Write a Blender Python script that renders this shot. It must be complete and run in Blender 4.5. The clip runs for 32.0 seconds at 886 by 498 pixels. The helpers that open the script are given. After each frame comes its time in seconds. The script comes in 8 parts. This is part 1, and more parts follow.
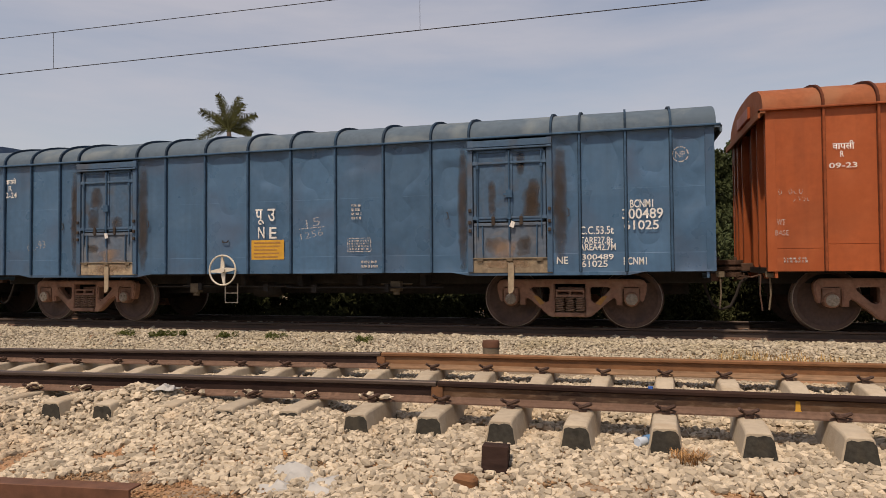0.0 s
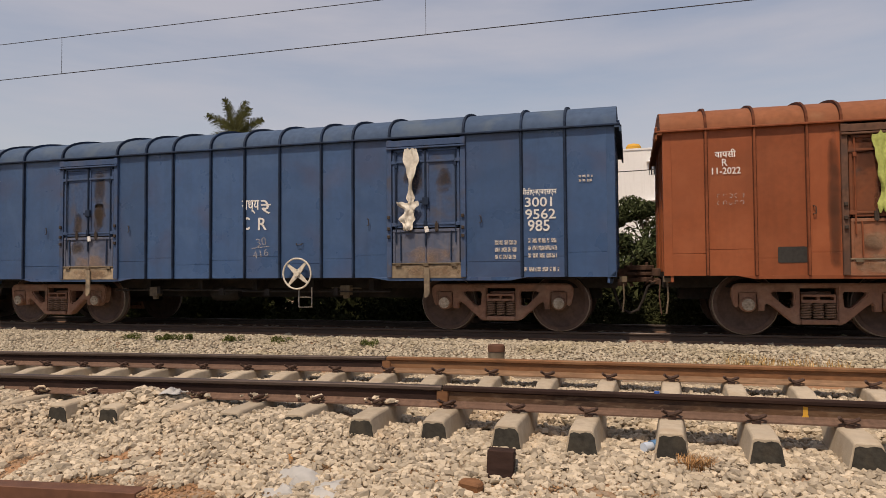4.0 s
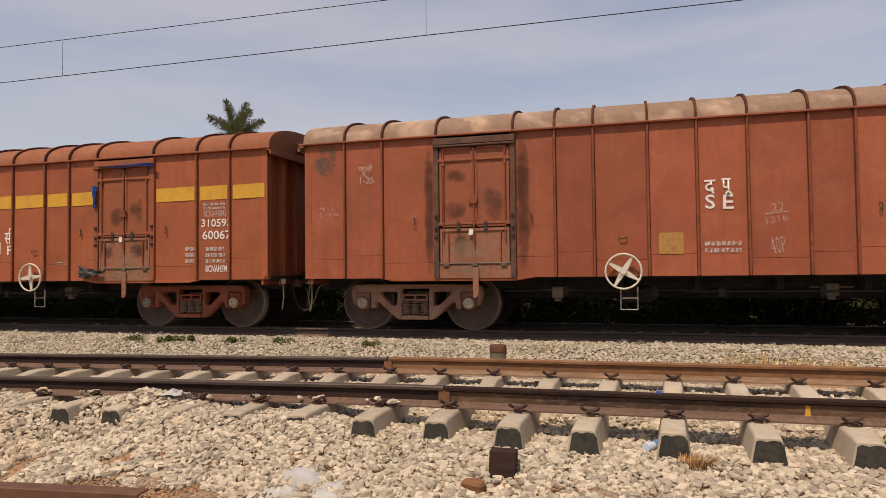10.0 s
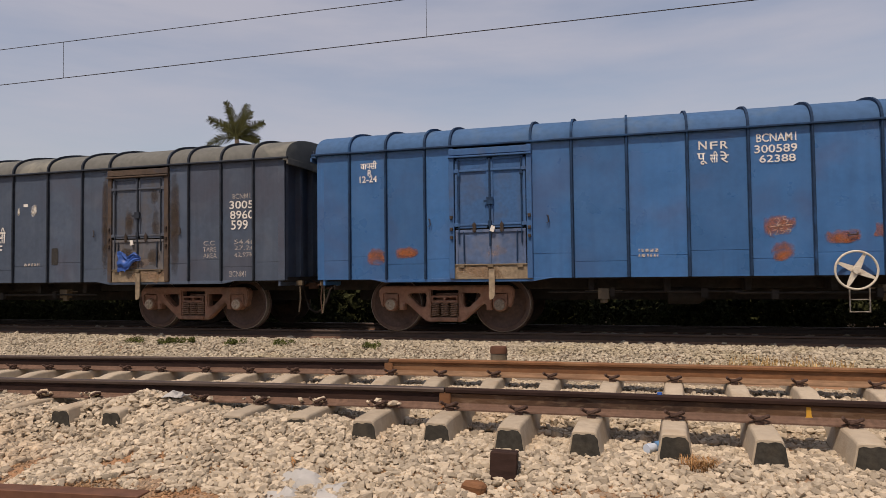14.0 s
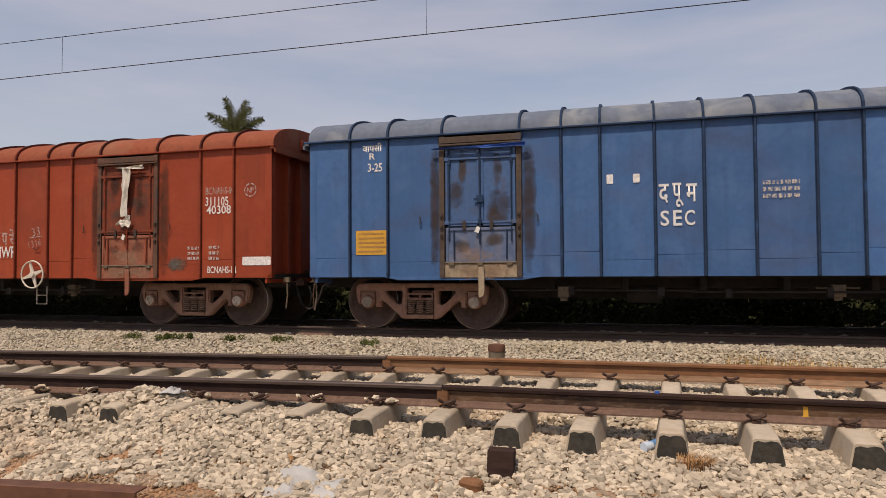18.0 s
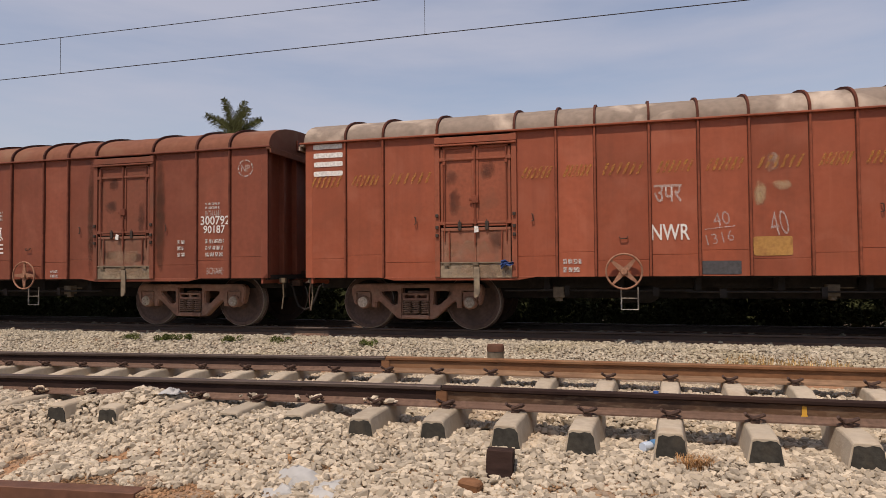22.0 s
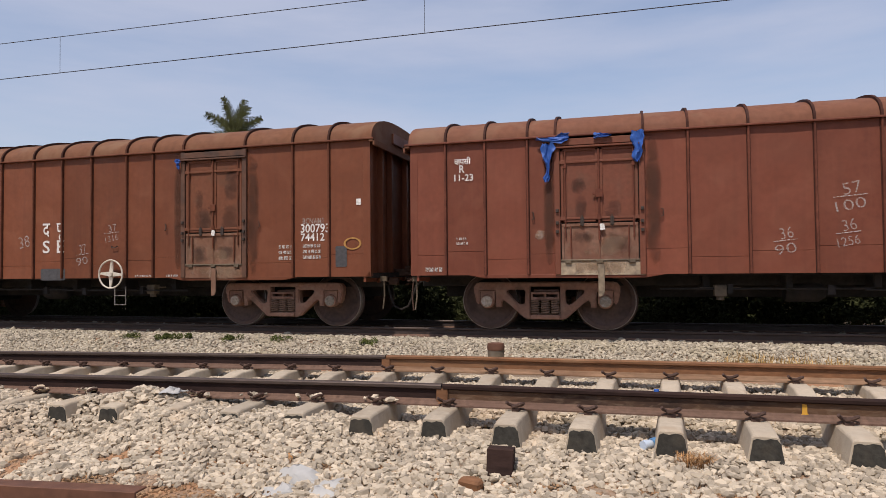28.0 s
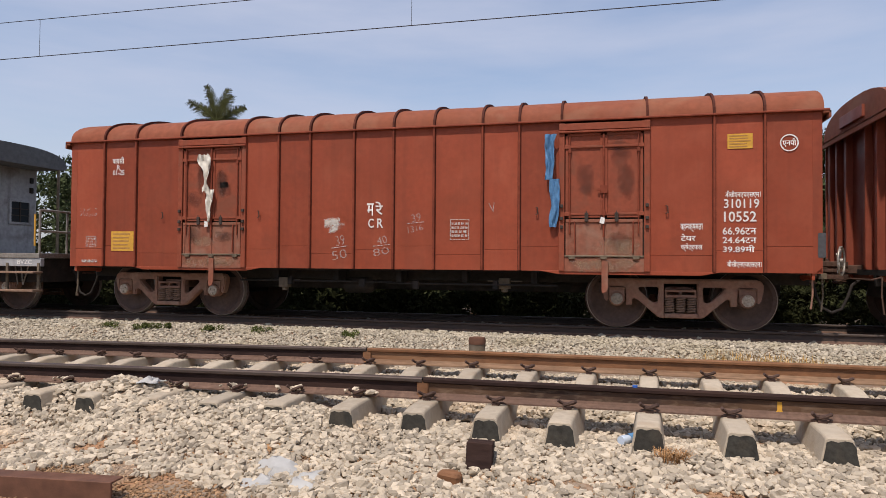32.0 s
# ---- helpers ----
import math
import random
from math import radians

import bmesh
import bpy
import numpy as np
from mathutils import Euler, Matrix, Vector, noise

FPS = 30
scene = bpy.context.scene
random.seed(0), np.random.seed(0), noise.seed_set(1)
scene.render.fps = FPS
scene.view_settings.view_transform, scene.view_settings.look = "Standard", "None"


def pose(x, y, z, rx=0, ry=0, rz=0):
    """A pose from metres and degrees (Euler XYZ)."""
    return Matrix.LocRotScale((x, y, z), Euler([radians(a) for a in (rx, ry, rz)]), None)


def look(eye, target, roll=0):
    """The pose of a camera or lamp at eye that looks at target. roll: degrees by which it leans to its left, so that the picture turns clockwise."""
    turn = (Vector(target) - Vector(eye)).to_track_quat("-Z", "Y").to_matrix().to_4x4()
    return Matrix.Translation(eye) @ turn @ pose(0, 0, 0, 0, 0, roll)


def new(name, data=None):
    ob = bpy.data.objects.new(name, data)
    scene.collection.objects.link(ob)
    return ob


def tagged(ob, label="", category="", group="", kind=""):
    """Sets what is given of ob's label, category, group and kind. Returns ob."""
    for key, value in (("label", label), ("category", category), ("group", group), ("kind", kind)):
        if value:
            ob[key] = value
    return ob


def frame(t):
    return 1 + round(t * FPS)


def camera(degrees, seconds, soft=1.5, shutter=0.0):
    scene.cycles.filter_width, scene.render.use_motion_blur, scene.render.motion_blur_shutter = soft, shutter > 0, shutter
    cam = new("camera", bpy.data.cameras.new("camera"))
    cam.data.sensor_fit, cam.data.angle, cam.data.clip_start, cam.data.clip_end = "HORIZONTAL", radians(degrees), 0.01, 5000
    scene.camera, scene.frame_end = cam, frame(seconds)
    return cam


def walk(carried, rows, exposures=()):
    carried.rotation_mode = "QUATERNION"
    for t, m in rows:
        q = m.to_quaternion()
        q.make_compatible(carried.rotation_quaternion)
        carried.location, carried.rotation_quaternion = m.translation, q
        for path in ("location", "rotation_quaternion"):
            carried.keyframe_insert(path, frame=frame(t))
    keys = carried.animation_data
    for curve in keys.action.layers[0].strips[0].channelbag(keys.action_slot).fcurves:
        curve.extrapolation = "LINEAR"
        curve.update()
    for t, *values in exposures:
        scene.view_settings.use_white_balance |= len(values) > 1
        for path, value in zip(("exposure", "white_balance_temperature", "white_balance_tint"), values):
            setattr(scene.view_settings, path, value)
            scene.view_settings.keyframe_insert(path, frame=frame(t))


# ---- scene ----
cam = camera(67.17, 32.0, soft=0.7, shutter=0.02)
EYE = Vector((0.0, -12.605, 1.074))


def aim(yaw, pitch, roll):
    """Camera pose at EYE: yaw to the left, pitch up, roll as in look(), in degrees."""
    a, p = radians(yaw), radians(pitch)
    way = Vector((-math.sin(a) * math.cos(p), math.cos(a) * math.cos(p), math.sin(p)))
    return look(EYE, EYE + way, roll)


SWAY = [(0, 15.202, 1.462, -0.488), (0.5, 15.329, 1.328, -0.534), (1, 15.476, 1.575, -0.462), (1.5, 15.630, 1.607, -0.567), (2, 15.550, 1.444, -0.506), (2.5, 15.514, 1.490, -0.476), (3, 15.397, 1.838, -0.366), (3.5, 15.646, 1.818, -0.430), (5.5, 15.700, 1.841, -0.407), (6, 15.761, 1.598, -0.559), (6.5, 15.723, 1.771, -0.511), (7, 15.709, 1.916, -0.476), (7.5, 15.874, 1.740, -0.610), (8, 15.715, 1.760, -0.591), (8.5, 15.690, 1.977, -0.609), (9, 15.778, 2.073, -0.632), (9.5, 15.813, 1.894, -0.664), (10, 15.783, 1.853, -0.651), (10.5, 15.777, 1.873, -0.684), (11, 15.739, 1.880, -0.716), (11.5, 15.736, 1.863, -0.745), (12, 15.802, 2.044, -0.760), (12.5, 15.722, 2.230, -0.718), (13, 15.803, 2.029, -0.755), (13.5, 15.855, 1.950, -0.782), (14, 15.824, 1.989, -0.702), (14.5, 15.823, 1.914, -0.676), (16.5, 15.784, 1.990, -0.559), (17, 15.755, 1.813, -0.591), (17.5, 15.557, 1.810, -0.392), (18, 15.702, 1.779, -0.367), (18.5, 15.606, 1.898, -0.290), (19, 15.694, 1.926, -0.387), (19.5, 15.757, 1.738, -0.439), (20, 15.674, 1.761, -0.452), (20.5, 15.730, 1.781, -0.433), (21, 15.707, 1.816, -0.439), (21.5, 15.689, 1.694, -0.516), (22, 15.598, 1.805, -0.451), (22.5, 15.662, 1.822, -0.486), (23, 15.592, 1.719, -0.478), (23.5, 15.631, 1.771, -0.541), (24, 15.652, 1.717, -0.496), (24.5, 15.716, 1.750, -0.507), (25, 15.672, 1.757, -0.534), (25.5, 15.586, 1.867, -0.478), (27.5, 15.574, 1.875, -0.468), (28, 15.612, 1.695, -0.547), (28.5, 15.630, 1.627, -0.464), (29, 15.094, 1.674, -0.292), (29.5, 15.314, 1.376, -0.205), (30, 15.294, 1.073, 0.229), (30.5, 15.199, 1.001, 0.267), (31, 14.783, 1.246, 0.377), (31.5, 14.407, 1.231, 0.351), (32, 14.163, 1.150, 0.433)]
EXPOSURES = [(0, 0.02, 7550, 18), (1, 0.09, 7540, 18), (3, -0.02, 7530, 18), (6, -0.03, 7510, 19), (7, 0.02, 7500, 19), (8, 0.08, 7480, 19), (10, 0.08, 7450, 19), (12, 0.09, 7400, 20), (13, -0.11, 7350, 20), (14, -0.08, 7310, 20), (17, -0.01, 7190, 19), (19, 0.02, 7100, 19), (22, 0, 6930, 19), (25, 0.07, 6710, 18), (28, 0.15, 6410, 17), (32, 0.22, 6360, 16)]
walk(cam, [(t, aim(a, p, r)) for t, a, p, r in SWAY], EXPOSURES)

# ---- daylight ----
SUN_DIR = Vector((-0.1, -0.46, 0.84)).normalized()
world = bpy.data.worlds.new("hazy_sky")
scene.world = world
world.use_nodes = True
wn = world.node_tree.nodes
sky = wn.new("ShaderNodeTexSky")
sky.sky_type = "NISHITA"
sky.sun_disc = False
sky.sun_elevation = math.asin(SUN_DIR.z)
sky.sun_rotation = math.atan2(SUN_DIR.x, SUN_DIR.y)
sky.air_density, sky.dust_density, sky.ozone_density = 1.2, 1.6, 2.0
# thin high cloud that pales the blue
wl = world.node_tree.links.new
way = wn.new("ShaderNodeTexCoord")
stretch = wn.new("ShaderNodeMapping")
stretch.inputs["Scale"].default_value = (1.0, 1.0, 5.5)
stretch.inputs["Rotation"].default_value = (0.0, 0.25, 0.3)
wl(way.outputs["Generated"], stretch.inputs["Vector"])
cloud = wn.new("ShaderNodeTexNoise")
cloud.inputs["Scale"].default_value, cloud.inputs["Detail"].default_value, cloud.inputs["Roughness"].default_value = 1.6, 6.0, 0.55
wl(stretch.outputs["Vector"], cloud.inputs["Vector"])
veil = wn.new("ShaderNodeMapRange")
veil.inputs["From Min"].default_value, veil.inputs["From Max"].default_value = 0.36, 0.66
veil.inputs["To Min"].default_value, veil.inputs["To Max"].default_value = 0.22, 0.72
wl(cloud.outputs["Fac"], veil.inputs["Value"])
pale = wn.new("ShaderNodeMix")
pale.data_type = "RGBA"
pale.inputs[7].default_value = (4.2, 4.55, 5.35, 1)
wl(veil.outputs["Result"], pale.inputs[0])
wl(sky.outputs["Color"], pale.inputs[6])
wl(pale.outputs[2], wn["Background"].inputs["Color"])
wn["Background"].inputs["Strength"].default_value = 0.118
sun = new("sun", bpy.data.lights.new("sun", "SUN"))
sun.data.energy, sun.data.angle, sun.data.color = 3.25, radians(1.5), (1.0, 0.92, 0.79)
sun.matrix_basis = look(SUN_DIR * 60, (0, 0, 0))


# ---- materials ----
def mat(name, base, rough=0.8, metal=0.0, spread=0.12, grain=25.0, bump=0.25, bump_scale=60.0,
        stain=None, stain_amount=0.4, stain_scale=1.5, streak=None, streak_amount=0.0, per="none", per_amount=0.0, stretch=(1, 1, 1), worn=None, gloss=0.35, soft=0.0, ragged=4.2, stain2=None, streak2=None):
    """Painted, rusty, stony or woody surface: base colour, grain at two scales, stains, streaks that run down, relief."""
    m = bpy.data.materials.new(name)
    m.use_nodes = True
    nt = m.node_tree
    n, link = nt.nodes, nt.links.new
    bsdf = n["Principled BSDF"]
    tc = n.new("ShaderNodeTexCoord")
    mp = n.new("ShaderNodeMapping")
    mp.inputs["Scale"].default_value = stretch
    link(tc.outputs["Object"], mp.inputs["Vector"])

    # each object takes its own slice of the noise, so that no two share a stain
    who = n.new("ShaderNodeObjectInfo")
    far = n.new("ShaderNodeMath")
    far.operation = "MULTIPLY"
    far.inputs[1].default_value = 40.0
    link(who.outputs["Random"], far.inputs[0])

    def noise_at(scale, detail=5.0, src=mp, dist=0.0):
        t = n.new("ShaderNodeTexNoise")
        t.noise_dimensions = "4D"
        link(far.outputs["Value"], t.inputs["W"])
        t.inputs["Scale"].default_value, t.inputs["Detail"].default_value = scale, detail
        t.inputs["Distortion"].default_value = dist
        link(src.outputs["Vector"], t.inputs["Vector"])
        return t.outputs["Fac"]

    def mix(a, b, f):
        x = n.new("ShaderNodeMix")
        x.data_type = "RGBA"
        for s, v in ((6, a), (7, b)):
            if isinstance(v, tuple):
                x.inputs[s].default_value = (*v, 1)
            else:
                link(v, x.inputs[s])
        if isinstance(f, float):
            x.inputs[0].default_value = f
        else:
            link(f, x.inputs[0])
        return x.outputs[2]

    def ramp(src, lo, hi, top=1.0):
        r = n.new("ShaderNodeMapRange")
        r.inputs["From Min"].default_value, r.inputs["From Max"].default_value = lo, hi
        r.inputs["To Max"].default_value = top
        link(src, r.inputs["Value"])
        return r.outputs["Result"]

    dark = tuple(c * (1 - spread) for c in base)
    light = tuple(min(1, c * (1 + spread)) for c in base)
    col = mix(dark, light, ramp(noise_at(grain), 0.3, 0.7))
    col = mix(col, tuple(c * (1 - 0.8 * spread) for c in base), ramp(noise_at(grain / 16), 0.42, 0.68, 0.6))
    if stain:
        col = mix(col, stain, ramp(noise_at(stain_scale, 7.0, dist=0.6), 0.52, 0.66, stain_amount))
    if stain2:
        tone, amount, scale = stain2
        col = mix(col, tone, ramp(noise_at(scale, 8.0, dist=1.0), 0.5, 0.72, amount))
    if streak2:
        mp3 = n.new("ShaderNodeMapping")
        mp3.inputs["Scale"].default_value = (19, 19, 0.7)
        link(tc.outputs["Object"], mp3.inputs["Vector"])
        col = mix(col, streak2[0], ramp(noise_at(1.0, 4.0, src=mp3), 0.56, 0.8, streak2[1]))
    if streak:
        mp2 = n.new("ShaderNodeMapping")
        mp2.inputs["Scale"].default_value = (7, 7, 0.45)
        link(tc.outputs["Object"], mp2.inputs["Vector"])
        col = mix(col, streak, ramp(noise_at(1.0, 6.0, src=mp2), 0.5, 0.75, streak_amount))
    if per != "none":
        if per == "island":
            src = n.new("ShaderNodeNewGeometry").outputs["Random Per Island"]
        else:
            src = n.new("ShaderNodeObjectInfo").outputs["Random"]
        hsv = n.new("ShaderNodeHueSaturation")
        link(ramp(src, 0, 1, 1.0), hsv.inputs["Value"])
        r = hsv.inputs["Value"].links[0].from_node
        r.inputs["To Min"].default_value, r.inputs["To Max"].default_value = 1 - per_amount, 1 + per_amount
        link(col, hsv.inputs["Color"])
        col = hsv.outputs["Color"]
    link(col, bsdf.inputs["Base Color"])
    rr = ramp(noise_at(grain / 5), 0.3, 0.7, min(1.0, rough + 0.12))
    rr.node.inputs["To Min"].default_value = max(0.05, rough - 0.12)
    link(rr, bsdf.inputs["Roughness"])
    bsdf.inputs["Metallic"].default_value = metal
    bsdf.inputs["Specular IOR Level"].default_value = gloss
    if worn:
        # paint rubbed through: share of what is left, between two levels
        w = ramp(noise_at(34.0, 3.0), 0.38, 0.62, worn[1])
        w.node.inputs["To Min"].default_value = worn[0]
        link(w, bsdf.inputs["Alpha"])
    if soft:
        # a smear that thins out unevenly towards its rim
        sep = n.new("ShaderNodeSeparateXYZ")
        link(tc.outputs["Generated"], sep.inputs["Vector"])

        def sums(op, a, b):
            x = n.new("ShaderNodeMath")
            x.operation = op
            for s, v in ((0, a), (1, b)):
                if isinstance(v, float):
                    x.inputs[s].default_value = v
                else:
                    link(v, x.inputs[s])
            return x.outputs["Value"]
        rim = []
        for axis in ("X", "Z"):
            d = sums("ABSOLUTE", sums("MULTIPLY_ADD", sep.outputs[axis], 2.0), 0.0)
            d.node.inputs[0].links[0].from_node.inputs[2].default_value = -1.0
            rim.append(sums("POWER", d, 2.4))
        left = sums("SUBTRACT", 0.75, sums("ADD", rim[0], rim[1]))
        cloudy = sums("MULTIPLY", sums("SUBTRACT", noise_at(3.4, 9.0, dist=1.2), 0.5), ragged)
        link(ramp(sums("ADD", left, cloudy), -0.15, 1.7, soft), bsdf.inputs["Alpha"])
    if bump:
        b = n.new("ShaderNodeBump")
        b.inputs["Strength"].default_value, b.inputs["Distance"].default_value = bump, 0.01
        link(noise_at(bump_scale), b.inputs["Height"])
        link(b.outputs["Normal"], bsdf.inputs["Normal"])
    return m


BED = mat("ballast_bed", (0.24, 0.18, 0.125), 0.95, grain=30, spread=0.35, bump=0.8, bump_scale=35, stain=(0.36, 0.18, 0.085), stain_amount=0.75, stain_scale=1.6)
STONE = mat("ballast_stone", (0.435, 0.365, 0.272), 0.9, grain=14, spread=0.1, bump=0.35, bump_scale=45, stain=(0.43, 0.315, 0.205), stain_amount=0.6, stain_scale=0.8, per="island", per_amount=0.36)
STONE_FAR = mat("old_ballast_stone", (0.4, 0.345, 0.26), 0.92, grain=14, spread=0.12, bump=0.3, stain=(0.29, 0.24, 0.14), stain_amount=0.5, stain_scale=0.8, per="island", per_amount=0.3)
CONCRETE = mat("sleeper_concrete", (0.405, 0.338, 0.252), 0.9, grain=20, bump=0.3, stain=(0.3, 0.22, 0.14), stain_amount=0.5, stain_scale=3.0, per="object", per_amount=0.1)
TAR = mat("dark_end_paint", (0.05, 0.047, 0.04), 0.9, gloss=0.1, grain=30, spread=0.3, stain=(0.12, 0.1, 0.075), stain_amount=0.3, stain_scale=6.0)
# dark rust; for the web, shade under the rail head is put in too
RAIL_DARK = mat("dark_rusty_rail", (0.034, 0.02, 0.017), 0.85, 0.0, gloss=0.12, grain=30, spread=0.3, stain=(0.06, 0.033, 0.024), stain_amount=0.5, stain_scale=2.0, stretch=(0.3, 1, 1))
RAIL_RUST = mat("orange_rusty_rail", (0.21, 0.098, 0.045), 0.8, 0.1, grain=28, spread=0.3, stain=(0.3, 0.17, 0.09), stain_amount=0.6, stain_scale=3.0, stretch=(0.35, 1, 1))
RAIL_BROWN = mat("brown_rusty_rail", (0.06, 0.033, 0.021), 0.8, 0.1, grain=28, spread=0.35, stain=(0.17, 0.09, 0.045), stain_amount=0.6, stain_scale=3.0, stain2=((0.34, 0.25, 0.17), 0.3, 26.0), stretch=(0.35, 1, 1))
RAIL_USED = mat("worn_rail", (0.07, 0.05, 0.042), 0.6, 0.3, grain=30, spread=0.25, stretch=(0.2, 1, 1))
RAIL_HEAD = mat("worn_rail_head", (0.085, 0.062, 0.052), 0.55, 0.35, grain=30, spread=0.25, stretch=(0.2, 1, 1))
RAIL_FOOT = mat("dusty_rail_foot", (0.15, 0.09, 0.063), 0.9, 0.0, grain=24, spread=0.3, stain=(0.12, 0.07, 0.05), stain_amount=0.7, stain_scale=5.0)
RAIL_TAN = mat("tan_rusty_rail_foot", (0.24, 0.145, 0.085), 0.9, 0.0, grain=24, spread=0.3, stain=(0.15, 0.08, 0.045), stain_amount=0.7, stain_scale=4.0, stretch=(0.35, 1, 1))
CRUMB = mat("earth_crumb", (0.3, 0.18, 0.095), 0.95, grain=20, spread=0.25, stain=(0.42, 0.33, 0.24), stain_amount=0.6, stain_scale=2.0, per="island", per_amount=0.45)
CLIP = mat("rusty_clip", (0.085, 0.05, 0.038), 0.8, 0.2, grain=50, spread=0.3)
BOGIE = mat("dusty_brown_bogie", (0.295, 0.157, 0.105), 0.8, 0.0, grain=18, spread=0.25, stain=(0.12, 0.075, 0.055), stain_amount=0.55, stain_scale=2.5, stain2=((0.36, 0.24, 0.17), 0.6, 4.0), bump=0.3, per="object", per_amount=0.15)
BOGIE_RED = mat("red_oxide_bogie", (0.3, 0.085, 0.045), 0.75, 0.05, grain=18, spread=0.25, stain=(0.12, 0.075, 0.055), stain_amount=0.6, stain_scale=2.5, bump=0.3)
DRAFT = mat("dusty_draft_gear", (0.1, 0.058, 0.042), 0.85, 0.0, grain=18, spread=0.3, stain=(0.045, 0.03, 0.025), stain_amount=0.6, stain_scale=5.0, gloss=0.15)
RUBBER = mat("perished_rubber", (0.035, 0.03, 0.027), 0.9, 0.0, grain=20, spread=0.3, gloss=0.1)
SPRING = mat("dusty_spring_steel", (0.24, 0.15, 0.105), 0.7, 0.1, grain=30, spread=0.3)
WHEEL = mat("dull_wheel_steel", (0.105, 0.066, 0.052), 0.7, 0.15, grain=20, spread=0.25, stain=(0.05, 0.035, 0.03), stain_amount=0.6, stain_scale=4.0)
TREAD = mat("bright_tread", (0.34, 0.29, 0.25), 0.5, 0.5, grain=30)
UNDER = mat("black_underframe", (0.022, 0.019, 0.017), 0.8, 0.1, grain=20, spread=0.3, stain=(0.06, 0.042, 0.032), stain_amount=0.4, stain_scale=3.0)
GRIME = mat("bare_grimy_steel", (0.15, 0.115, 0.075), 0.75, 0.1, grain=16, spread=0.3, stain=(0.075, 0.06, 0.045), stain_amount=0.7, stain_scale=2.2, streak=(0.22, 0.18, 0.13), streak_amount=0.4, per="object", per_amount=0.15)
BAR = mat("dark_iron_bar", (0.06, 0.045, 0.036), 0.7, 0.3, grain=30, spread=0.3)
# pale colour of the cap steel includes painted highlights of its bolts
END_CAP = mat("oily_axle_cap", (0.42, 0.35, 0.27), 0.5, 0.3, grain=30, spread=0.4, stain=(0.55, 0.5, 0.42), stain_amount=0.7, stain_scale=20.0, per="object", per_amount=0.35)
CAP = mat("axle_cap_steel", (0.3, 0.27, 0.23), 0.5, 0.5, grain=30, spread=0.3)
WHITE = mat("white_marking_paint", (0.78, 0.76, 0.71), 0.7, grain=40, spread=0.06, bump=0.0, stain=(0.5, 0.45, 0.4), stain_amount=0.35, stain_scale=9.0, worn=(0.75, 1.0))
FAINT = mat("faded_marking_paint", (0.6, 0.55, 0.5), 0.8, grain=60, spread=0.15, bump=0.0, worn=(0.1, 0.75))
CHALK = mat("chalk", (0.6, 0.56, 0.52), 0.95, grain=90, spread=0.15, bump=0.0, worn=(0.1, 0.6))
BAND = mat("greasy_grime_band", (0.075, 0.052, 0.034), 0.8, grain=9, spread=0.3, bump=0.05, soft=0.85, ragged=1.6, gloss=0.15)
BAND_RED = mat("dark_red_grime_band", (0.095, 0.048, 0.032), 0.8, grain=9, spread=0.3, bump=0.05, soft=0.75, ragged=1.6, gloss=0.15)
YELLOW = mat("yellow_panel_paint", (0.6, 0.32, 0.04), 0.7, grain=20, spread=0.12, bump=0.05, stain=(0.4, 0.22, 0.05), stain_amount=0.4, stain_scale=5.0)
YELLOW_OLD = mat("faded_yellow_paint", (0.4, 0.21, 0.06), 0.8, grain=20, spread=0.2, bump=0.05, stain=(0.25, 0.1, 0.04), stain_amount=0.6, stain_scale=6.0)
RUSTY_WHEEL = mat("rusty_hand_wheel", (0.3, 0.15, 0.09), 0.75, grain=30, spread=0.3, stain=(0.16, 0.07, 0.04), stain_amount=0.6, stain_scale=8.0)
IVORY = mat("ivory_wheel_paint", (0.62, 0.57, 0.47), 0.6, grain=30, spread=0.15, stain=(0.3, 0.2, 0.13), stain_amount=0.4, stain_scale=8.0)
WIRE = mat("dark_wire", (0.05, 0.045, 0.045), 0.6, 0.5, bump=0.0)


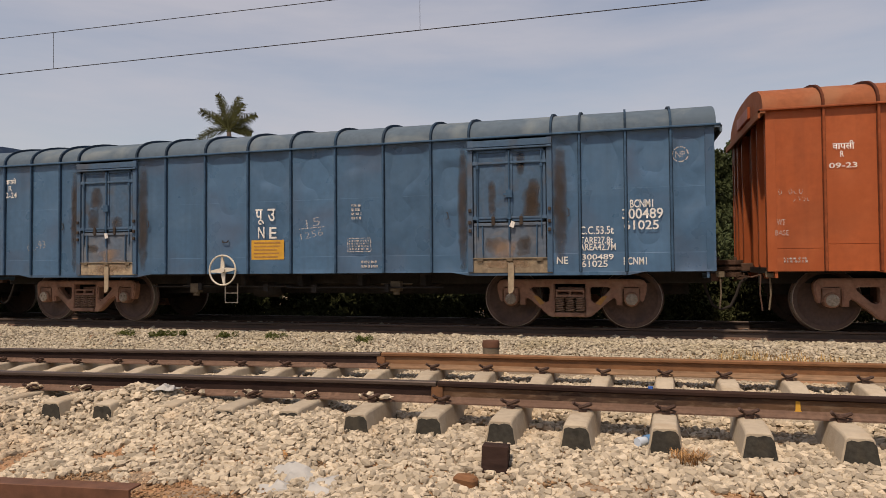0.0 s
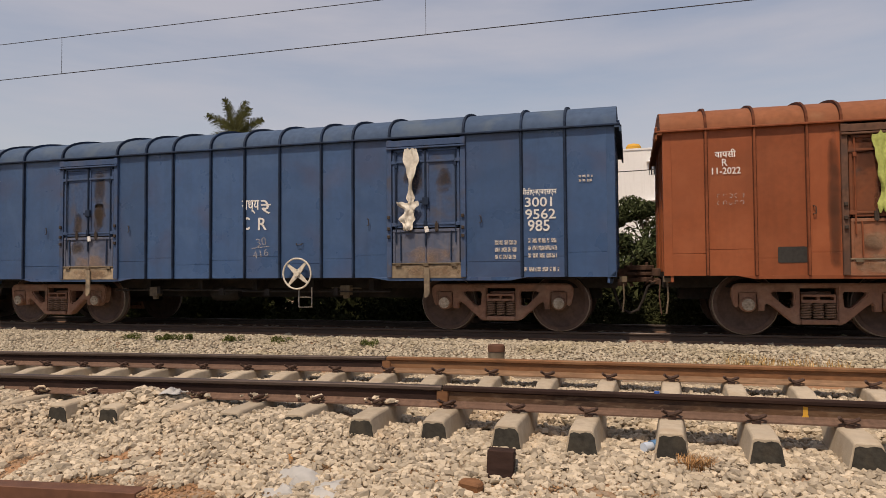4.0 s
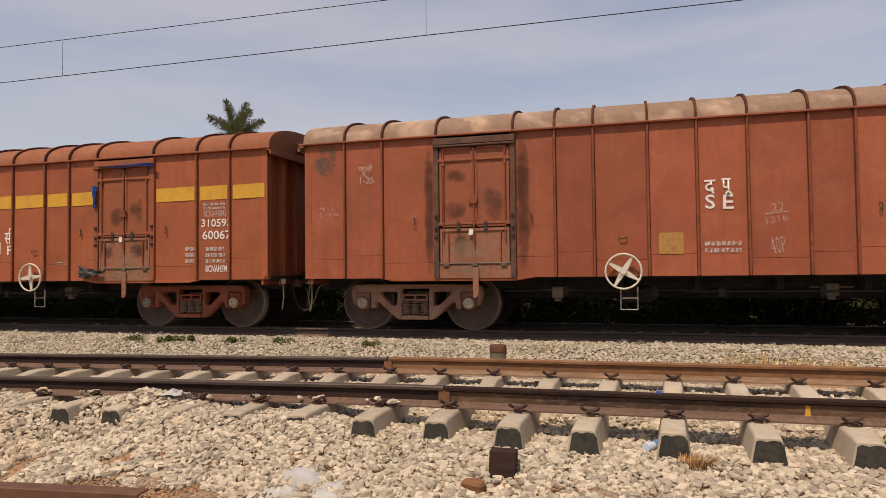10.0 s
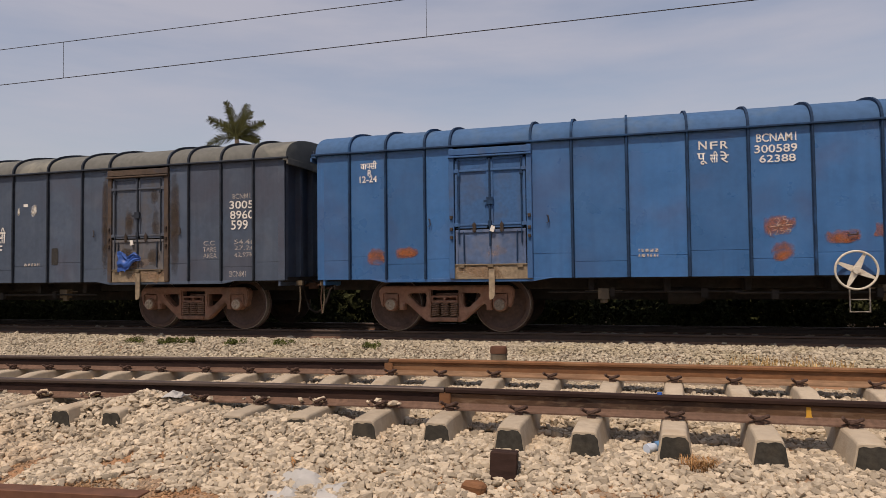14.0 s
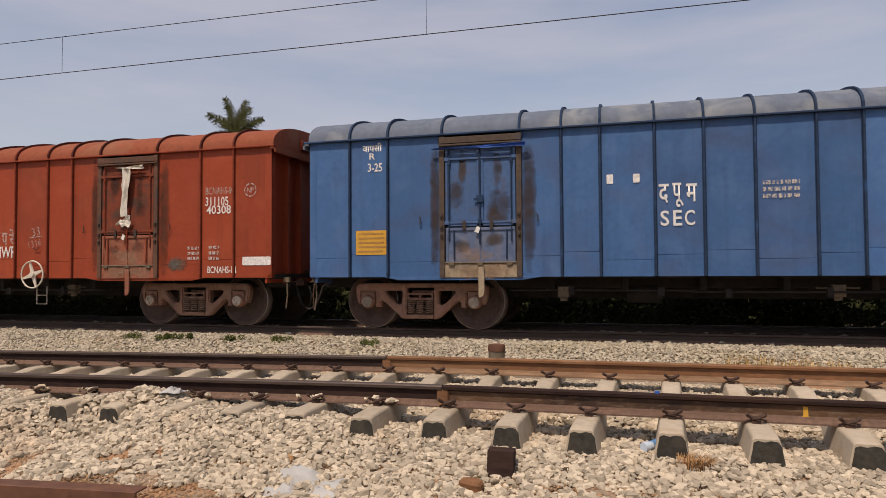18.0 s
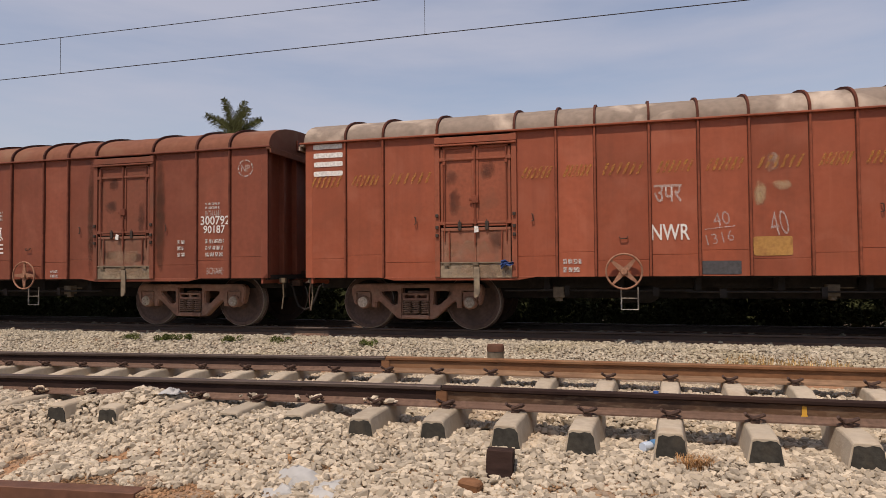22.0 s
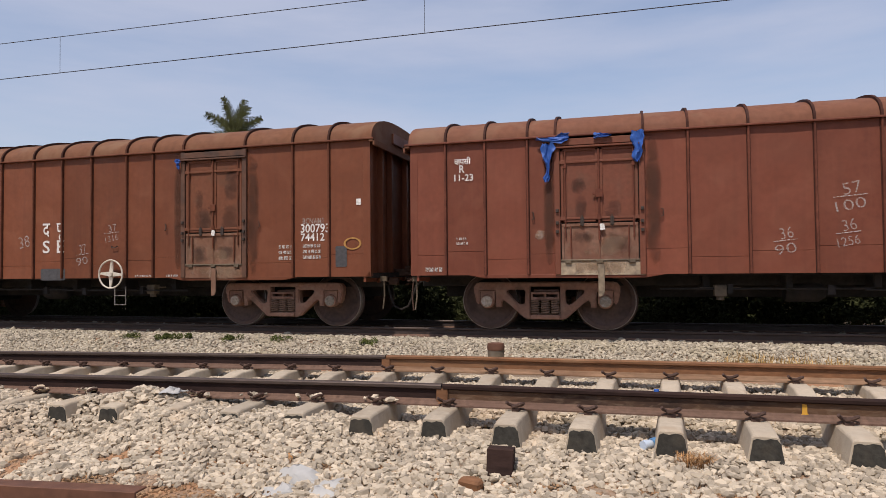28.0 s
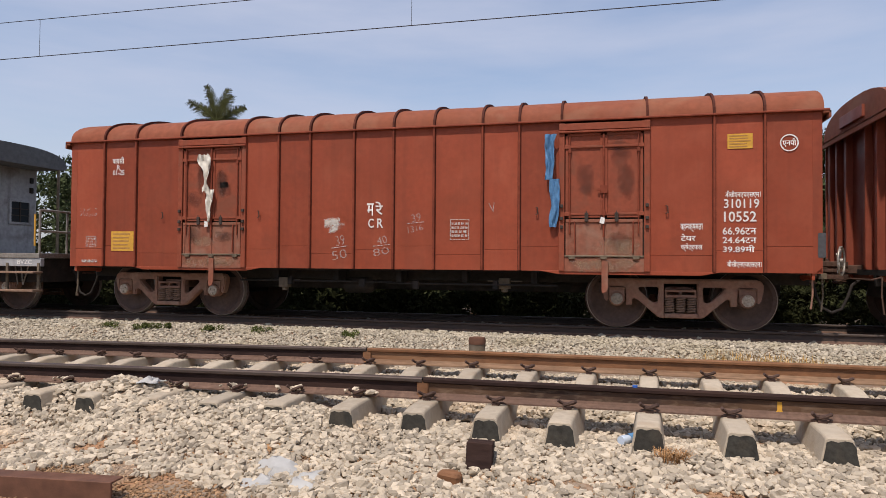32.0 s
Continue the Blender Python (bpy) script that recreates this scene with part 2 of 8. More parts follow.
# ---- mesh helpers ----
class Shape:
    """Collects solids as vertices and faces and turns them into one mesh."""

    def __init__(self):
        self.v, self.f = [], []

    def add(self, verts, faces):
        k = len(self.v)
        self.v += [tuple(p) for p in verts]
        self.f += [tuple(i + k for i in f) for f in faces]
        return self

    def box(self, x0, x1, y0, y1, z0, z1):
        vs = [(x, y, z) for x in (x0, x1) for y in (y0, y1) for z in (z0, z1)]
        return self.add(vs, [(0, 1, 3, 2), (4, 6, 7, 5), (0, 4, 5, 1), (2, 3, 7, 6), (0, 2, 6, 4), (1, 5, 7, 3)])

    def prism(self, poly, c0, c1, axis="y"):
        """A polygon in (x, z) pushed along y, or in (y, z) along x, or in (x, y) along z."""
        put = {"y": lambda a, b, c: (a, c, b), "x": lambda a, b, c: (c, a, b), "z": lambda a, b, c: (a, b, c)}[axis]
        n = len(poly)
        vs = [put(a, b, c0) for a, b in poly] + [put(a, b, c1) for a, b in poly]
        fs = [tuple(range(n)), tuple(range(2 * n - 1, n - 1, -1))] + [(i, i + n, (i + 1) % n + n, (i + 1) % n) for i in range(n)]
        return self.add(vs, fs)

    def tube(self, pts, r, n=8):
        pts = [Vector(p) for p in pts]
        vs = []
        for i, p in enumerate(pts):
            d = (pts[min(i + 1, len(pts) - 1)] - pts[max(i - 1, 0)]).normalized()
            a = d.orthogonal().normalized() if i == 0 else (a - d * a.dot(d)).normalized()
            b = d.cross(a)
            rr = r[i] if isinstance(r, (list, tuple)) else r
            vs += [p + a * rr * math.cos(2 * math.pi * k / n) + b * rr * math.sin(2 * math.pi * k / n) for k in range(n)]
        m = len(pts)
        fs = [(i * n + k, i * n + (k + 1) % n, (i + 1) * n + (k + 1) % n, (i + 1) * n + k) for i in range(m - 1) for k in range(n)]
        fs += [tuple(range(n - 1, -1, -1)), tuple(range((m - 1) * n, m * n))]
        return self.add(vs, fs)

    def lathe(self, profile, n=32, axis="y", closed=True):
        """Spins (radius, along) pairs round the axis."""
        vs, fs, m = [], [], len(profile)
        for k in range(n):
            c, s = math.cos(2 * math.pi * k / n), math.sin(2 * math.pi * k / n)
            for r, a in profile:
                vs.append({"y": (r * c, a, r * s), "x": (a, r * c, r * s), "z": (r * c, r * s, a)}[axis])
        for k in range(n):
            for i in range(m if closed else m - 1):
                j = (i + 1) % m
                fs.append((k * m + i, k * m + j, (k + 1) % n * m + j, (k + 1) % n * m + i))
        return self.add(vs, fs)

    def mesh(self, name, bevel=0.0, smooth=False):
        me = bpy.data.meshes.new(name)
        me.from_pydata(self.v, [], self.f)
        bm = bmesh.new()
        bm.from_mesh(me)
        bmesh.ops.recalc_face_normals(bm, faces=bm.faces)
        if bevel:
            edges = [e for e in bm.edges if len(e.link_faces) == 2 and e.calc_face_angle(0) > 0.6]
            bmesh.ops.bevel(bm, geom=edges, offset=bevel, segments=1, affect="EDGES", clamp_overlap=True)
        bm.to_mesh(me)
        bm.free()
        if smooth:
            me.polygons.foreach_set("use_smooth", [True] * len(me.polygons))
            me.set_sharp_from_angle(angle=radians(35))
        me.materials.append(None)
        return me


def part(name, me, material, parent=None, label="", m=None):
    """One mesh object, under a thing or a part, with a material of its own."""
    ob = new(name, me)
    if parent:
        ob.parent = parent
    if m is not None:
        ob.matrix_basis = m
    if me.materials:
        ob.material_slots[0].link = "OBJECT"
        ob.material_slots[0].material = material
    if label:
        ob["label"] = label
    return ob


def thing(name, me, material, label, category, group="", kind="", m=None):
    return tagged(part(name, me, material, None, "", m), label, category, group, kind)


def holder(name, label, category, group="", m=None):
    ob = new(name)
    ob.empty_display_size = 0.2
    if m is not None:
        ob.matrix_basis = m
    return tagged(ob, label, category, group)


# ---- ground and tracks ----
Y_NEAR = -6.345      # centre line of the empty track in front
X_JOINT = -2.01
PITCH = 0.592
GAUGE = 0.872        # from centre line to rail head


def near_top(x):
    """Height of the rail heads of the empty track, which is not yet packed level."""
    return 0.112 - 0.015 * max(0.0, X_JOINT - x) - 0.003 * min(0.0, X_JOINT - x)


def lerp(x, xs, zs):
    return float(np.interp(x, xs, zs))


def ground_z(x, y):
    heap = lerp(x, (-30, -12, -5.7, -5.2, -4.25, -3.95, -2.5, -2.2, -1.4, -0.8, 12, 30), (-0.1, -0.1, -0.12, -0.24, -0.23, -0.145, -0.15, -0.21, -0.23, -0.25, -0.26, -0.27))
    over = 0.16 * math.exp(-((x + 4.2) / 0.3) ** 2 - ((y + 7.42) / 0.22) ** 2)
    over += 0.13 * math.exp(-((x + 4.7) / 0.5) ** 4 - ((y + 7.4) / 0.17) ** 4)
    over -= 0.06 * math.exp(-((x + 0.87) / 0.22) ** 2 - ((y + 8.3) / 0.14) ** 2)
    over -= 0.13 * math.exp(-((x + 4.7) / 0.42) ** 4 - ((y + 7.92) / 0.2) ** 2)
    bed = near_top(max(-12, min(8, x))) - 0.172
    return over + lerp(y, (-60, -10.5, -8.75, -8.35, -7.72, -7.05, -6.9, -5.6, -5.2, -4.7, -4.1, -2.7, -1.75, -1.15, 1.2, 2.2, 3.4, 30),
                (-0.5, -0.47, -0.43, -0.36, heap, heap - 0.01, bed - 0.13, bed - 0.13, bed - 0.12, -0.25, -0.4, -0.35, -0.185, -0.19, -0.2, -0.3, -0.55, -0.6))


def sheet():
    xs = np.concatenate([[-3000, -800, -200, -80, -40, -25], np.arange(-16, 10, 0.12), [14, 25, 40, 80, 200, 800, 3000]])
    ys = np.concatenate([[-3000, -500, -100, -30, -14], np.arange(-10.6, 3.6, 0.12), [5, 8, 14, 30, 80, 300, 3000]])
    vs = [(x, y, ground_z(x, y) + 0.015 * noise.noise((x * 3, y * 3, 0)) * (abs(x) < 20 and abs(y) < 12)) for y in ys for x in xs]
    n = len(xs)
    fs = [(j * n + i, j * n + i + 1, (j + 1) * n + i + 1, (j + 1) * n + i) for j in range(len(ys) - 1) for i in range(n - 1)]
    return Shape().add(vs, fs).mesh("ground", smooth=True)


thing("ground", sheet(), BED, "dusty brown earth and fine stone dust under the tracks", "ground", kind="structure")


def rock_shapes(count, rng):
    """Crushed stones: hulls of a few scattered points, so that facets and edges come out uneven and sharp."""
    shapes = []
    for _ in range(count):
        p = rng.normal(size=(11, 3))
        p /= np.linalg.norm(p, axis=1)[:, None]
        for _ in range(6):                 # spread the corners evenly, so that the stone is chunky
            d = p[:, None] - p[None]
            r = np.linalg.norm(d, axis=2)[..., None] + 1e-6
            p += 0.12 * np.where(r > 1e-3, d / r ** 3, 0).sum(1) / 4
            p /= np.linalg.norm(p, axis=1)[:, None]
        p = np.sign(p) * np.abs(p) ** 0.8
        p *= rng.uniform(0.84, 1.08, (11, 1)) * np.array([1.38, 0.98, 0.74])
        bm = bmesh.new()
        for q in p:
            bm.verts.new(q)
        got = bmesh.ops.convex_hull(bm, input=list(bm.verts))
        bmesh.ops.delete(bm, geom=[v for v in got["geom_interior"] if isinstance(v, bmesh.types.BMVert)], context="VERTS")
        bm.verts.index_update()
        bmesh.ops.triangulate(bm, faces=list(bm.faces))
        shapes.append((np.array([v.co[:] for v in bm.verts]), np.array([[v.index for v in f.verts] for f in bm.faces])))
        bm.free()
    return shapes


def stones(name, spots, size, seed):
    """Many loose stones at the spots (x, y, z), joined into one mesh."""
    rng = np.random.default_rng(seed)
    shapes = rock_shapes(24, rng)
    spots = np.asarray(spots)
    n = len(spots)
    sc = size * rng.uniform(0.42, 1.3, (n, 1)) * rng.uniform(0.7, 1.25, (n, 3))
    a, b = rng.uniform(0, 2 * np.pi, n), rng.uniform(-1.5, 1.5, (n, 2))
    ca, sa = np.cos(a), np.sin(a)
    rz = np.zeros((n, 3, 3)); rz[:, 0, 0], rz[:, 0, 1], rz[:, 1, 0], rz[:, 1, 1], rz[:, 2, 2] = ca, -sa, sa, ca, 1
    cb, sb = np.cos(b[:, 0]), np.sin(b[:, 0])
    rx = np.zeros((n, 3, 3)); rx[:, 0, 0], rx[:, 1, 1], rx[:, 1, 2], rx[:, 2, 1], rx[:, 2, 2] = 1, cb, -sb, sb, cb
    rot = rz @ rx
    kind = rng.integers(0, len(shapes), n)
    vs, fs, off = [], [], 0
    for k, (p, t) in enumerate(shapes):
        idx = np.where(kind == k)[0]
        if not len(idx):
            continue
        q = np.einsum("nij,nvj->nvi", rot[idx], p[None] * sc[idx][:, None, :]) + spots[idx][:, None, :]
        m = p.shape[0]
        vs.append(q.reshape(-1, 3))
        fs.append((t[None] + (np.arange(len(idx)) * m)[:, None, None] + off).reshape(-1, 3))
        off += m * len(idx)
    vs, fs = np.concatenate(vs), np.concatenate(fs)
    me = bpy.data.meshes.new(name)
    me.vertices.add(len(vs))
    me.vertices.foreach_set("co", vs.astype(np.float32).ravel())
    me.loops.add(fs.size)
    me.loops.foreach_set("vertex_index", fs.astype(np.int32).ravel())
    me.polygons.add(len(fs))
    me.polygons.foreach_set("loop_start", np.arange(0, fs.size, 3, dtype=np.int32))
    me.polygons.foreach_set("use_smooth", np.zeros(len(fs), dtype=bool))
    me.update(calc_edges=True)
    me.materials.append(None)
    return me


def scatter(x0, x1, y0, y1, step, lift, seed, keep=lambda x, y: True):
    rng = np.random.default_rng(seed)
    out = []
    for y in np.arange(y0, y1, step):
        for x in np.arange(x0, x1, step):
            a, b = x + rng.uniform(-0.6, 0.6) * step, y + rng.uniform(-0.6, 0.6) * step
            if keep(a, b):
                out.append((a, b, ground_z(a, b) + rng.uniform(0.0, 1.0) * lift))
    return out


def off_rail(x, y):
    return abs(abs(y - Y_NEAR) - GAUGE) > 0.06


def patchy(x, y):
    if y > -8.2:
        return True
    bare = 0.95 * (y + 8.2) * lerp(x, (-2.5, -0.8), (1.0, 0.15))
    return noise.noise((x * 0.9, y * 1.8, 3.0)) + 0.6 * noise.noise((x * 5, y * 5, 8.0)) > -0.4 - bare


# a few stones have rolled up onto the foot of the rail
rng_f = np.random.default_rng(31)
rolled = [(x + rng_f.normal() * 0.09, Y_NEAR - GAUGE - rng_f.uniform(0.05, 0.11), near_top(x) - 0.135 + rng_f.uniform(0, 0.02)) for x in np.arange(-7.4, -1.7, PITCH) for _ in range(7)]
thing("track_ballast", stones("track_ballast", rolled + scatter(-9.0, 5.2, -9.0, -4.9, 0.03, 0.022, 3, lambda x, y: off_rail(x, y) and patchy(x, y)), 0.0285, 5), STONE,
      "pale grey and cream crushed stone ballast around the empty track", "ballast", kind="stuff")
thing("earth_crumbs", stones("earth_crumbs", scatter(-7.5, 4.0, -9.2, -8.1, 0.024, 0.006, 13), 0.012, 14), CRUMB,
      "brown crumbs of dry earth between the stones", "earth", kind="stuff")
thing("old_ballast", stones("old_ballast", scatter(-17, 8, -3.3, -0.95, 0.042, 0.03, 7), 0.028, 8), STONE_FAR,
      "yellowish weathered stone ballast shoulder beside the busy track", "ballast", kind="stuff")

wide = [p for a, b in ((-48, -9.0), (5.2, 48)) for p in scatter(a, b, -8.7, -3.3, 0.2, 0.03, 17, off_rail)]
thing("outer_ballast", stones("outer_ballast", wide, 0.07, 18), STONE, "crushed stone ballast further along the empty track", "ballast", kind="stuff")
wide = [p for a, b, y0 in ((-48, -17, -3.3), (8, 48, -3.3), (-17, 8, -0.95)) for p in scatter(a, b, y0, 1.9, 0.19, 0.02, 19)]
thing("bed_ballast", stones("bed_ballast", wide, 0.065, 20), STONE_FAR, "weathered stone ballast between the rails", "ballast", kind="stuff")

RAIL_PARTS = {"head": [(0.0085, 0.125), (0.034, 0.138), (0.036, 0.16), (0.03, 0.17), (0.02, 0.172), (-0.02, 0.172), (-0.03, 0.17), (-0.036, 0.16), (-0.034, 0.138), (-0.0085, 0.125)],
              "web": [(0.0085, 0.046), (0.0085, 0.128), (-0.0085, 0.128), (-0.0085, 0.046)],
              "foot": [(-0.075, 0), (0.075, 0), (0.075, 0.012), (0.02, 0.03), (0.0085, 0.05), (-0.0085, 0.05), (-0.02, 0.03), (-0.075, 0.012)]}


def rail(profile, y, xs, top):
    """A flat-bottomed rail, or one part of it, through the given stations, its head at top(x)."""
    s = Shape()
    n = len(profile)
    vs = [(x, y + a, top(x) - 0.172 + b) for x in xs for a, b in profile]
    fs = [(i * n + k, i * n + (k + 1) % n, (i + 1) * n + (k + 1) % n, (i + 1) * n + k) for i in range(len(xs) - 1) for k in range(n)]
    fs += [tuple(range(n - 1, -1, -1)), tuple(range((len(xs) - 1) * n, len(xs) * n))]
    return s.add(vs, fs).mesh("rail", smooth=True)


def lay_rail(y, xs, top, material, label, group, head=None, foot=None):
    root = holder("rail", label, "rail", group)
    for nm, profile in RAIL_PARTS.items():
        part(nm, rail(profile, y, xs, top), (head or material) if nm == "head" else (foot or RAIL_FOOT) if nm == "foot" else material, root)


for side, name_y, joint in ((-1, Y_NEAR - GAUGE, -1.52), (1, Y_NEAR + GAUGE, -2.67)):
    lay_rail(name_y, [-60, -20] + list(np.arange(-12, joint - 0.1, 0.6)) + [joint - 0.006], near_top, RAIL_DARK,
             "dark brown new rail of the empty track, dull head", "rails of the empty track", RAIL_HEAD)
    lay_rail(name_y, [joint + 0.006] + list(np.arange(joint + 0.5, 8, 0.6)) + [20, 60], near_top, RAIL_BROWN if side < 0 else RAIL_RUST,
             "orange rusty rail of the empty track, flaking web", "rails of the empty track", RAIL_DARK if side < 0 else None, None if side < 0 else RAIL_TAN)
    z = near_top(joint)
    weld = Shape().box(joint - 0.05, joint + 0.05, name_y - 0.028, name_y + 0.028, z - 0.15, z - 0.035).box(joint - 0.03, joint + 0.03, name_y - 0.06, name_y + 0.06, z - 0.166, z - 0.145)
    thing("rail_joint", weld.mesh("rail_joint", 0.008), RAIL_RUST, "rusty lump of weld that joins two rails", "rail joint", "rail joints")
for y in (-GAUGE, GAUGE):
    lay_rail(y, [-400, -60] + list(range(-30, 31, 6)) + [60, 400], lambda x: 0.0, RAIL_USED,
             "brown rail under the train with a worn head", "rails under the train", RAIL_HEAD)


def sleeper_mesh():
    s = Shape()
    # trapezoid section, seats at both ends higher than the waist
    stations = [(-1.375, 0.0, 0.085, 0.125), (-1.3, 0.012, 0.085, 0.125), (-0.55, 0.012, 0.085, 0.125), (-0.3, -0.03, 0.08, 0.115), (0.3, -0.03, 0.08, 0.115), (0.55, 0.012, 0.085, 0.125), (1.3, 0.012, 0.085, 0.125), (1.375, 0.0, 0.085, 0.125)]
    vs = []
    for y, z, a, b in stations:
        vs += [(-b, y, -0.21), (b, y, -0.21), (a, y, z - 0.012), (a - 0.015, y, z), (-a + 0.015, y, z), (-a, y, z - 0.012)]
    n = 6
    fs = [(i * n + k, i * n + (k + 1) % n, (i + 1) * n + (k + 1) % n, (i + 1) * n + k) for i in range(len(stations) - 1) for k in range(n)]
    fs += [tuple(range(n - 1, -1, -1)), tuple(range((len(stations) - 1) * n, len(stations) * n))]
    return s.add(vs, fs).mesh("sleeper", 0.006)


def clip_mesh():
    """Elastic rail clip: a bent round bar."""
    pts = [(-0.07, -0.03, 0.066), (-0.056, -0.012, 0.05), (-0.035, 0.012, 0.036), (0.0, 0.03, 0.03), (0.04, 0.024, 0.04), (0.062, 0.0, 0.056), (0.05, -0.028, 0.06), (0.015, -0.036, 0.046), (-0.02, -0.022, 0.034), (-0.03, 0.006, 0.03)]
    return Shape().tube(pts, 0.0125, 6).box(-0.03, 0.03, -0.025, 0.025, 0.0, 0.02).mesh("clip", smooth=True)


SLEEPER, CLIP_MESH = sleeper_mesh(), clip_mesh()
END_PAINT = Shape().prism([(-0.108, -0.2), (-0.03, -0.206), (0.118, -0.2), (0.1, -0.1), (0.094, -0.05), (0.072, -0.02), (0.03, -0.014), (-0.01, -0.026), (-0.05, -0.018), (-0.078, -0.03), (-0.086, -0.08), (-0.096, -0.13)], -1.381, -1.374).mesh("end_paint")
for i in range(-40, 66):
    x = -7.97 + i * PITCH + random.uniform(-0.012, 0.012)
    turn = random.uniform(-0.9, 0.9) - (2.3 if x > -1.0 else 0.0)
    sl = thing("concrete_sleeper", SLEEPER, CONCRETE, "concrete sleeper with dark painted end and rusty clips", "sleeper", "sleepers of the empty track",
               m=pose(x, Y_NEAR + random.uniform(-0.03, 0.03), near_top(x) - 0.184, 0, 0, turn))
    if -9 < x < 6:
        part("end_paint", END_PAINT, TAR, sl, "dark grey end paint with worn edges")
    for y in (-GAUGE, GAUGE) if -13.5 < x < 7 else ():
        for d in (-1, 1):
            part("clip", CLIP_MESH, CLIP, sl, m=pose(random.uniform(-0.02, 0.02), y + d * 0.095, 0.012, 0, 0, 0 if d < 0 else 180) @ Matrix.Diagonal((1.0, 1.1, 1.1, 1)))

for i in range(-60, 61):
    thing("concrete_sleeper", SLEEPER, CONCRETE, "weathered concrete sleeper half sunk in old ballast", "sleeper", "sleepers under the train", m=pose(i * 0.6, 0, -0.184))

# ---- overhead line ----
def wire_mesh(name, pts, r):
    return Shape().tube(pts, r, 6).mesh(name, smooth=True)


DROPPERS = [-12.86 + 9.0 * k for k in range(-6, 9)]


contact = holder("overhead_line", "thin dark overhead contact wire hung from a messenger wire by droppers", "overhead line")
part("contact_wire", wire_mesh("contact_wire", [(x, 0, 5.775) for x in range(-120, 121, 6)], 0.009), WIRE, contact)
part("messenger_wire", wire_mesh("messenger_wire", [(x, 0, 6.565 - 0.0055 * x) for x in range(-120, 121, 6)], 0.008), WIRE, contact)
for x in DROPPERS:
    part("dropper", wire_mesh("dropper", [(x, 0, 5.775), (x, 0, 6.565 - 0.0055 * x)], 0.005), WIRE, contact)
# masts that hold the line, well up and down the track
for x in (-63.0, 63.0):
    z = 6.565 - 0.0055 * x
    mast = holder("catenary_mast", "grey steel mast that carries the overhead line", "mast", "masts of the overhead line", m=pose(x, 3.4, 0))
    part("post", Shape().box(-0.1, 0.1, -0.1, 0.1, -0.6, 7.6).mesh("post", 0.01), CAP, mast)
    part("bracket", Shape().tube([(0, 0, z + 0.5), (0, -3.4, z + 0.02)], 0.03, 8).mesh("bracket", smooth=True), CAP, mast)
    part("arm", Shape().tube([(0, 0, 5.8), (0, -3.4, 5.79)], 0.03, 8).mesh("arm", smooth=True), CAP, mast)


# ---- covered wagons ----
class Kind:
    """Sizes of one kind of wagon."""

    def __init__(self, half, ribs, door, low, top, bogie, rise):
        self.half, self.ribs, self.door, self.low, self.top, self.bogie, self.rise = half, ribs, door, low, top, bogie, rise
        self.meshes = {}


SHORT = Kind(6.72, (0, 0.73, 1.57, 2.19, 2.88, 4.22, 5.21, 5.93), 3.55, 0.95, 3.39, 4.76, 0.52)
LONG = Kind(7.22, (0, 0.88, 1.79, 2.66, 3.33, 4.71, 5.17, 5.89, 6.58), 4.02, 0.96, 3.22, 4.96, 0.5)
WALL_Y = 1.6


def arch(k, inset=0.0, n=22):
    """Half-round roof line (y, z) from one eave over the top to the other."""
    out = []
    for i in range(n + 1):
        a = math.pi * i / n
        c, s = math.cos(a), math.sin(a)
        out.append((-(WALL_Y - inset) * math.copysign(abs(c) ** 0.82, c), k.top + (k.rise - inset) * abs(s) ** 0.82))
    return out


def roof_mesh(k):
    pts = arch(k)
    s = Shape()
    xs = np.linspace(-k.half, k.half, 41)
    vs = [(x, y, z + 0.006 * noise.noise((x * 1.3, y * 2, 5.0))) for x in xs for y, z in pts]
    n = len(pts)
    s.add(vs, [(i * n + j, i * n + j + 1, (i + 1) * n + j + 1, (i + 1) * n + j) for i in range(len(xs) - 1) for j in range(n - 1)])
    for x0, x1 in ((-k.half - 0.03, -k.half), (k.half, k.half + 0.03)):
        s.prism(pts, x0, x1, "x")
    return s.mesh("roof", smooth=True)


def hoop_mesh(k):
    a, b = arch(k, -0.045), arch(k, 0.0)
    poly = a + b[::-1]
    return Shape().prism(poly, -0.018, 0.018, "x").mesh("roof_hoop")


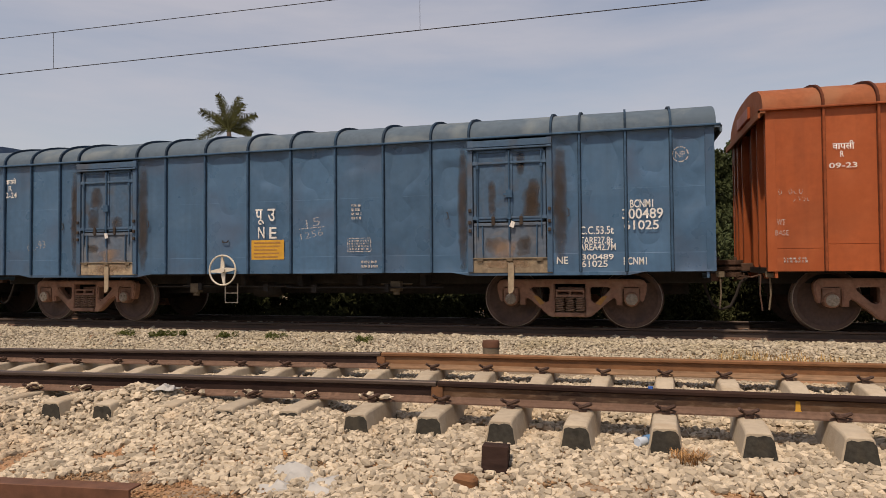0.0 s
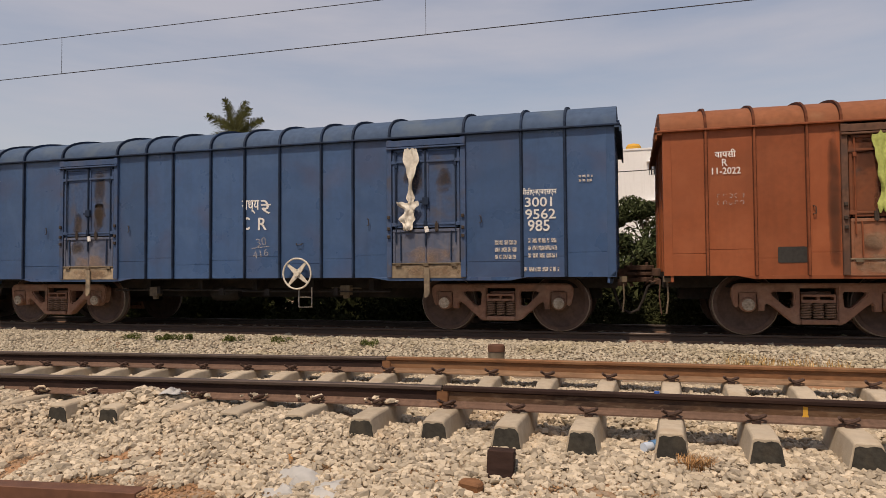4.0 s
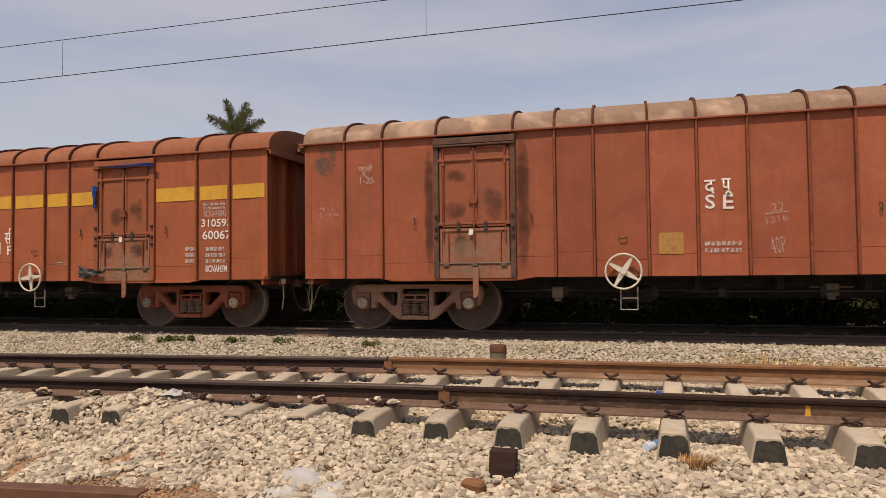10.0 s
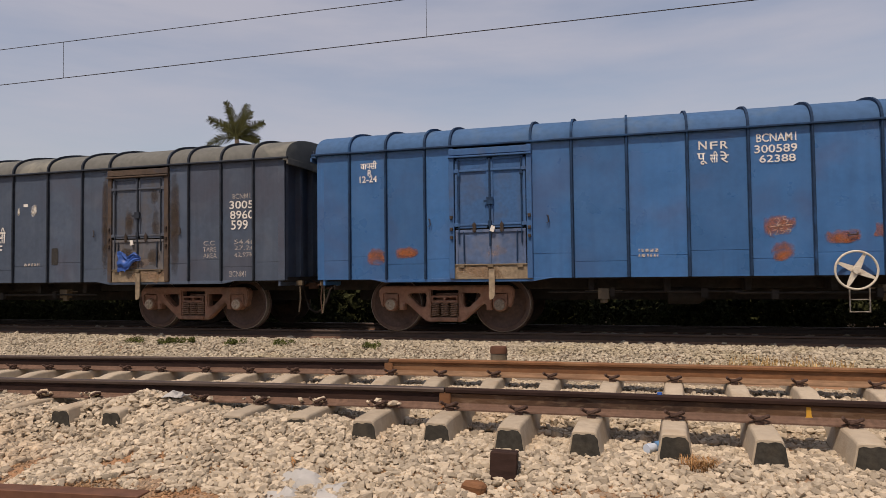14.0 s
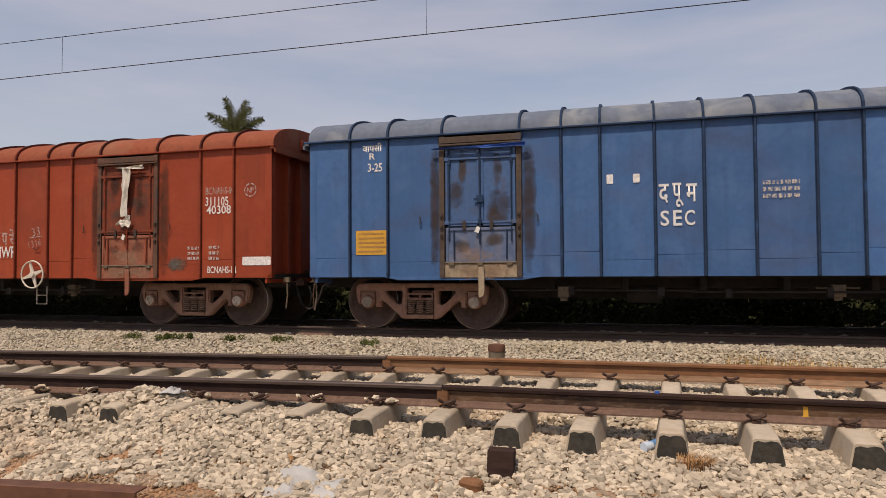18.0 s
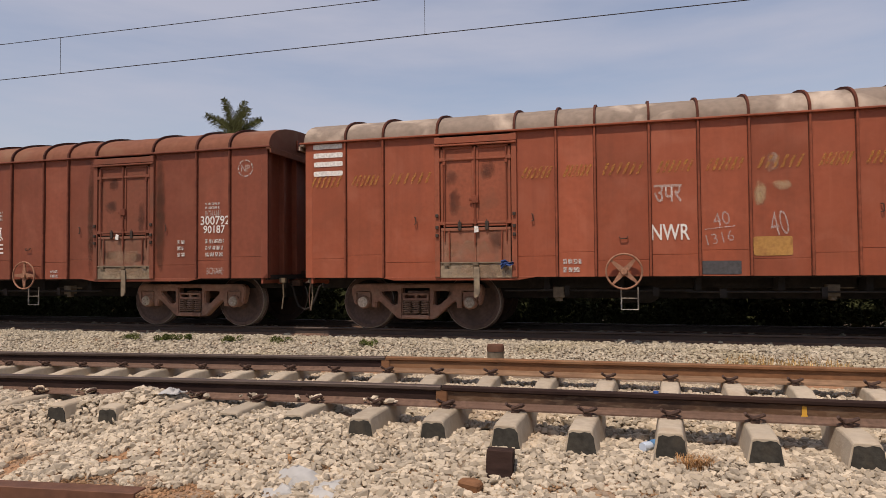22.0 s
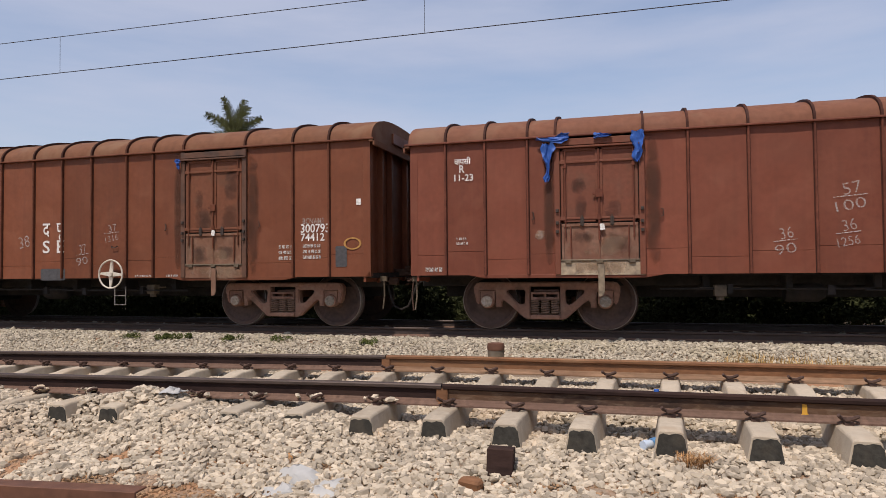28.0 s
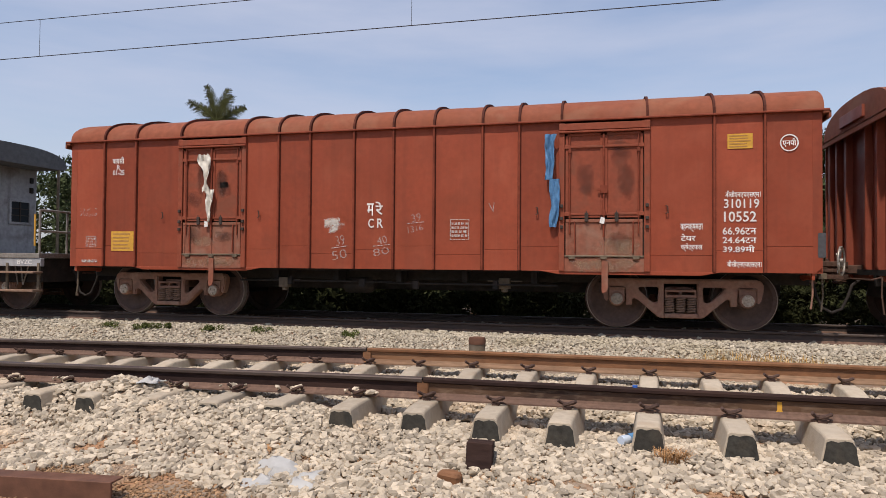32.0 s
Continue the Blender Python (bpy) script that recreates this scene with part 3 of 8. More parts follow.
def panel_mesh(width, z0, z1, seed, dent):
    """A side sheet of one bay: slightly bulged and dented, with welded seams."""
    s = Shape()
    nx = 18 if dent > 0.02 else 8
    seams = [z0 + 0.3, z0 + 1.33]
    low = z0 + (0.26, 0.34, 0.4)[int(seed) % 3]          # weld line across the flat sheets
    zs = sorted(list(np.linspace(z0, z1, 45 if dent > 0.02 else 25)) + [q + d for q in (seams if dent > 0.02 else [low]) for d in (-0.006, -0.002, 0.002, 0.006)])
    nz = len(zs) - 1
    vs = []
    for j, z in enumerate(zs):
        step = (0.005 if z < seams[0] else 0.0025 if z < seams[1] else 0.0) if dent > 0.02 else 0.0
        for i in range(nx + 1):
            u = i / nx
            x = width * u
            edge = max(0.0, math.sin(math.pi * u)) * max(0.0, math.sin(math.pi * (z - z0) / (z1 - z0))) ** 0.5
            high = 1.0 + (1.3 * max(0.0, min(1.0, (z - seams[1]) / 0.5)) if dent > 0.02 else 0.0)
            if dent > 0.02:
                high *= 0.35 if seed < 7 else 1.25        # the first bays are less battered
                # large soft dents, and creases just under the gutter
                crease = 0.16 * max(0.0, 1.0 - abs(z1 - 0.28 - z) / 0.22) * noise.noise((x * 3.5 + seed, z * 11 - x * 2, seed))
                bulge = edge * max(0.0, 0.004 + high * dent * (0.45 + noise.noise((x * 1.2 + seed * 7.3, z * 1.5, seed)) + 0.22 * noise.noise((x * 3 + seed, z * 3.2, seed)) + crease))
            else:
                bulge = edge * max(0.0, 0.003 + dent * (0.35 + noise.noise((x * 1.6 + seed * 7.3, z * 2.1, seed)) + 0.45 * noise.noise((x * 4 + seed, z * 4.5, seed))))
            groove = 0.007 if dent < 0.02 and abs(z - low) < 0.003 else 0.0
            vs.append((x, -step + bulge + groove, z))
    n = nx + 1
    s.add(vs, [(j * n + i, j * n + i + 1, (j + 1) * n + i + 1, (j + 1) * n + i) for j in range(nz) for i in range(nx)])
    s.box(0, width, 0.03, 0.05, z0, z1)
    return s.mesh("side_panel", smooth=True)


def wheel_mesh(y, out):
    """One wheel on its axle: dished web, tread, flange on the inner side; out is the way to the outer face."""
    prof = [(0.09, 0.1), (0.13, 0.095), (0.16, 0.05), (0.3, 0.02), (0.4, 0.045), (0.425, 0.066), (0.485, 0.068), (0.497, 0.06), (0.503, -0.03), (0.53, -0.05), (0.525, -0.066), (0.42, -0.066), (0.4, -0.03), (0.3, -0.03), (0.15, -0.05), (0.09, -0.09)]
    return Shape().lathe([(r, y + out * a) for r, a in prof], 40).mesh("wheel", smooth=True)


def tread_mesh(y, out):
    """The outer corner of the tyre, rubbed bright by the brake blocks."""
    prof = [(0.486, 0.0685), (0.4985, 0.0605), (0.5045, -0.03), (0.503, -0.03), (0.497, 0.058), (0.486, 0.066)]
    return Shape().lathe([(r, y + out * a) for r, a in prof], 40).mesh("tread", smooth=True)


def plate_mesh(name, outer, holes, y0, y1, bevel):
    """A thick plate in the x, z plane with openings cut through it."""
    bm = bmesh.new()
    edges = []
    for loop in [outer] + holes:
        vs = [bm.verts.new((x, y0, z)) for x, z in loop]
        edges += [bm.edges.new((a, b)) for a, b in zip(vs, vs[1:] + vs[:1])]
    bmesh.ops.triangle_fill(bm, use_beauty=True, use_dissolve=False, edges=edges)
    pushed = bmesh.ops.extrude_face_region(bm, geom=list(bm.faces), use_keep_orig=True)
    for v in pushed["geom"]:
        if isinstance(v, bmesh.types.BMVert):
            v.co.y = y1
    bmesh.ops.recalc_face_normals(bm, faces=bm.faces)
    rim = [e for e in bm.edges if len(e.link_faces) == 2 and e.calc_face_angle(0) > 1.2 and abs(e.verts[0].co.y - e.verts[1].co.y) < 1e-6]
    bmesh.ops.bevel(bm, geom=rim, offset=bevel, segments=2, affect="EDGES", clamp_overlap=True)
    me = bpy.data.meshes.new(name)
    bm.to_mesh(me)
    bm.free()
    me.polygons.foreach_set("use_smooth", [True] * len(me.polygons))
    me.set_sharp_from_angle(angle=radians(40))
    me.materials.append(None)
    return me


def side_frame_mesh():
    """Cast side frame of a bogie: rounded ends over the axle boxes, two three-cornered windows, a square spring opening."""
    half = [(0.95, 0.835), (1.13, 0.832), (1.2, 0.81), (1.24, 0.75), (1.24, 0.65), (1.2, 0.49), (1.17, 0.45), (1.135, 0.48), (1.135, 0.675), (1.1, 0.7), (0.89, 0.7), (0.86, 0.67), (0.85, 0.4), (0.76, 0.4), (0.755, 0.49), (0.72, 0.52), (0.65, 0.475), (0.36, 0.215), (0.3, 0.195)]
    outer = half + [(-x, z) for x, z in half[::-1]]
    window = [(0.335, 0.66), (0.355, 0.7), (0.62, 0.7), (0.66, 0.68), (0.645, 0.64), (0.46, 0.465), (0.4, 0.445), (0.35, 0.47)]
    spring = [(0.255, 0.755), (0.255, 0.27), (-0.255, 0.27), (-0.255, 0.755)]
    return plate_mesh("side_frame", outer, [window, [(-x, z) for x, z in window], spring], -0.085, 0.085, 0.02)


def common_meshes():
    c = {}
    c["wheel_a"], c["wheel_b"] = wheel_mesh(-0.865, -1), wheel_mesh(0.865, 1)
    c["tread_a"], c["tread_b"] = tread_mesh(-0.865, -1), tread_mesh(0.865, 1)
    c["axle"] = Shape().lathe([(0.001, -1.12), (0.065, -1.12), (0.065, -0.98), (0.085, -0.96), (0.085, 0.96), (0.065, 0.98), (0.065, 1.12), (0.001, 1.12)], 14, closed=False).mesh("axle", smooth=True)
    c["side_frame"] = side_frame_mesh()
    c["bolster"] = Shape().box(-0.22, 0.22, -1.0, 1.0, 0.54, 0.7).mesh("bolster", 0.01)
    c["centre_pivot"] = Shape().lathe([(0.001, 0.7), (0.3, 0.7), (0.3, 0.84), (0.001, 0.84)], 20, "z", False).mesh("centre_pivot", smooth=True)
    window = [(-0.21, 0.575), (-0.02, 0.575), (-0.02, 0.625), (-0.21, 0.625)]
    c["bolster_end"] = plate_mesh("bolster_end", [(-0.24, 0.53), (0.24, 0.53), (0.24, 0.66), (-0.24, 0.66)], [window, [(-x, z) for x, z in window]], -0.09, 0.1, 0.006)
    c["spring_seat"] = Shape().box(-0.25, 0.25, -0.12, 0.11, 0.2, 0.275).mesh("spring_seat", 0.012)
    sp = [(0.066 * math.cos(a), 0.066 * math.sin(a), 0.285 + 0.235 * a / (2 * math.pi * 6)) for a in np.linspace(0, 2 * math.pi * 6, 61)]
    c["coil_spring"] = Shape().tube(sp, 0.0145, 6).mesh("coil_spring", smooth=True)
    ab = Shape().box(-0.125, 0.125, -0.06, 0.1, -0.04, 0.17).box(-0.14, 0.14, -0.075, 0.1, 0.165, 0.19).lathe([(0.001, -0.12), (0.105, -0.12), (0.12, -0.1), (0.12, 0.09), (0.001, 0.09)], 16, closed=False)
    c["axle_box"] = ab.mesh("axle_box", 0.008)
    cp = Shape().lathe([(0.001, -0.135), (0.09, -0.135), (0.096, -0.12), (0.001, -0.118)], 16, closed=False)
    for k in range(3):
        a = 2 * math.pi * k / 3 + 0.5
        cp.box(0.05 * math.cos(a) - 0.016, 0.05 * math.cos(a) + 0.016, -0.152, -0.13, 0.05 * math.sin(a) - 0.016, 0.05 * math.sin(a) + 0.016)
    c["end_cap"] = cp.mesh("end_cap", smooth=True)
    h = Shape()
    ring = [(0.275 * math.cos(a), -0.02, 0.275 * math.sin(a)) for a in np.linspace(0, 2 * math.pi, 37)]
    h.tube(ring, 0.016, 8)
    for q in range(4):
        a = math.pi / 2 * q
        d, e = Vector((math.cos(a), 0, math.sin(a))), Vector((-math.sin(a), 0, math.cos(a)))
        pts = [d * 0.05 + e * 0.045, d * 0.27 + e * 0.016, d * 0.27 - e * 0.016, d * 0.05 - e * 0.045]
        h.prism([(p.x, p.z) for p in pts], -0.012, 0.012)
    h.lathe([(0.001, -0.05), (0.05, -0.05), (0.06, 0.03), (0.001, 0.03)], 14, closed=False)
    c["hand_wheel"] = h.mesh("hand_wheel", smooth=True)
    c["wheel_step"] = Shape().tube([(-0.13, 0, 0), (-0.13, 0, -0.36), (0.13, 0, -0.36), (0.13, 0, 0)], 0.013, 6).tube([(-0.13, 0, -0.18), (0.13, 0, -0.18)], 0.009, 6).mesh("wheel_step", smooth=True)
    # draft gear striker, shank, and a knuckle head cast in layers with slots between
    k = Shape().box(-0.62, -0.44, -0.24, 0.24, 0.82, 1.2).box(-0.5, -0.04, -0.085, 0.085, 0.94, 1.08)
    head = [(-0.16, -0.12), (0.0, -0.15), (0.1, -0.07), (0.26, -0.12), (0.33, -0.02), (0.29, 0.06), (0.16, 0.03), (0.12, 0.12), (0.22, 0.17), (0.12, 0.22), (-0.06, 0.2), (-0.16, 0.12)]
    for z0, z1, f in ((0.84, 0.92, 1.0), (0.92, 0.955, 0.8), (0.955, 1.02, 1.0), (1.02, 1.05, 0.8), (1.05, 1.14, 1.0)):
        k.prism([(a * f, b * f) for a, b in head], z0, z1 - 0.001, "z")
    k.tube([(0.2, -0.02, 0.78), (0.2, -0.02, 1.19)], 0.03, 8).box(-0.1, -0.03, -0.3, 0.02, 0.76, 0.8)
    c["coupler"] = k.mesh("coupler", 0.01)
    # operating handle across the end and the chain side of the brake gear
    c["cut_lever"] = Shape().tube([(0, -1.3, 0.9), (0.12, -1.25, 0.86), (0.14, -0.3, 0.86), (0.2, -0.1, 0.8)], 0.013, 6).tube([(0, -1.3, 0.9), (0.02, -1.33, 0.62), (-0.01, -1.34, 0.34)], 0.012, 6).mesh("cut_lever", smooth=True)
    c["angle_cock"] = Shape().box(-0.12, 0.05, -0.62, -0.5, 0.78, 0.9).tube([(-0.4, -0.56, 0.86), (0.04, -0.56, 0.85)], 0.03, 8).tube([(0.02, -0.56, 0.9), (0.02, -0.72, 0.94)], 0.012, 6).mesh("angle_cock", 0.008)
    hose = [(-0.06, 0, 0.85), (0.05, -0.02, 0.76), (0.1, -0.03, 0.56), (0.18, -0.04, 0.38), (0.32, -0.04, 0.31), (0.46, -0.04, 0.37), (0.55, -0.03, 0.56), (0.62, -0.02, 0.76), (0.74, 0, 0.85)]
    c["air_hose"] = Shape().tube(hose, 0.024, 8).mesh("air_hose", smooth=True)
    c["lever"] = Shape().tube([(0, 0, 0.88), (0.01, 0, 0.6), (-0.02, -0.01, 0.36)], 0.014, 6).box(-0.06, 0.06, -0.03, 0.03, 0.86, 0.95).mesh("uncoupling_lever", smooth=True)
    c["strap"] = Shape().prism([(-0.05, 1.12), (0.05, 1.12), (0.05, 0.68), (0.02, 0.62), (-0.04, 0.6), (-0.05, 0.64)], -0.012, 0.012).mesh("hanging_strap", 0.004)
    c["tag"] = Shape().prism([(-0.035, -0.05), (0.04, -0.055), (0.045, 0.04), (-0.02, 0.055)], -0.004, 0.004).mesh("paper_tag")
    c["cylinder"] = Shape().lathe([(0.001, -0.28), (0.16, -0.28), (0.17, -0.24), (0.17, 0.2), (0.1, 0.3), (0.001, 0.3)], 16, "x", False).mesh("brake_cylinder", smooth=True)
    c["rod"] = Shape().tube([(-1.5, 0, 0), (1.5, 0, 0)], 0.016, 6).box(-0.5, -0.42, -0.04, 0.04, -0.07, 0.07).box(0.9, 1.0, -0.03, 0.03, -0.09, 0.05).mesh("brake_rod", 0.0)
    c["valve"] = Shape().box(-0.09, 0.09, -0.08, 0.08, -0.1, 0.08).lathe([(0.001, -0.16), (0.06, -0.16), (0.06, -0.06), (0.001, -0.06)], 10, "z", False).tube([(-0.3, 0, 0.03), (0.3, 0, 0.03)], 0.013, 6).mesh("brake_valve", 0.006)
    c["handle"] = Shape().tube([(-0.03, 0, 0.06), (-0.03, -0.03, 0.06), (-0.005, -0.03, 0.05), (0, -0.03, -0.05), (-0.03, -0.03, -0.06), (-0.03, 0, -0.06)], 0.009, 5).mesh("grab_hook", smooth=True)
    return c


COMMON = common_meshes()


def door_meshes(k):
    d, lo, hi = {}, k.low, k.top
    t = hi - 0.21                      # top of the leaves
    f = Shape()
    for x in (-0.665, 0.665):
        f.box(x - 0.045, x + 0.045, -0.05, 0.02, lo, hi - 0.03)
    f.box(-0.71, 0.71, -0.06, 0.02, hi - 0.16, hi - 0.05).box(-0.71, 0.71, -0.085, 0.0, t + 0.005, t + 0.035)
    d["frame"] = f.mesh("door_frame", 0.006)
    d["lock_rod"] = Shape().tube([(0, -0.04, 1.55), (0, -0.04, t - 0.03)], 0.013, 6).box(-0.025, 0.025, -0.06, -0.025, t - 0.32, t - 0.26).mesh("lock_rod", 0.003)
    d["backing"] = Shape().box(-0.62, 0.62, 0.01, 0.04, lo + 0.2, hi - 0.16).mesh("door_backing")
    for nm, a, b in (("leaf_a", -0.606, -0.012), ("leaf_b", 0.012, 0.606)):
        s = Shape().box(a, b, -0.012, 0.02, 1.81, t)
        e = 0.045
        s.box(a, a + e, -0.03, 0.0, 1.81, t).box(b - e, b, -0.03, 0.0, 1.81, t).box(a, b, -0.03, 0.0, t - e, t).box(a, b, -0.03, 0.0, 1.81, 1.81 + e)
        d[nm] = s.mesh("door_leaf", 0.005)
    d["bar"] = Shape().box(-0.57, 0.57, -0.042, -0.028, -0.017, 0.017).box(-0.62, -0.52, -0.05, -0.02, -0.03, 0.03).box(0.52, 0.62, -0.05, -0.02, -0.03, 0.03).mesh("hinge_bar", 0.004)
    d["rod"] = Shape().tube([(0, -0.045, 1.5), (0, -0.045, t - 0.02)], 0.018, 8).box(-0.05, 0.06, -0.075, -0.03, 2.2, 2.33).box(-0.1, 0.02, -0.07, -0.05, 2.24, 2.28).box(-0.03, 0.03, -0.065, -0.03, 1.84, 1.93).mesh("latch_rod", 0.004)
    fl = Shape().box(-0.6, 0.6, -0.02, 0.02, 1.2, 1.785).box(-0.6, 0.6, -0.04, -0.01, 1.735, 1.785).box(-0.6, -0.56, -0.035, -0.01, 1.2, 1.74).box(0.56, 0.6, -0.035, -0.01, 1.2, 1.74)
    fl.box(-0.012, 0.012, -0.035, -0.01, 1.2, 1.74)
    d["flap"] = fl.mesh("door_flap", 0.005)
    for nm, sx in (("stay_a", -1), ("stay_b", 1)):
        d[nm] = Shape().tube([(sx * 0.46, -0.03, 1.75), (sx * 0.455, -0.045, 1.7), (sx * 0.45, -0.045, 1.24)], 0.013, 5).mesh("flap_stay", smooth=True)
    h = Shape().tube([(-0.62, -0.03, 1.19), (0.62, -0.03, 1.19)], 0.016, 6)
    for x in (-0.5, 0.0, 0.5):
        h.box(x - 0.05, x + 0.05, -0.055, -0.01, 1.145, 1.2)
    d["hinge"] = h.mesh("flap_hinge", 0.003)
    d["sill"] = Shape().prism([(-0.7, lo - 0.01), (0.7, lo - 0.01), (0.7, 1.175), (-0.7, 1.175)], -0.024, 0.01).mesh("door_sill", 0.004)
    d["latch"] = Shape().box(-0.03, 0.03, -0.06, -0.02, -0.07, 0.07).tube([(0, -0.055, -0.09), (0, -0.055, 0.1)], 0.01, 6).mesh("flap_latch", 0.004)
    d["knuckle"] = Shape().box(-0.025, 0.025, -0.085, -0.045, -0.028, 0.028).mesh("hinge_knuckle", 0.006)
    return d


def kind_meshes(k):
    m = k.meshes
    edges = sorted({s * r for r in k.ribs for s in (-1, 1)})
    stops = [-k.half] + edges + [k.half]
    m["bays"] = [(a, b) for a, b in zip(stops, stops[1:]) if abs((a + b) / 2 - k.door) > 0.05 and abs((a + b) / 2 + k.door) > 0.05]
    m["edges"] = edges
    for dent in (0.012, 0.05):
        m["panel", dent] = [panel_mesh(b - a, k.low, k.top - 0.01, i + 1, dent) for i, (a, b) in enumerate(m["bays"])]
    m["roof"], m["hoop"] = roof_mesh(k), hoop_mesh(k)
    m["rib"] = Shape().box(-0.018, 0.018, -0.05, 0.01, k.low, k.top - 0.01).mesh("rib", 0.008)
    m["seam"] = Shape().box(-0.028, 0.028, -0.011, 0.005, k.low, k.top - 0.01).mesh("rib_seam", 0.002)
    e = k.half + 0.09
    m["gutter"] = Shape().prism([(-0.07, 0.006), (0.0, 0.006), (0.0, 0.04), (-0.055, 0.04), (-0.07, 0.03)], -e, e, "x").mesh("gutter", 0.004)
    far = Shape().box(-k.half, k.half, WALL_Y - 0.03, WALL_Y, k.low, k.top)
    m["far_wall"] = far.mesh("far_side_wall")
    w = Shape().box(-0.02, 0.02, -WALL_Y + 0.02, WALL_Y - 0.02, k.low - 0.1, k.top + 0.02)
    w.prism(arch(k, 0.03), -0.02, 0.02, "x")
    m["end_wall"] = w.mesh("end_wall")
    m["end_post"] = Shape().prism([(-0.02, k.low - 0.12), (0.02, k.low - 0.12), (0.11, k.low + 0.1), (0.11, k.top - 0.02), (-0.02, k.top - 0.02)], -0.05, 0.05).mesh("end_post", 0.008)
    m["corner_post"] = Shape().box(-0.04, 0.1, -0.14, 0.0, k.low, k.top - 0.01).mesh("corner_post", 0.01)
    m["end_shelf"] = Shape().box(0.0, 0.11, -WALL_Y - 0.06, WALL_Y + 0.06, k.top - 0.05, k.top - 0.01).box(0.075, 0.11, -WALL_Y - 0.06, WALL_Y + 0.06, k.top - 0.12, k.top - 0.01).mesh("end_shelf", 0.006)
    m["ridge_board"] = Shape().box(0.0, 0.05, -0.55, 0.55, k.top + 0.1, k.top + 0.3).mesh("end_board", 0.008)
    m["underframe"] = Shape().box(-k.half, k.half, -1.5, 1.5, k.low - 0.03, k.low + 0.06).mesh("underframe")
    m["centre_sill"] = Shape().box(-k.half + 0.3, k.half - 0.3, -0.35, 0.35, 0.55, k.low - 0.025).mesh("centre_sill")
    m["sole_bar"] = Shape().box(-k.half, k.half, -0.05, 0.05, k.low - 0.2, k.low - 0.025).mesh("sole_bar", 0.006)
    m["cross_member"] = Shape().box(-0.05, 0.05, -1.27, 1.27, k.low - 0.23, k.low - 0.025).mesh("cross_member", 0.006)
    a, b = k.door - 1.05, k.half - (1.4 if k is SHORT else 1.0)
    m["skirt"] = Shape().prism([(a, k.low + 0.005), (a + 0.35, k.low - 0.055), (b - 0.3, k.low - 0.055), (b, k.low + 0.005)], -WALL_Y - 0.008, -WALL_Y + 0.02).mesh("skirt", 0.004)
    m["skirt_b"] = Shape().prism([(-a, k.low + 0.005), (-a - 0.35, k.low - 0.055), (-b + 0.3, k.low - 0.055), (-b, k.low + 0.005)], -WALL_Y - 0.008, -WALL_Y + 0.02).mesh("skirt", 0.004)
    m["door"] = door_meshes(k)
    return m


for kind_of_wagon in (SHORT, LONG):
    kind_meshes(kind_of_wagon)

TRAIN = []


def bogie(root, x, material, marked=False):
    b = part("bogie", COMMON["bolster"], material, root, m=pose(x, 0, 0))
    for y in (-1.1, 1.1):
        part("side_frame", COMMON["side_frame"], material, b, m=pose(0, y, 0))
    part("centre_pivot", COMMON["centre_pivot"], UNDER, b)
    for y in (-1.1, 1.1):
        part("bolster_end", COMMON["bolster_end"], material, b, m=pose(0, y, 0))
        part("spring_seat", COMMON["spring_seat"], material, b, m=pose(0, y, 0))
    for sx in (-1, 1) if marked else ():
        part("paint_mark", Shape().prism([(sx * 0.62, 0.56), (sx * 0.53, 0.545), (sx * 0.42, 0.43), (sx * 0.5, 0.395)], -1.192, -1.184).mesh("paint_mark"), YELLOW_OLD, b, "dull yellow paint mark")
    for y, n in ((-1.1, 2), (1.1, 1)):
        for q in range(n):
            for sx in (-0.17, 0.0, 0.17):
                part("coil_spring", COMMON["coil_spring"], SPRING, b, m=pose(sx, y + (-0.055 if q == 0 else 0.07) * (1 if y < 0 else -1), 0))
    for sx in (-1, 1):
        part("axle_box", COMMON["axle_box"], material, b, m=pose(sx, -1.12, 0.5))
        part("axle_box", COMMON["axle_box"], material, b, m=pose(sx, 1.12, 0.5, 0, 0, 180))
        part("end_cap", COMMON["end_cap"], END_CAP, b, "worn steel axle end cap", m=pose(sx, -1.12, 0.5))


def wheelset(root, x):
    ws = part("wheelset", COMMON["axle"], UNDER, root, m=pose(x, 0, 0.5))
    part("wheel", COMMON["wheel_a"], WHEEL, ws)
    part("wheel", COMMON["wheel_b"], WHEEL, ws)
    part("tread", COMMON["tread_a"], TREAD, ws, "rubbed bright tyre edge")
    part("tread", COMMON["tread_b"], TREAD, ws, "rubbed bright tyre edge")
    return ws


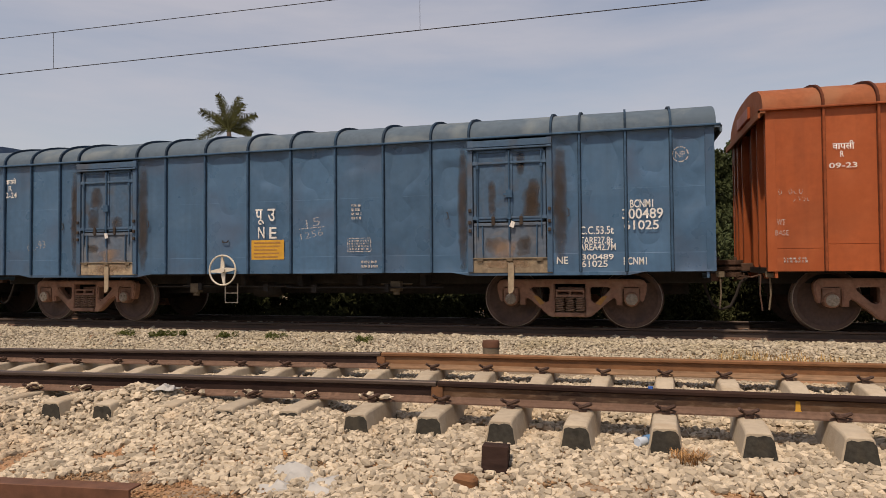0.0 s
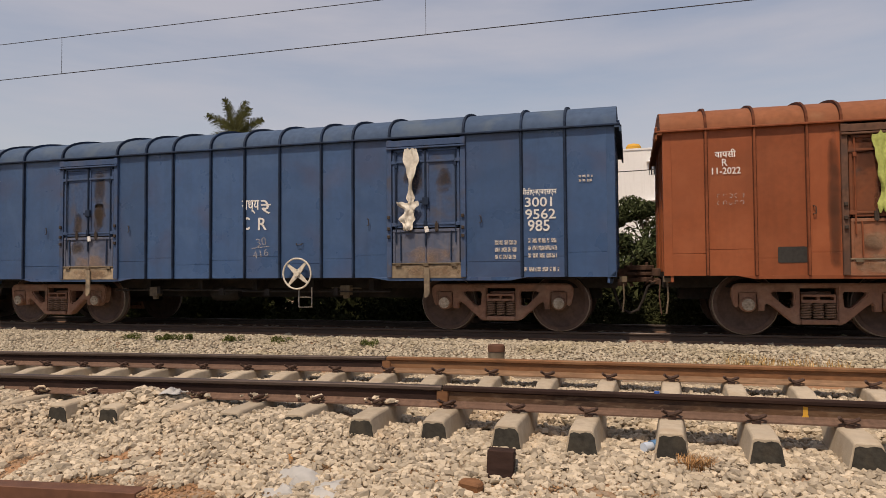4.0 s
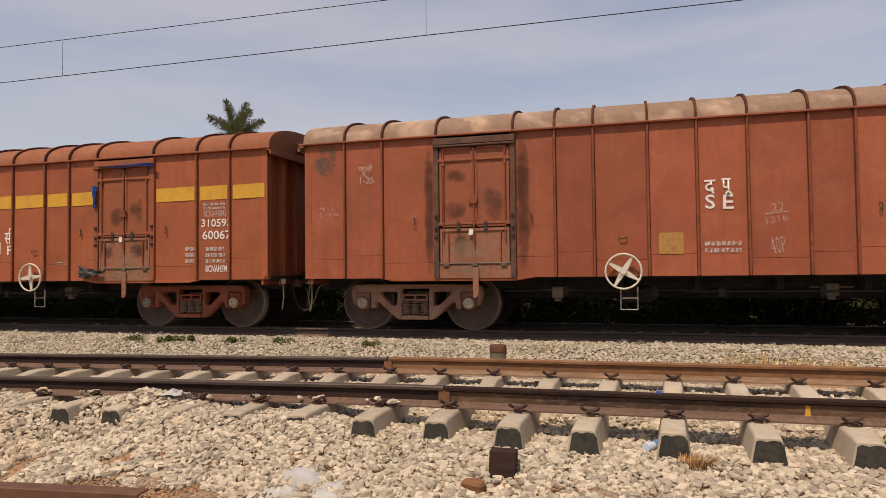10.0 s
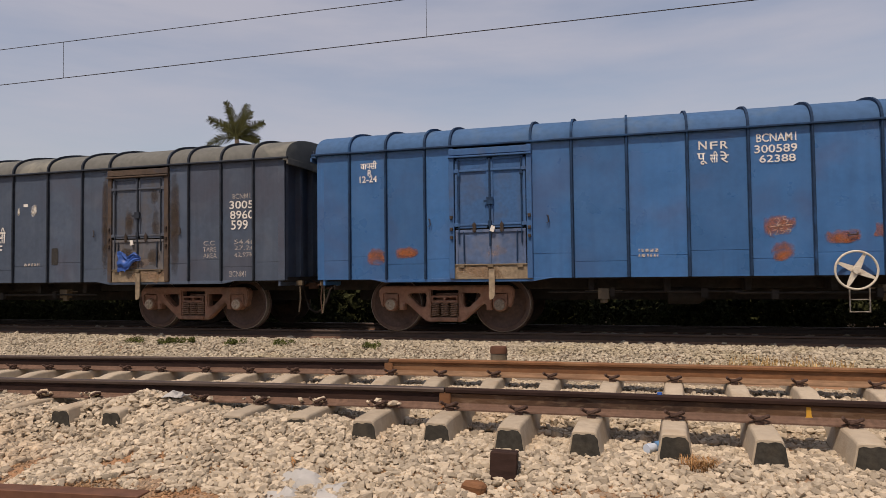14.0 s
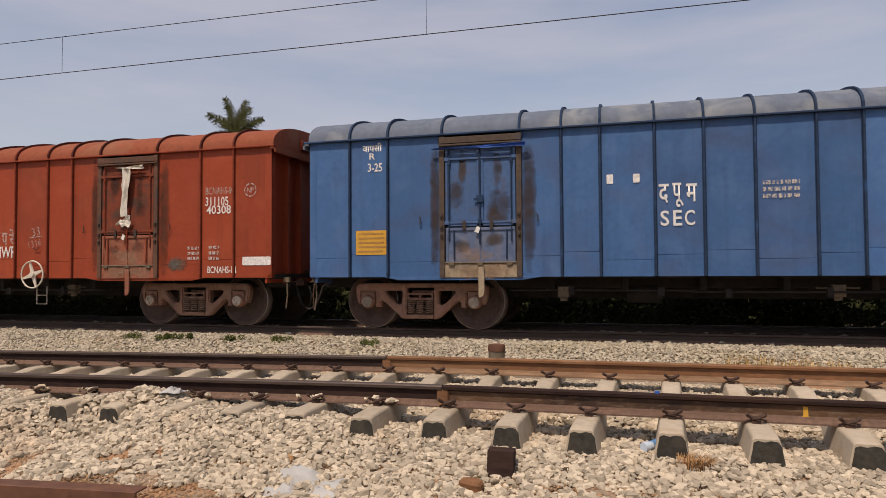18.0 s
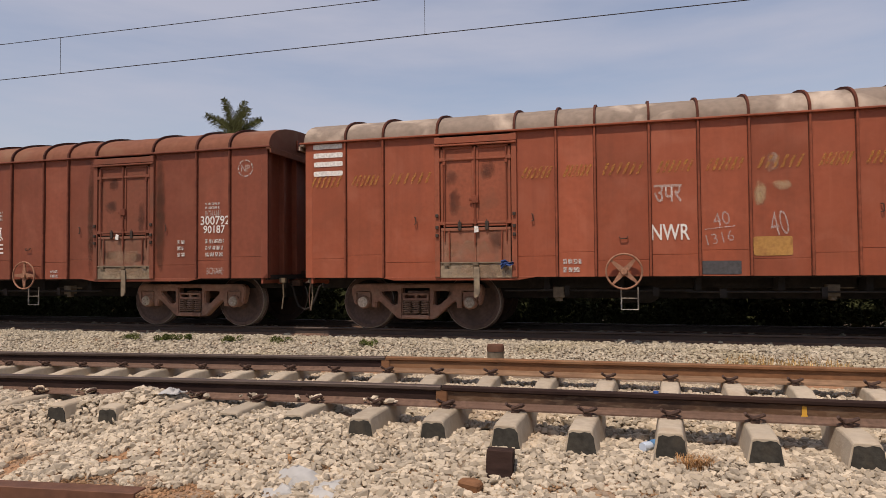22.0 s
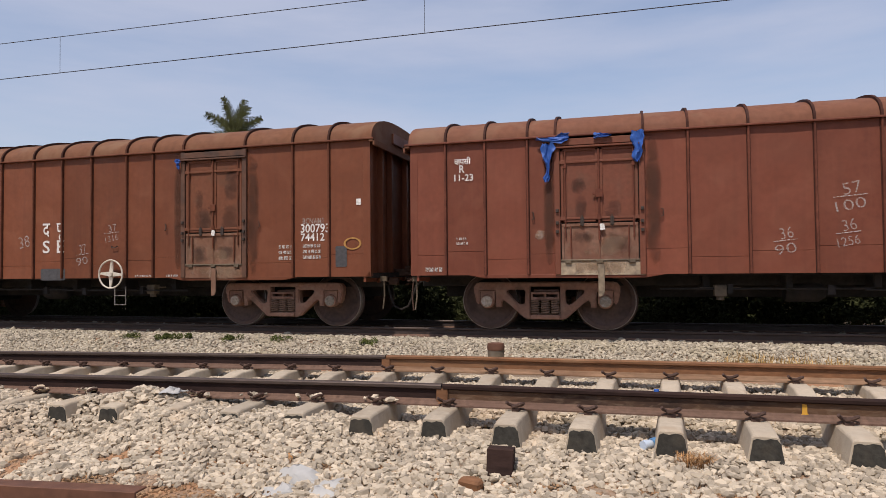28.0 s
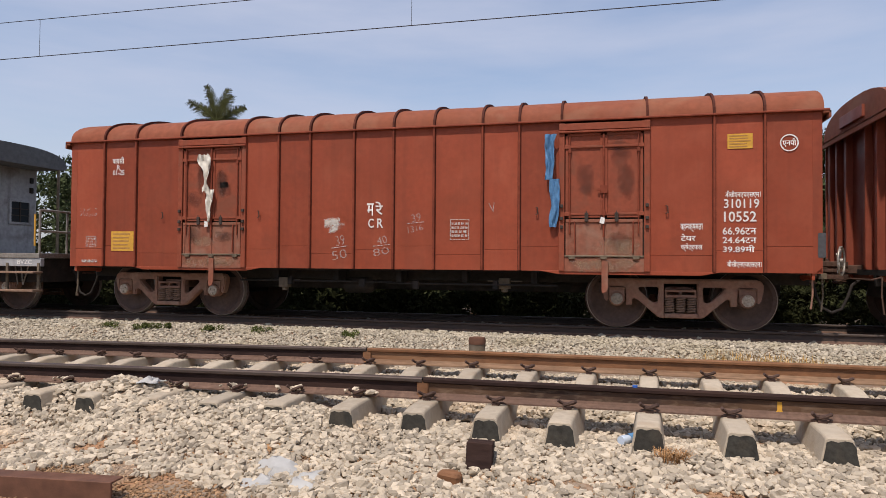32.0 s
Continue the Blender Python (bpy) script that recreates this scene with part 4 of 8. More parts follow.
def wagon(k, name_label, paint, roof_tint, door_paint, offset, dent=0.012, hand=None, hand_paint=None, bogie_paint=BOGIE, frame_paint=None, end_wheel=False, panels=None, seam_paint=None, sill_paint=None, jambs=False, marked=False, band_paint=None, rib_paint=None, flap_paint=None):
    """A covered bogie wagon with all its parts. paint: body material; hand: place of the side hand wheel; panels: bays in another paint."""
    root = holder("covered_wagon", name_label, "wagon", "wagons of the train")
    m = k.meshes
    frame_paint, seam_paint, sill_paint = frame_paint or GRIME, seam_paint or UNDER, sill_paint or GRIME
    rod_paint = rib_paint or seam_paint
    for i, (a, b) in enumerate(m["bays"]):
        part("side_panel", m["panel", dent][i], (panels or {}).get(i, paint), root, m=pose(a, -WALL_Y, 0))
    for x in m["edges"]:
        if abs(abs(x) - k.door) > 0.8:
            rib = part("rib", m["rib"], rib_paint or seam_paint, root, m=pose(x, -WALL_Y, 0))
            part("rib_seam", m["seam"], seam_paint, rib, "dark weld seam beside the rib")
        part("roof_hoop", m["hoop"], seam_paint, root, m=pose(x, 0, 0))
    part("far_side_wall", m["far_wall"], paint, root)
    part("roof", m["roof"], roof_tint, root)
    part("gutter", m["gutter"], rib_paint or seam_paint, root, m=pose(0, -WALL_Y, k.top - 0.02))
    part("gutter", m["gutter"], rib_paint or seam_paint, root, m=pose(0, WALL_Y, k.top - 0.02, 0, 0, 180))
    for sx, turn in ((-1, 180), (1, 0)):
        part("end_wall", m["end_wall"], paint, root, m=pose(sx * (k.half - 0.12), 0, 0))
        for y in (-0.95, -0.45, 0.45, 0.95):
            part("end_post", m["end_post"], paint, root, m=pose(sx * (k.half - 0.1), y, 0, 0, 0, turn))
        for y, r in ((-WALL_Y + 0.14, turn), (WALL_Y - 0.14, turn)):
            part("corner_post", m["corner_post"], paint, root, m=pose(sx * (k.half - 0.1), y + (0.0 if (sx > 0) else -0.14), 0, 0, 0, turn))
        part("end_shelf", m["end_shelf"], roof_tint, root, m=pose(sx * k.half, 0, 0, 0, 0, turn))
        part("end_board", m["ridge_board"], paint, root, m=pose(sx * (k.half + 0.02), 0, 0, 0, 0, turn))
        part("coupler", COMMON["coupler"], DRAFT, root, "dusty brown knuckle coupler", m=pose(sx * (k.half + 0.3), 0, 0, 0, 0, turn))
        part("angle_cock", COMMON["angle_cock"], DRAFT, root, m=pose(sx * (k.half + 0.1), 0, 0, 0, 0, turn))
    part("air_hose", COMMON["air_hose"], RUBBER, root, m=pose(-k.half - 0.85, -0.56, 0))
    part("cut_lever", COMMON["cut_lever"], DRAFT, root, m=pose(-k.half - 0.05, 0, 0, 0, 0, 0) @ Matrix.Diagonal((-1, 1, 1, 1)))
    part("uncoupling_lever", COMMON["lever"], GRIME, root, m=pose(-k.half + 0.05, -1.45, 0))
    part("uncoupling_lever", COMMON["lever"], GRIME, root, m=pose(k.half + 0.1, -1.2, 0))
    under = part("underframe", m["underframe"], UNDER, root)
    part("centre_sill", m["centre_sill"], UNDER, under)
    for y in (-0.86, 0.86):
        part("sole_bar", m["sole_bar"], UNDER, under, m=pose(0, y, 0))
    for x in (-2.4, -1.2, 0, 1.2, 2.4):
        part("cross_member", m["cross_member"], UNDER, under, m=pose(x, 0, 0))
    part("skirt", m["skirt"], paint, root)
    part("skirt", m["skirt_b"], paint, root)
    d = m["door"]
    for x in (-k.door, k.door):
        door = part("door", d["backing"], UNDER, root, m=pose(x, -WALL_Y, 0))
        part("door_frame", d["frame"], frame_paint, door, "greasy dark door frame")
        part("door_leaf", d["leaf_a"], door_paint, door)
        part("door_leaf", d["leaf_b"], door_paint, door)
        part("door_flap", d["flap"], flap_paint or door_paint, door, "dusty scuffed lower flap")
        part("door_sill", d["sill"], sill_paint, door, "bare scuffed sill plate")
        part("latch_rod", d["rod"], rod_paint, door)
        part("flap_hinge", d["hinge"], GRIME, door)
        for sx in (-0.535, 0.535):
            part("lock_rod", d["lock_rod"], rod_paint, door, m=pose(sx, 0, 0))
        if jambs:
            for sx, wide in ((-0.8, 0.2), (0.83, 0.26)):
                part("grime_band", Shape().box(sx - wide / 2, sx + wide / 2, -0.0075, -0.006, k.low + 0.02, k.top - 0.04).mesh("grime_band"), band_paint or BAND, door, "greasy dark grime beside the door")
        part("flap_stay", d["stay_a"], rod_paint, door)
        part("flap_stay", d["stay_b"], rod_paint, door)
        for z in (1.87, k.top - 0.43):
            part("hinge_bar", d["bar"], door_paint, door, m=pose(0, 0, z))
        for sx in (-0.27, 0.2):
            part("flap_latch", d["latch"], BAR, door, m=pose(sx, 0, 1.82))
        for sx in (-0.665, 0.665):
            for z in (1.66, 1.8, 2.0):
                part("hinge_knuckle", d["knuckle"], BAR, door, m=pose(sx, 0, z))
        part("hanging_strap", COMMON["strap"], sill_paint, door, m=pose(0.02, -0.05, 0))
        part("paper_tag", COMMON["tag"], WHITE, door, "white paper seal tag", m=pose(random.uniform(-0.12, 0.06), -0.075, 1.75 + random.uniform(-0.03, 0.05), 0, random.uniform(-20, 20), 0))
        for sx in (-1.05, 0.98):
            part("grab_hook", COMMON["handle"], BAR, root, m=pose(x + sx, -WALL_Y - 0.005, 1.93))
    sets = []
    for x in (-k.bogie, k.bogie):
        bogie(root, x, bogie_paint, marked and x > 0)
        for dx in (-1, 1):
            sets.append((wheelset(root, x + dx), x + dx))
    part("brake_cylinder", COMMON["cylinder"], UNDER, root, m=pose(-0.9, -0.8, 0.66))
    part("brake_rod", COMMON["rod"], UNDER, root, m=pose(-1.6, -1.36, 0.72))
    part("brake_rod", COMMON["rod"], UNDER, root, m=pose(1.3, -1.38, 0.7, 0, 0, 180))
    part("brake_valve", COMMON["valve"], GRIME, root, m=pose(1.9, -1.25, 0.73))
    part("brake_valve", COMMON["valve"], GRIME, root, m=pose(-2.2, -1.3, 0.7))
    if hand is not None:
        part("hand_wheel", COMMON["hand_wheel"], hand_paint or IVORY, root, "rusty four-spoked hand brake wheel" if hand_paint else "ivory four-spoked hand brake wheel", m=pose(hand, -WALL_Y - 0.1, 1.03, 0, random.uniform(0, 90), 0))
        part("wheel_step", COMMON["wheel_step"], CAP, root, m=pose(hand + 0.08, -WALL_Y + 0.05, 0.78))
        part("grab_hook", COMMON["handle"], BAR, root, m=pose(hand, -WALL_Y - 0.01, 1.55, 0, 90, 0))
    if end_wheel:
        part("hand_wheel", COMMON["hand_wheel"], CAP, root, "grey hand brake wheel on the end", m=pose(k.half + 0.3, -1.35, 1.14, 0, 30, 62) @ Matrix.Diagonal((0.78, 1, 0.78, 1)))
        part("uncoupling_lever", COMMON["lever"], bogie_paint, root, m=pose(k.half - 0.12, -1.5, 0.05))
    TRAIN.append((root, offset, sets))
    return root


def body_paint(name, c, rust=(0.16, 0.07, 0.04), wear=0.42, rough=0.5, dust=(0.42, 0.32, 0.2), grimy=True, dusty=0.3, gloss=0.22, metal=0.0, greasy=False):
    body = mat(name, c, rough, metal, spread=0.1, grain=11, bump=0.06, bump_scale=5, stain=tuple(0.5 * a + 0.3 * b for a, b in zip(c, rust)), stain_amount=wear, stain_scale=0.8,
               stain2=(tuple(1.2 * a + 0.12 * b for a, b in zip(c, dust)), 0.3, 1.7), streak2=(tuple(1.1 * a + 0.12 * b for a, b in zip(c, dust)), 0.16),
               streak=tuple(0.55 * a + 0.006 for a in c), streak_amount=0.35, per="object", per_amount=0.15, gloss=gloss)
    top = mat(name + "_roof", tuple((0.92 - 0.7 * dusty) * a + 0.35 * dusty * b for a, b in zip(c, dust)), 0.75, 0.0, spread=0.15, grain=10, bump=0.1, bump_scale=20,
              stain=tuple(0.5 * a + dusty * b for a, b in zip(c, dust)), stain_amount=0.6, stain_scale=1.3, gloss=0.15)
    door = mat(name + "_door", tuple(0.86 * a + 0.14 * b for a, b in zip(c, (0.1, 0.075, 0.05))), 0.65, 0.0, spread=0.15, grain=16, bump=0.12, bump_scale=10,
               stain=tuple(0.35 * a + 0.6 * b for a, b in zip(c, (0.1, 0.075, 0.05))), stain_amount=0.75 if grimy else 0.45, stain_scale=2.6, streak=(0.2, 0.16, 0.12), streak_amount=0.2 if grimy else 0.08, gloss=0.22)
    if greasy:
        door = mat(name + "_door", tuple(0.55 * a + 0.2 * b for a, b in zip(c, (0.1, 0.075, 0.05))), 0.65, 0.0, spread=0.2, grain=16, bump=0.12, bump_scale=10,
                   stain=(0.05, 0.04, 0.032), stain_amount=0.85, stain_scale=2.2, stain2=(tuple(0.95 * a for a in c), 0.6, 2.8), streak=(0.16, 0.11, 0.075), streak_amount=0.3, gloss=0.22)
    # hoop, rib and gutter tones: body colour darkened, with their shade put into it
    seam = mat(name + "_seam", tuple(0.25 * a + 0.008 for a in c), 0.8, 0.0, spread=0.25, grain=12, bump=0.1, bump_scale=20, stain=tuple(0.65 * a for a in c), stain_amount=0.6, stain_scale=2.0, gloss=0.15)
    rib = mat(name + "_rib", tuple(0.74 * a + 0.006 for a in c), 0.75, 0.0, spread=0.25, grain=12, bump=0.1, bump_scale=20, stain=tuple(0.42 * a + 0.006 for a in c), stain_amount=0.7, stain_scale=1.6, gloss=0.15)
    flap = mat(name + "_flap", tuple(0.7 * a + 0.16 * b for a, b in zip(c, (0.42, 0.34, 0.25))), 0.8, 0.0, spread=0.2, grain=14, bump=0.12, bump_scale=10,
               stain=tuple(0.4 * a + 0.5 * b for a, b in zip(c, (0.1, 0.075, 0.05))), stain_amount=0.6, stain_scale=2.2, stain2=(tuple(0.35 * a + 0.5 * b for a, b in zip(c, (0.42, 0.34, 0.25))), 0.5, 3.0), streak=(0.24, 0.19, 0.14), streak_amount=0.3, gloss=0.15)
    return body, top, door, seam, rib, flap


# ---- the train ----
OFFSETS = [0.000, 14.664, 29.296, 43.958, 58.623, 72.847, 87.082, 101.306, 115.529, 129.740, 143.950, 158.593, 173.698, 188.363, 202.574, 216.796, 231.019, 245.243, 259.463, 273.688, 287.912, 302.576, 317.266, 331.522, 345.900]
BLUES = {1: (0.06, 0.137, 0.235), 2: (0.155, 0.235, 0.37), 4: (0.045, 0.1, 0.215), 5: (0.098, 0.194, 0.33), 11: (0.038, 0.148, 0.36), 12: (0.085, 0.115, 0.165), 13: (0.034, 0.09, 0.25), 14: (0.055, 0.135, 0.3), 16: (0.045, 0.13, 0.33)}
REDS = {0: (0.33, 0.085, 0.032), 3: (0.33, 0.1, 0.045), 6: (0.215, 0.068, 0.036), 7: (0.235, 0.06, 0.038), 8: (0.26, 0.078, 0.042), 9: (0.27, 0.082, 0.04), 10: (0.32, 0.1, 0.045), 15: (0.31, 0.058, 0.026), 17: (0.28, 0.08, 0.045),
        18: (0.195, 0.062, 0.04), 19: (0.21, 0.066, 0.042), 20: (0.215, 0.07, 0.048), 21: (0.2, 0.066, 0.042), 22: (0.197, 0.069, 0.037), 23: (0.23, 0.06, 0.038), 24: (0.27, 0.062, 0.032)}
DEPTH = {0: 1.12, 3: 0.93, 6: 1.32, 7: 1.46, 8: 1.36, 9: 1.32, 10: 1.22, 15: 1.06, 20: 1.12, 21: 1.02, 22: 0.99, 23: 1.24, 24: 1.14}
HAND = {1: -1.35, 2: -1.05, 3: 1.31, 4: 1.14, 5: -0.99, 6: -1.12, 7: 1.20, 8: -1.13, 9: 1.31, 10: 1.13, 11: 1.37, 12: -1.31, 15: 1.30, 17: -1.14, 18: 1.18, 19: -1.12, 20: -1.22, 22: 1.29}
RUSTY_FRAME = mat("rusty_door_frame", (0.085, 0.06, 0.044), 0.8, 0.1, grain=14, spread=0.3, stain=(0.055, 0.055, 0.065), stain_amount=0.8, stain_scale=2.6, streak=(0.14, 0.1, 0.07), streak_amount=0.35)
ROOF_DUST = {1: ((0.33, 0.32, 0.24), 0.5), 8: ((0.52, 0.44, 0.32), 0.9), 12: ((0.4, 0.37, 0.26), 0.75), 17: ((0.5, 0.49, 0.4), 1.0), 16: ((0.46, 0.42, 0.28), 0.7), 14: ((0.44, 0.4, 0.27), 0.65), 13: ((0.44, 0.4, 0.27), 0.55), 5: ((0.42, 0.42, 0.3), 0.45)}
GREASY_FRAME = mat("greasy_door_frame", (0.12, 0.06, 0.038), 0.75, 0.1, grain=14, spread=0.3, stain=(0.06, 0.042, 0.035), stain_amount=0.8, stain_scale=2.6, streak=(0.2, 0.1, 0.06), streak_amount=0.4)
SILL = mat("scuffed_bare_sill", (0.3, 0.235, 0.16), 0.85, 0.0, grain=14, spread=0.3, bump=0.2, stain=(0.13, 0.1, 0.075), stain_amount=0.7, stain_scale=5.0, per="object", per_amount=0.25)
SAY = {0: "orange-brown covered freight wagon with a rounded dusty roof", 1: "dull steel-blue covered freight wagon with greasy brown doors", 2: "glossy dark blue covered freight wagon with dented side sheets",
       3: "orange-brown covered freight wagon with green rags at its doors", 4: "dark blue covered freight wagon with white lettering", 5: "light blue covered freight wagon on red bogies, white bars painted",
       9: "brown-red covered freight wagon with a yellow painted band", 10: "orange-brown covered freight wagon with grey-green primer patches", 11: "bright blue covered freight wagon with orange primer patches",
       12: "slate-grey covered freight wagon with a tan dusty roof", 13: "deep blue covered freight wagon on red bogies, rusty doors", 14: "blue covered freight wagon with one dark grey side bay",
       15: "bright red-brown covered freight wagon with green and blue rags", 16: "blue covered freight wagon with greasy brown door frames", 17: "red-brown covered freight wagon with pale roof and faded hatching"}
WAGONS = []
for i in range(25):
    kind_used = LONG if i in (1, 3, 11, 12, 21) else SHORT
    if i in BLUES:
        f = 1.08 if i in (13, 14, 16) else 1.0
        tint, words = tuple(f * c for c in BLUES[i]), "blue covered freight wagon with rusty doors and white lettering"
    else:
        f = DEPTH.get(i, 1.24)
        tint, words = (REDS[i][0] * f * 1.05, REDS[i][1] * f, REDS[i][2] * f * 0.9), "brown-red covered freight wagon with grimy doors and white lettering"
    grimy = i in BLUES and i != 11
    body, top, door, seam, rib_tone, flap_tone = body_paint("wagon_paint", tuple(0.86 * c for c in tint), grimy=grimy, rough=0.24 if i == 2 else 0.34 if i in (1, 4, 11) else 0.5, metal=0.72 if i == 2 else 0.0, wear=0.3 if i == 2 else 0.42, rust=(0.06, 0.07, 0.085) if i == 2 else (0.16, 0.07, 0.04), gloss=0.5 if i in (1, 2, 4, 11) else 0.22,
                                        dust=ROOF_DUST.get(i, ((0.42, 0.32, 0.2) if i in REDS else (0.27, 0.3, 0.24), 0))[0], dusty=ROOF_DUST.get(i, (0, 0.3))[1], greasy=i in (3, 10, 15, 20))
    panels = {12: body_paint('old_bay_paint', (0.05, 0.075, 0.11))[0]} if i == 14 else None
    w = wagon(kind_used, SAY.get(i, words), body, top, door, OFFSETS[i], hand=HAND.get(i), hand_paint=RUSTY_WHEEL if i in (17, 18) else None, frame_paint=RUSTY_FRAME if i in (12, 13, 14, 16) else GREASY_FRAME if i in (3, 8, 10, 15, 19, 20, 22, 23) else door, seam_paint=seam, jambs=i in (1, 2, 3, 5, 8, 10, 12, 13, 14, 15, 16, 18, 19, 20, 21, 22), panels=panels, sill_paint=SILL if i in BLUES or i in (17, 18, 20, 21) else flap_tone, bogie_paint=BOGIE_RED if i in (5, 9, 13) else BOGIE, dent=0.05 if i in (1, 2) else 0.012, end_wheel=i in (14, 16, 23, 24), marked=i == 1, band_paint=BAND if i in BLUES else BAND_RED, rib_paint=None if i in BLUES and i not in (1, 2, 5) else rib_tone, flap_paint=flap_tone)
    WAGONS.append(w)


# ---- lettering, patches and rags on the wagons ----
FACE = -WALL_Y - 0.004
PATCHES = {
    "black": mat("black_patch_paint", (0.035, 0.033, 0.03), 0.8, grain=20, spread=0.3, bump=0.05),
    "dark": mat("slate_patch_paint", (0.07, 0.068, 0.07), 0.8, grain=20, spread=0.25, bump=0.05),
    "grey": mat("grey_primer", (0.13, 0.12, 0.1), 0.8, grain=10, spread=0.3, bump=0.05, stain=(0.2, 0.1, 0.06), stain_amount=0.7, stain_scale=4.0, soft=0.85),
    "green": mat("grey_green_primer", (0.17, 0.19, 0.14), 0.8, grain=12, spread=0.2, bump=0.05, stain=(0.22, 0.13, 0.08), stain_amount=0.4, stain_scale=5.0),
    "orange": mat("orange_primer", (0.36, 0.12, 0.045), 0.8, grain=12, spread=0.25, bump=0.05, stain=(0.25, 0.11, 0.06), stain_amount=0.6, stain_scale=5.0, soft=0.9),
    "white": mat("white_splash", (0.72, 0.69, 0.62), 0.8, grain=14, spread=0.1, bump=0.05, soft=0.95),
    "dusty": mat("dusty_smear", (0.42, 0.3, 0.23), 0.9, grain=14, spread=0.3, bump=0.05, stain=(0.25, 0.12, 0.08), stain_amount=0.7, stain_scale=6.0, soft=0.8),
    "cream": mat("cream_filler", (0.55, 0.4, 0.24), 0.85, grain=12, spread=0.25, bump=0.05, soft=0.75, ragged=2.2),
    "paleblue": mat("bare_pale_patch", (0.3, 0.31, 0.29), 0.8, grain=10, spread=0.3, bump=0.05, stain=(0.2, 0.09, 0.05), stain_amount=0.8, stain_scale=5.0, soft=0.9),
    "yellow": YELLOW,
    "yellowold": YELLOW_OLD,
}
HATCH = mat("faded_orange_hatching", (0.5, 0.22, 0.05), 0.85, grain=30, spread=0.2, bump=0.0, worn=(0.02, 0.5))
CLOTHS = {
    "blue": mat("blue_tarpaulin", (0.03, 0.1, 0.36), 0.5, grain=20, spread=0.25, bump=0.3, bump_scale=30),
    "navy": mat("dull_blue_rag", (0.03, 0.07, 0.22), 0.6, grain=20, spread=0.3, bump=0.3, bump_scale=30),
    "bluegrey": mat("faded_blue_rag", (0.06, 0.11, 0.2), 0.7, grain=20, spread=0.3, bump=0.3, bump_scale=30),
    "steelblue": mat("light_blue_strip", (0.09, 0.22, 0.4), 0.5, grain=20, spread=0.25, bump=0.3),
    "green": mat("lime_sacking", (0.42, 0.47, 0.13), 0.7, grain=25, spread=0.25, bump=0.4),
    "lime": mat("green_sacking", (0.36, 0.44, 0.15), 0.7, grain=25, spread=0.3, bump=0.4),
    "pale": mat("pale_green_sacking", (0.45, 0.48, 0.24), 0.7, grain=25, spread=0.25, bump=0.4),
    "white": mat("white_sacking", (0.68, 0.64, 0.55), 0.7, grain=25, spread=0.15, bump=0.4, stain=(0.4, 0.33, 0.25), stain_amount=0.4, stain_scale=8.0),
    "cream": mat("cream_sacking", (0.6, 0.5, 0.3), 0.7, grain=25, spread=0.15, bump=0.4),
    "tarp": mat("black_tarpaulin", (0.03, 0.03, 0.028), 0.5, grain=20, spread=0.3, bump=0.3),
}
TEXTS = {}


def text_mesh(body, bold=0.012):
    """The words as a flat mesh, scaled to a box of 1 by 1 round the origin, in the x, z plane."""
    if (body, bold) in TEXTS:
        return TEXTS[body, bold]
    cu = bpy.data.curves.new("letters", "FONT")
    cu.body, cu.resolution_u, cu.offset = body, 3, bold
    tmp = bpy.data.objects.new("letters", cu)
    me = bpy.data.meshes.new_from_object(tmp)
    bpy.data.objects.remove(tmp)
    co = np.array([v.co[:] for v in me.vertices])
    lo, hi = co.min(0), co.max(0)
    co = (co - (lo + hi) / 2) / np.maximum(hi - lo, 1e-6)
    out = np.zeros_like(co)
    out[:, 0], out[:, 2] = co[:, 0], co[:, 1]
    me.vertices.foreach_set("co", out.astype(np.float32).ravel())
    me.materials.clear()
    me.materials.append(None)
    me.update()
    TEXTS[body, bold] = me
    return me


def scaled(x, y, z, a, b):
    return pose(x, y, z) @ Matrix.Diagonal((a, 1, b, 1))


def letters(w, body, x, z, wd, ht, material=WHITE, name="lettering"):
    if sum(ch.isdigit() for ch in body) >= 4:
        ht = ht * 0.88
    turn = -11 if name == "chalk_writing" else 0
    return part(name, text_mesh(body, -0.008) if material is CHALK else text_mesh(body), material, w, m=pose(x, FACE - 0.003, z, 0, turn, 0) @ Matrix.Diagonal((wd, 1, ht, 1)))


def flat(poly, y=0.0, thick=0.001):
    return Shape().prism(poly, y - thick, y).mesh("marking")


def bars(w, n, x, z, wd, ht, material=FAINT):
    """Rows of lettering too worn to read."""
    s = Shape()
    row = ht / n
    for i in range(n):
        zz, a = z + ht / 2 - (i + 0.5) * row, x - wd / 2
        while a < x + wd / 2 - 0.012:
            b = min(x + wd / 2, a + random.uniform(0.25, 0.8) * max(0.06, row))
            s.box(a, b, FACE - 0.004, FACE - 0.002, zz - row * 0.3, zz + row * 0.3)
            a = b + random.uniform(0.012, 0.03)
    return tagged(part("worn_lettering", s.mesh("worn_lettering"), material, w), kind="stuff")


def boxed(w, n, x, z, wd, ht):
    e = 0.012
    s = Shape().box(x - wd / 2, x + wd / 2, FACE - 0.003, FACE - 0.002, z + ht / 2 - e, z + ht / 2).box(x - wd / 2, x + wd / 2, FACE - 0.003, FACE - 0.002, z - ht / 2, z - ht / 2 + e)
    s.box(x - wd / 2, x - wd / 2 + e, FACE - 0.003, FACE - 0.002, z - ht / 2 + e, z + ht / 2 - e).box(x + wd / 2 - e, x + wd / 2, FACE - 0.003, FACE - 0.002, z - ht / 2 + e, z + ht / 2 - e)
    part("stencil_border", s.mesh("stencil_border"), FAINT, w)
    bars(w, n, x, z, wd * 0.84, ht * 0.78)


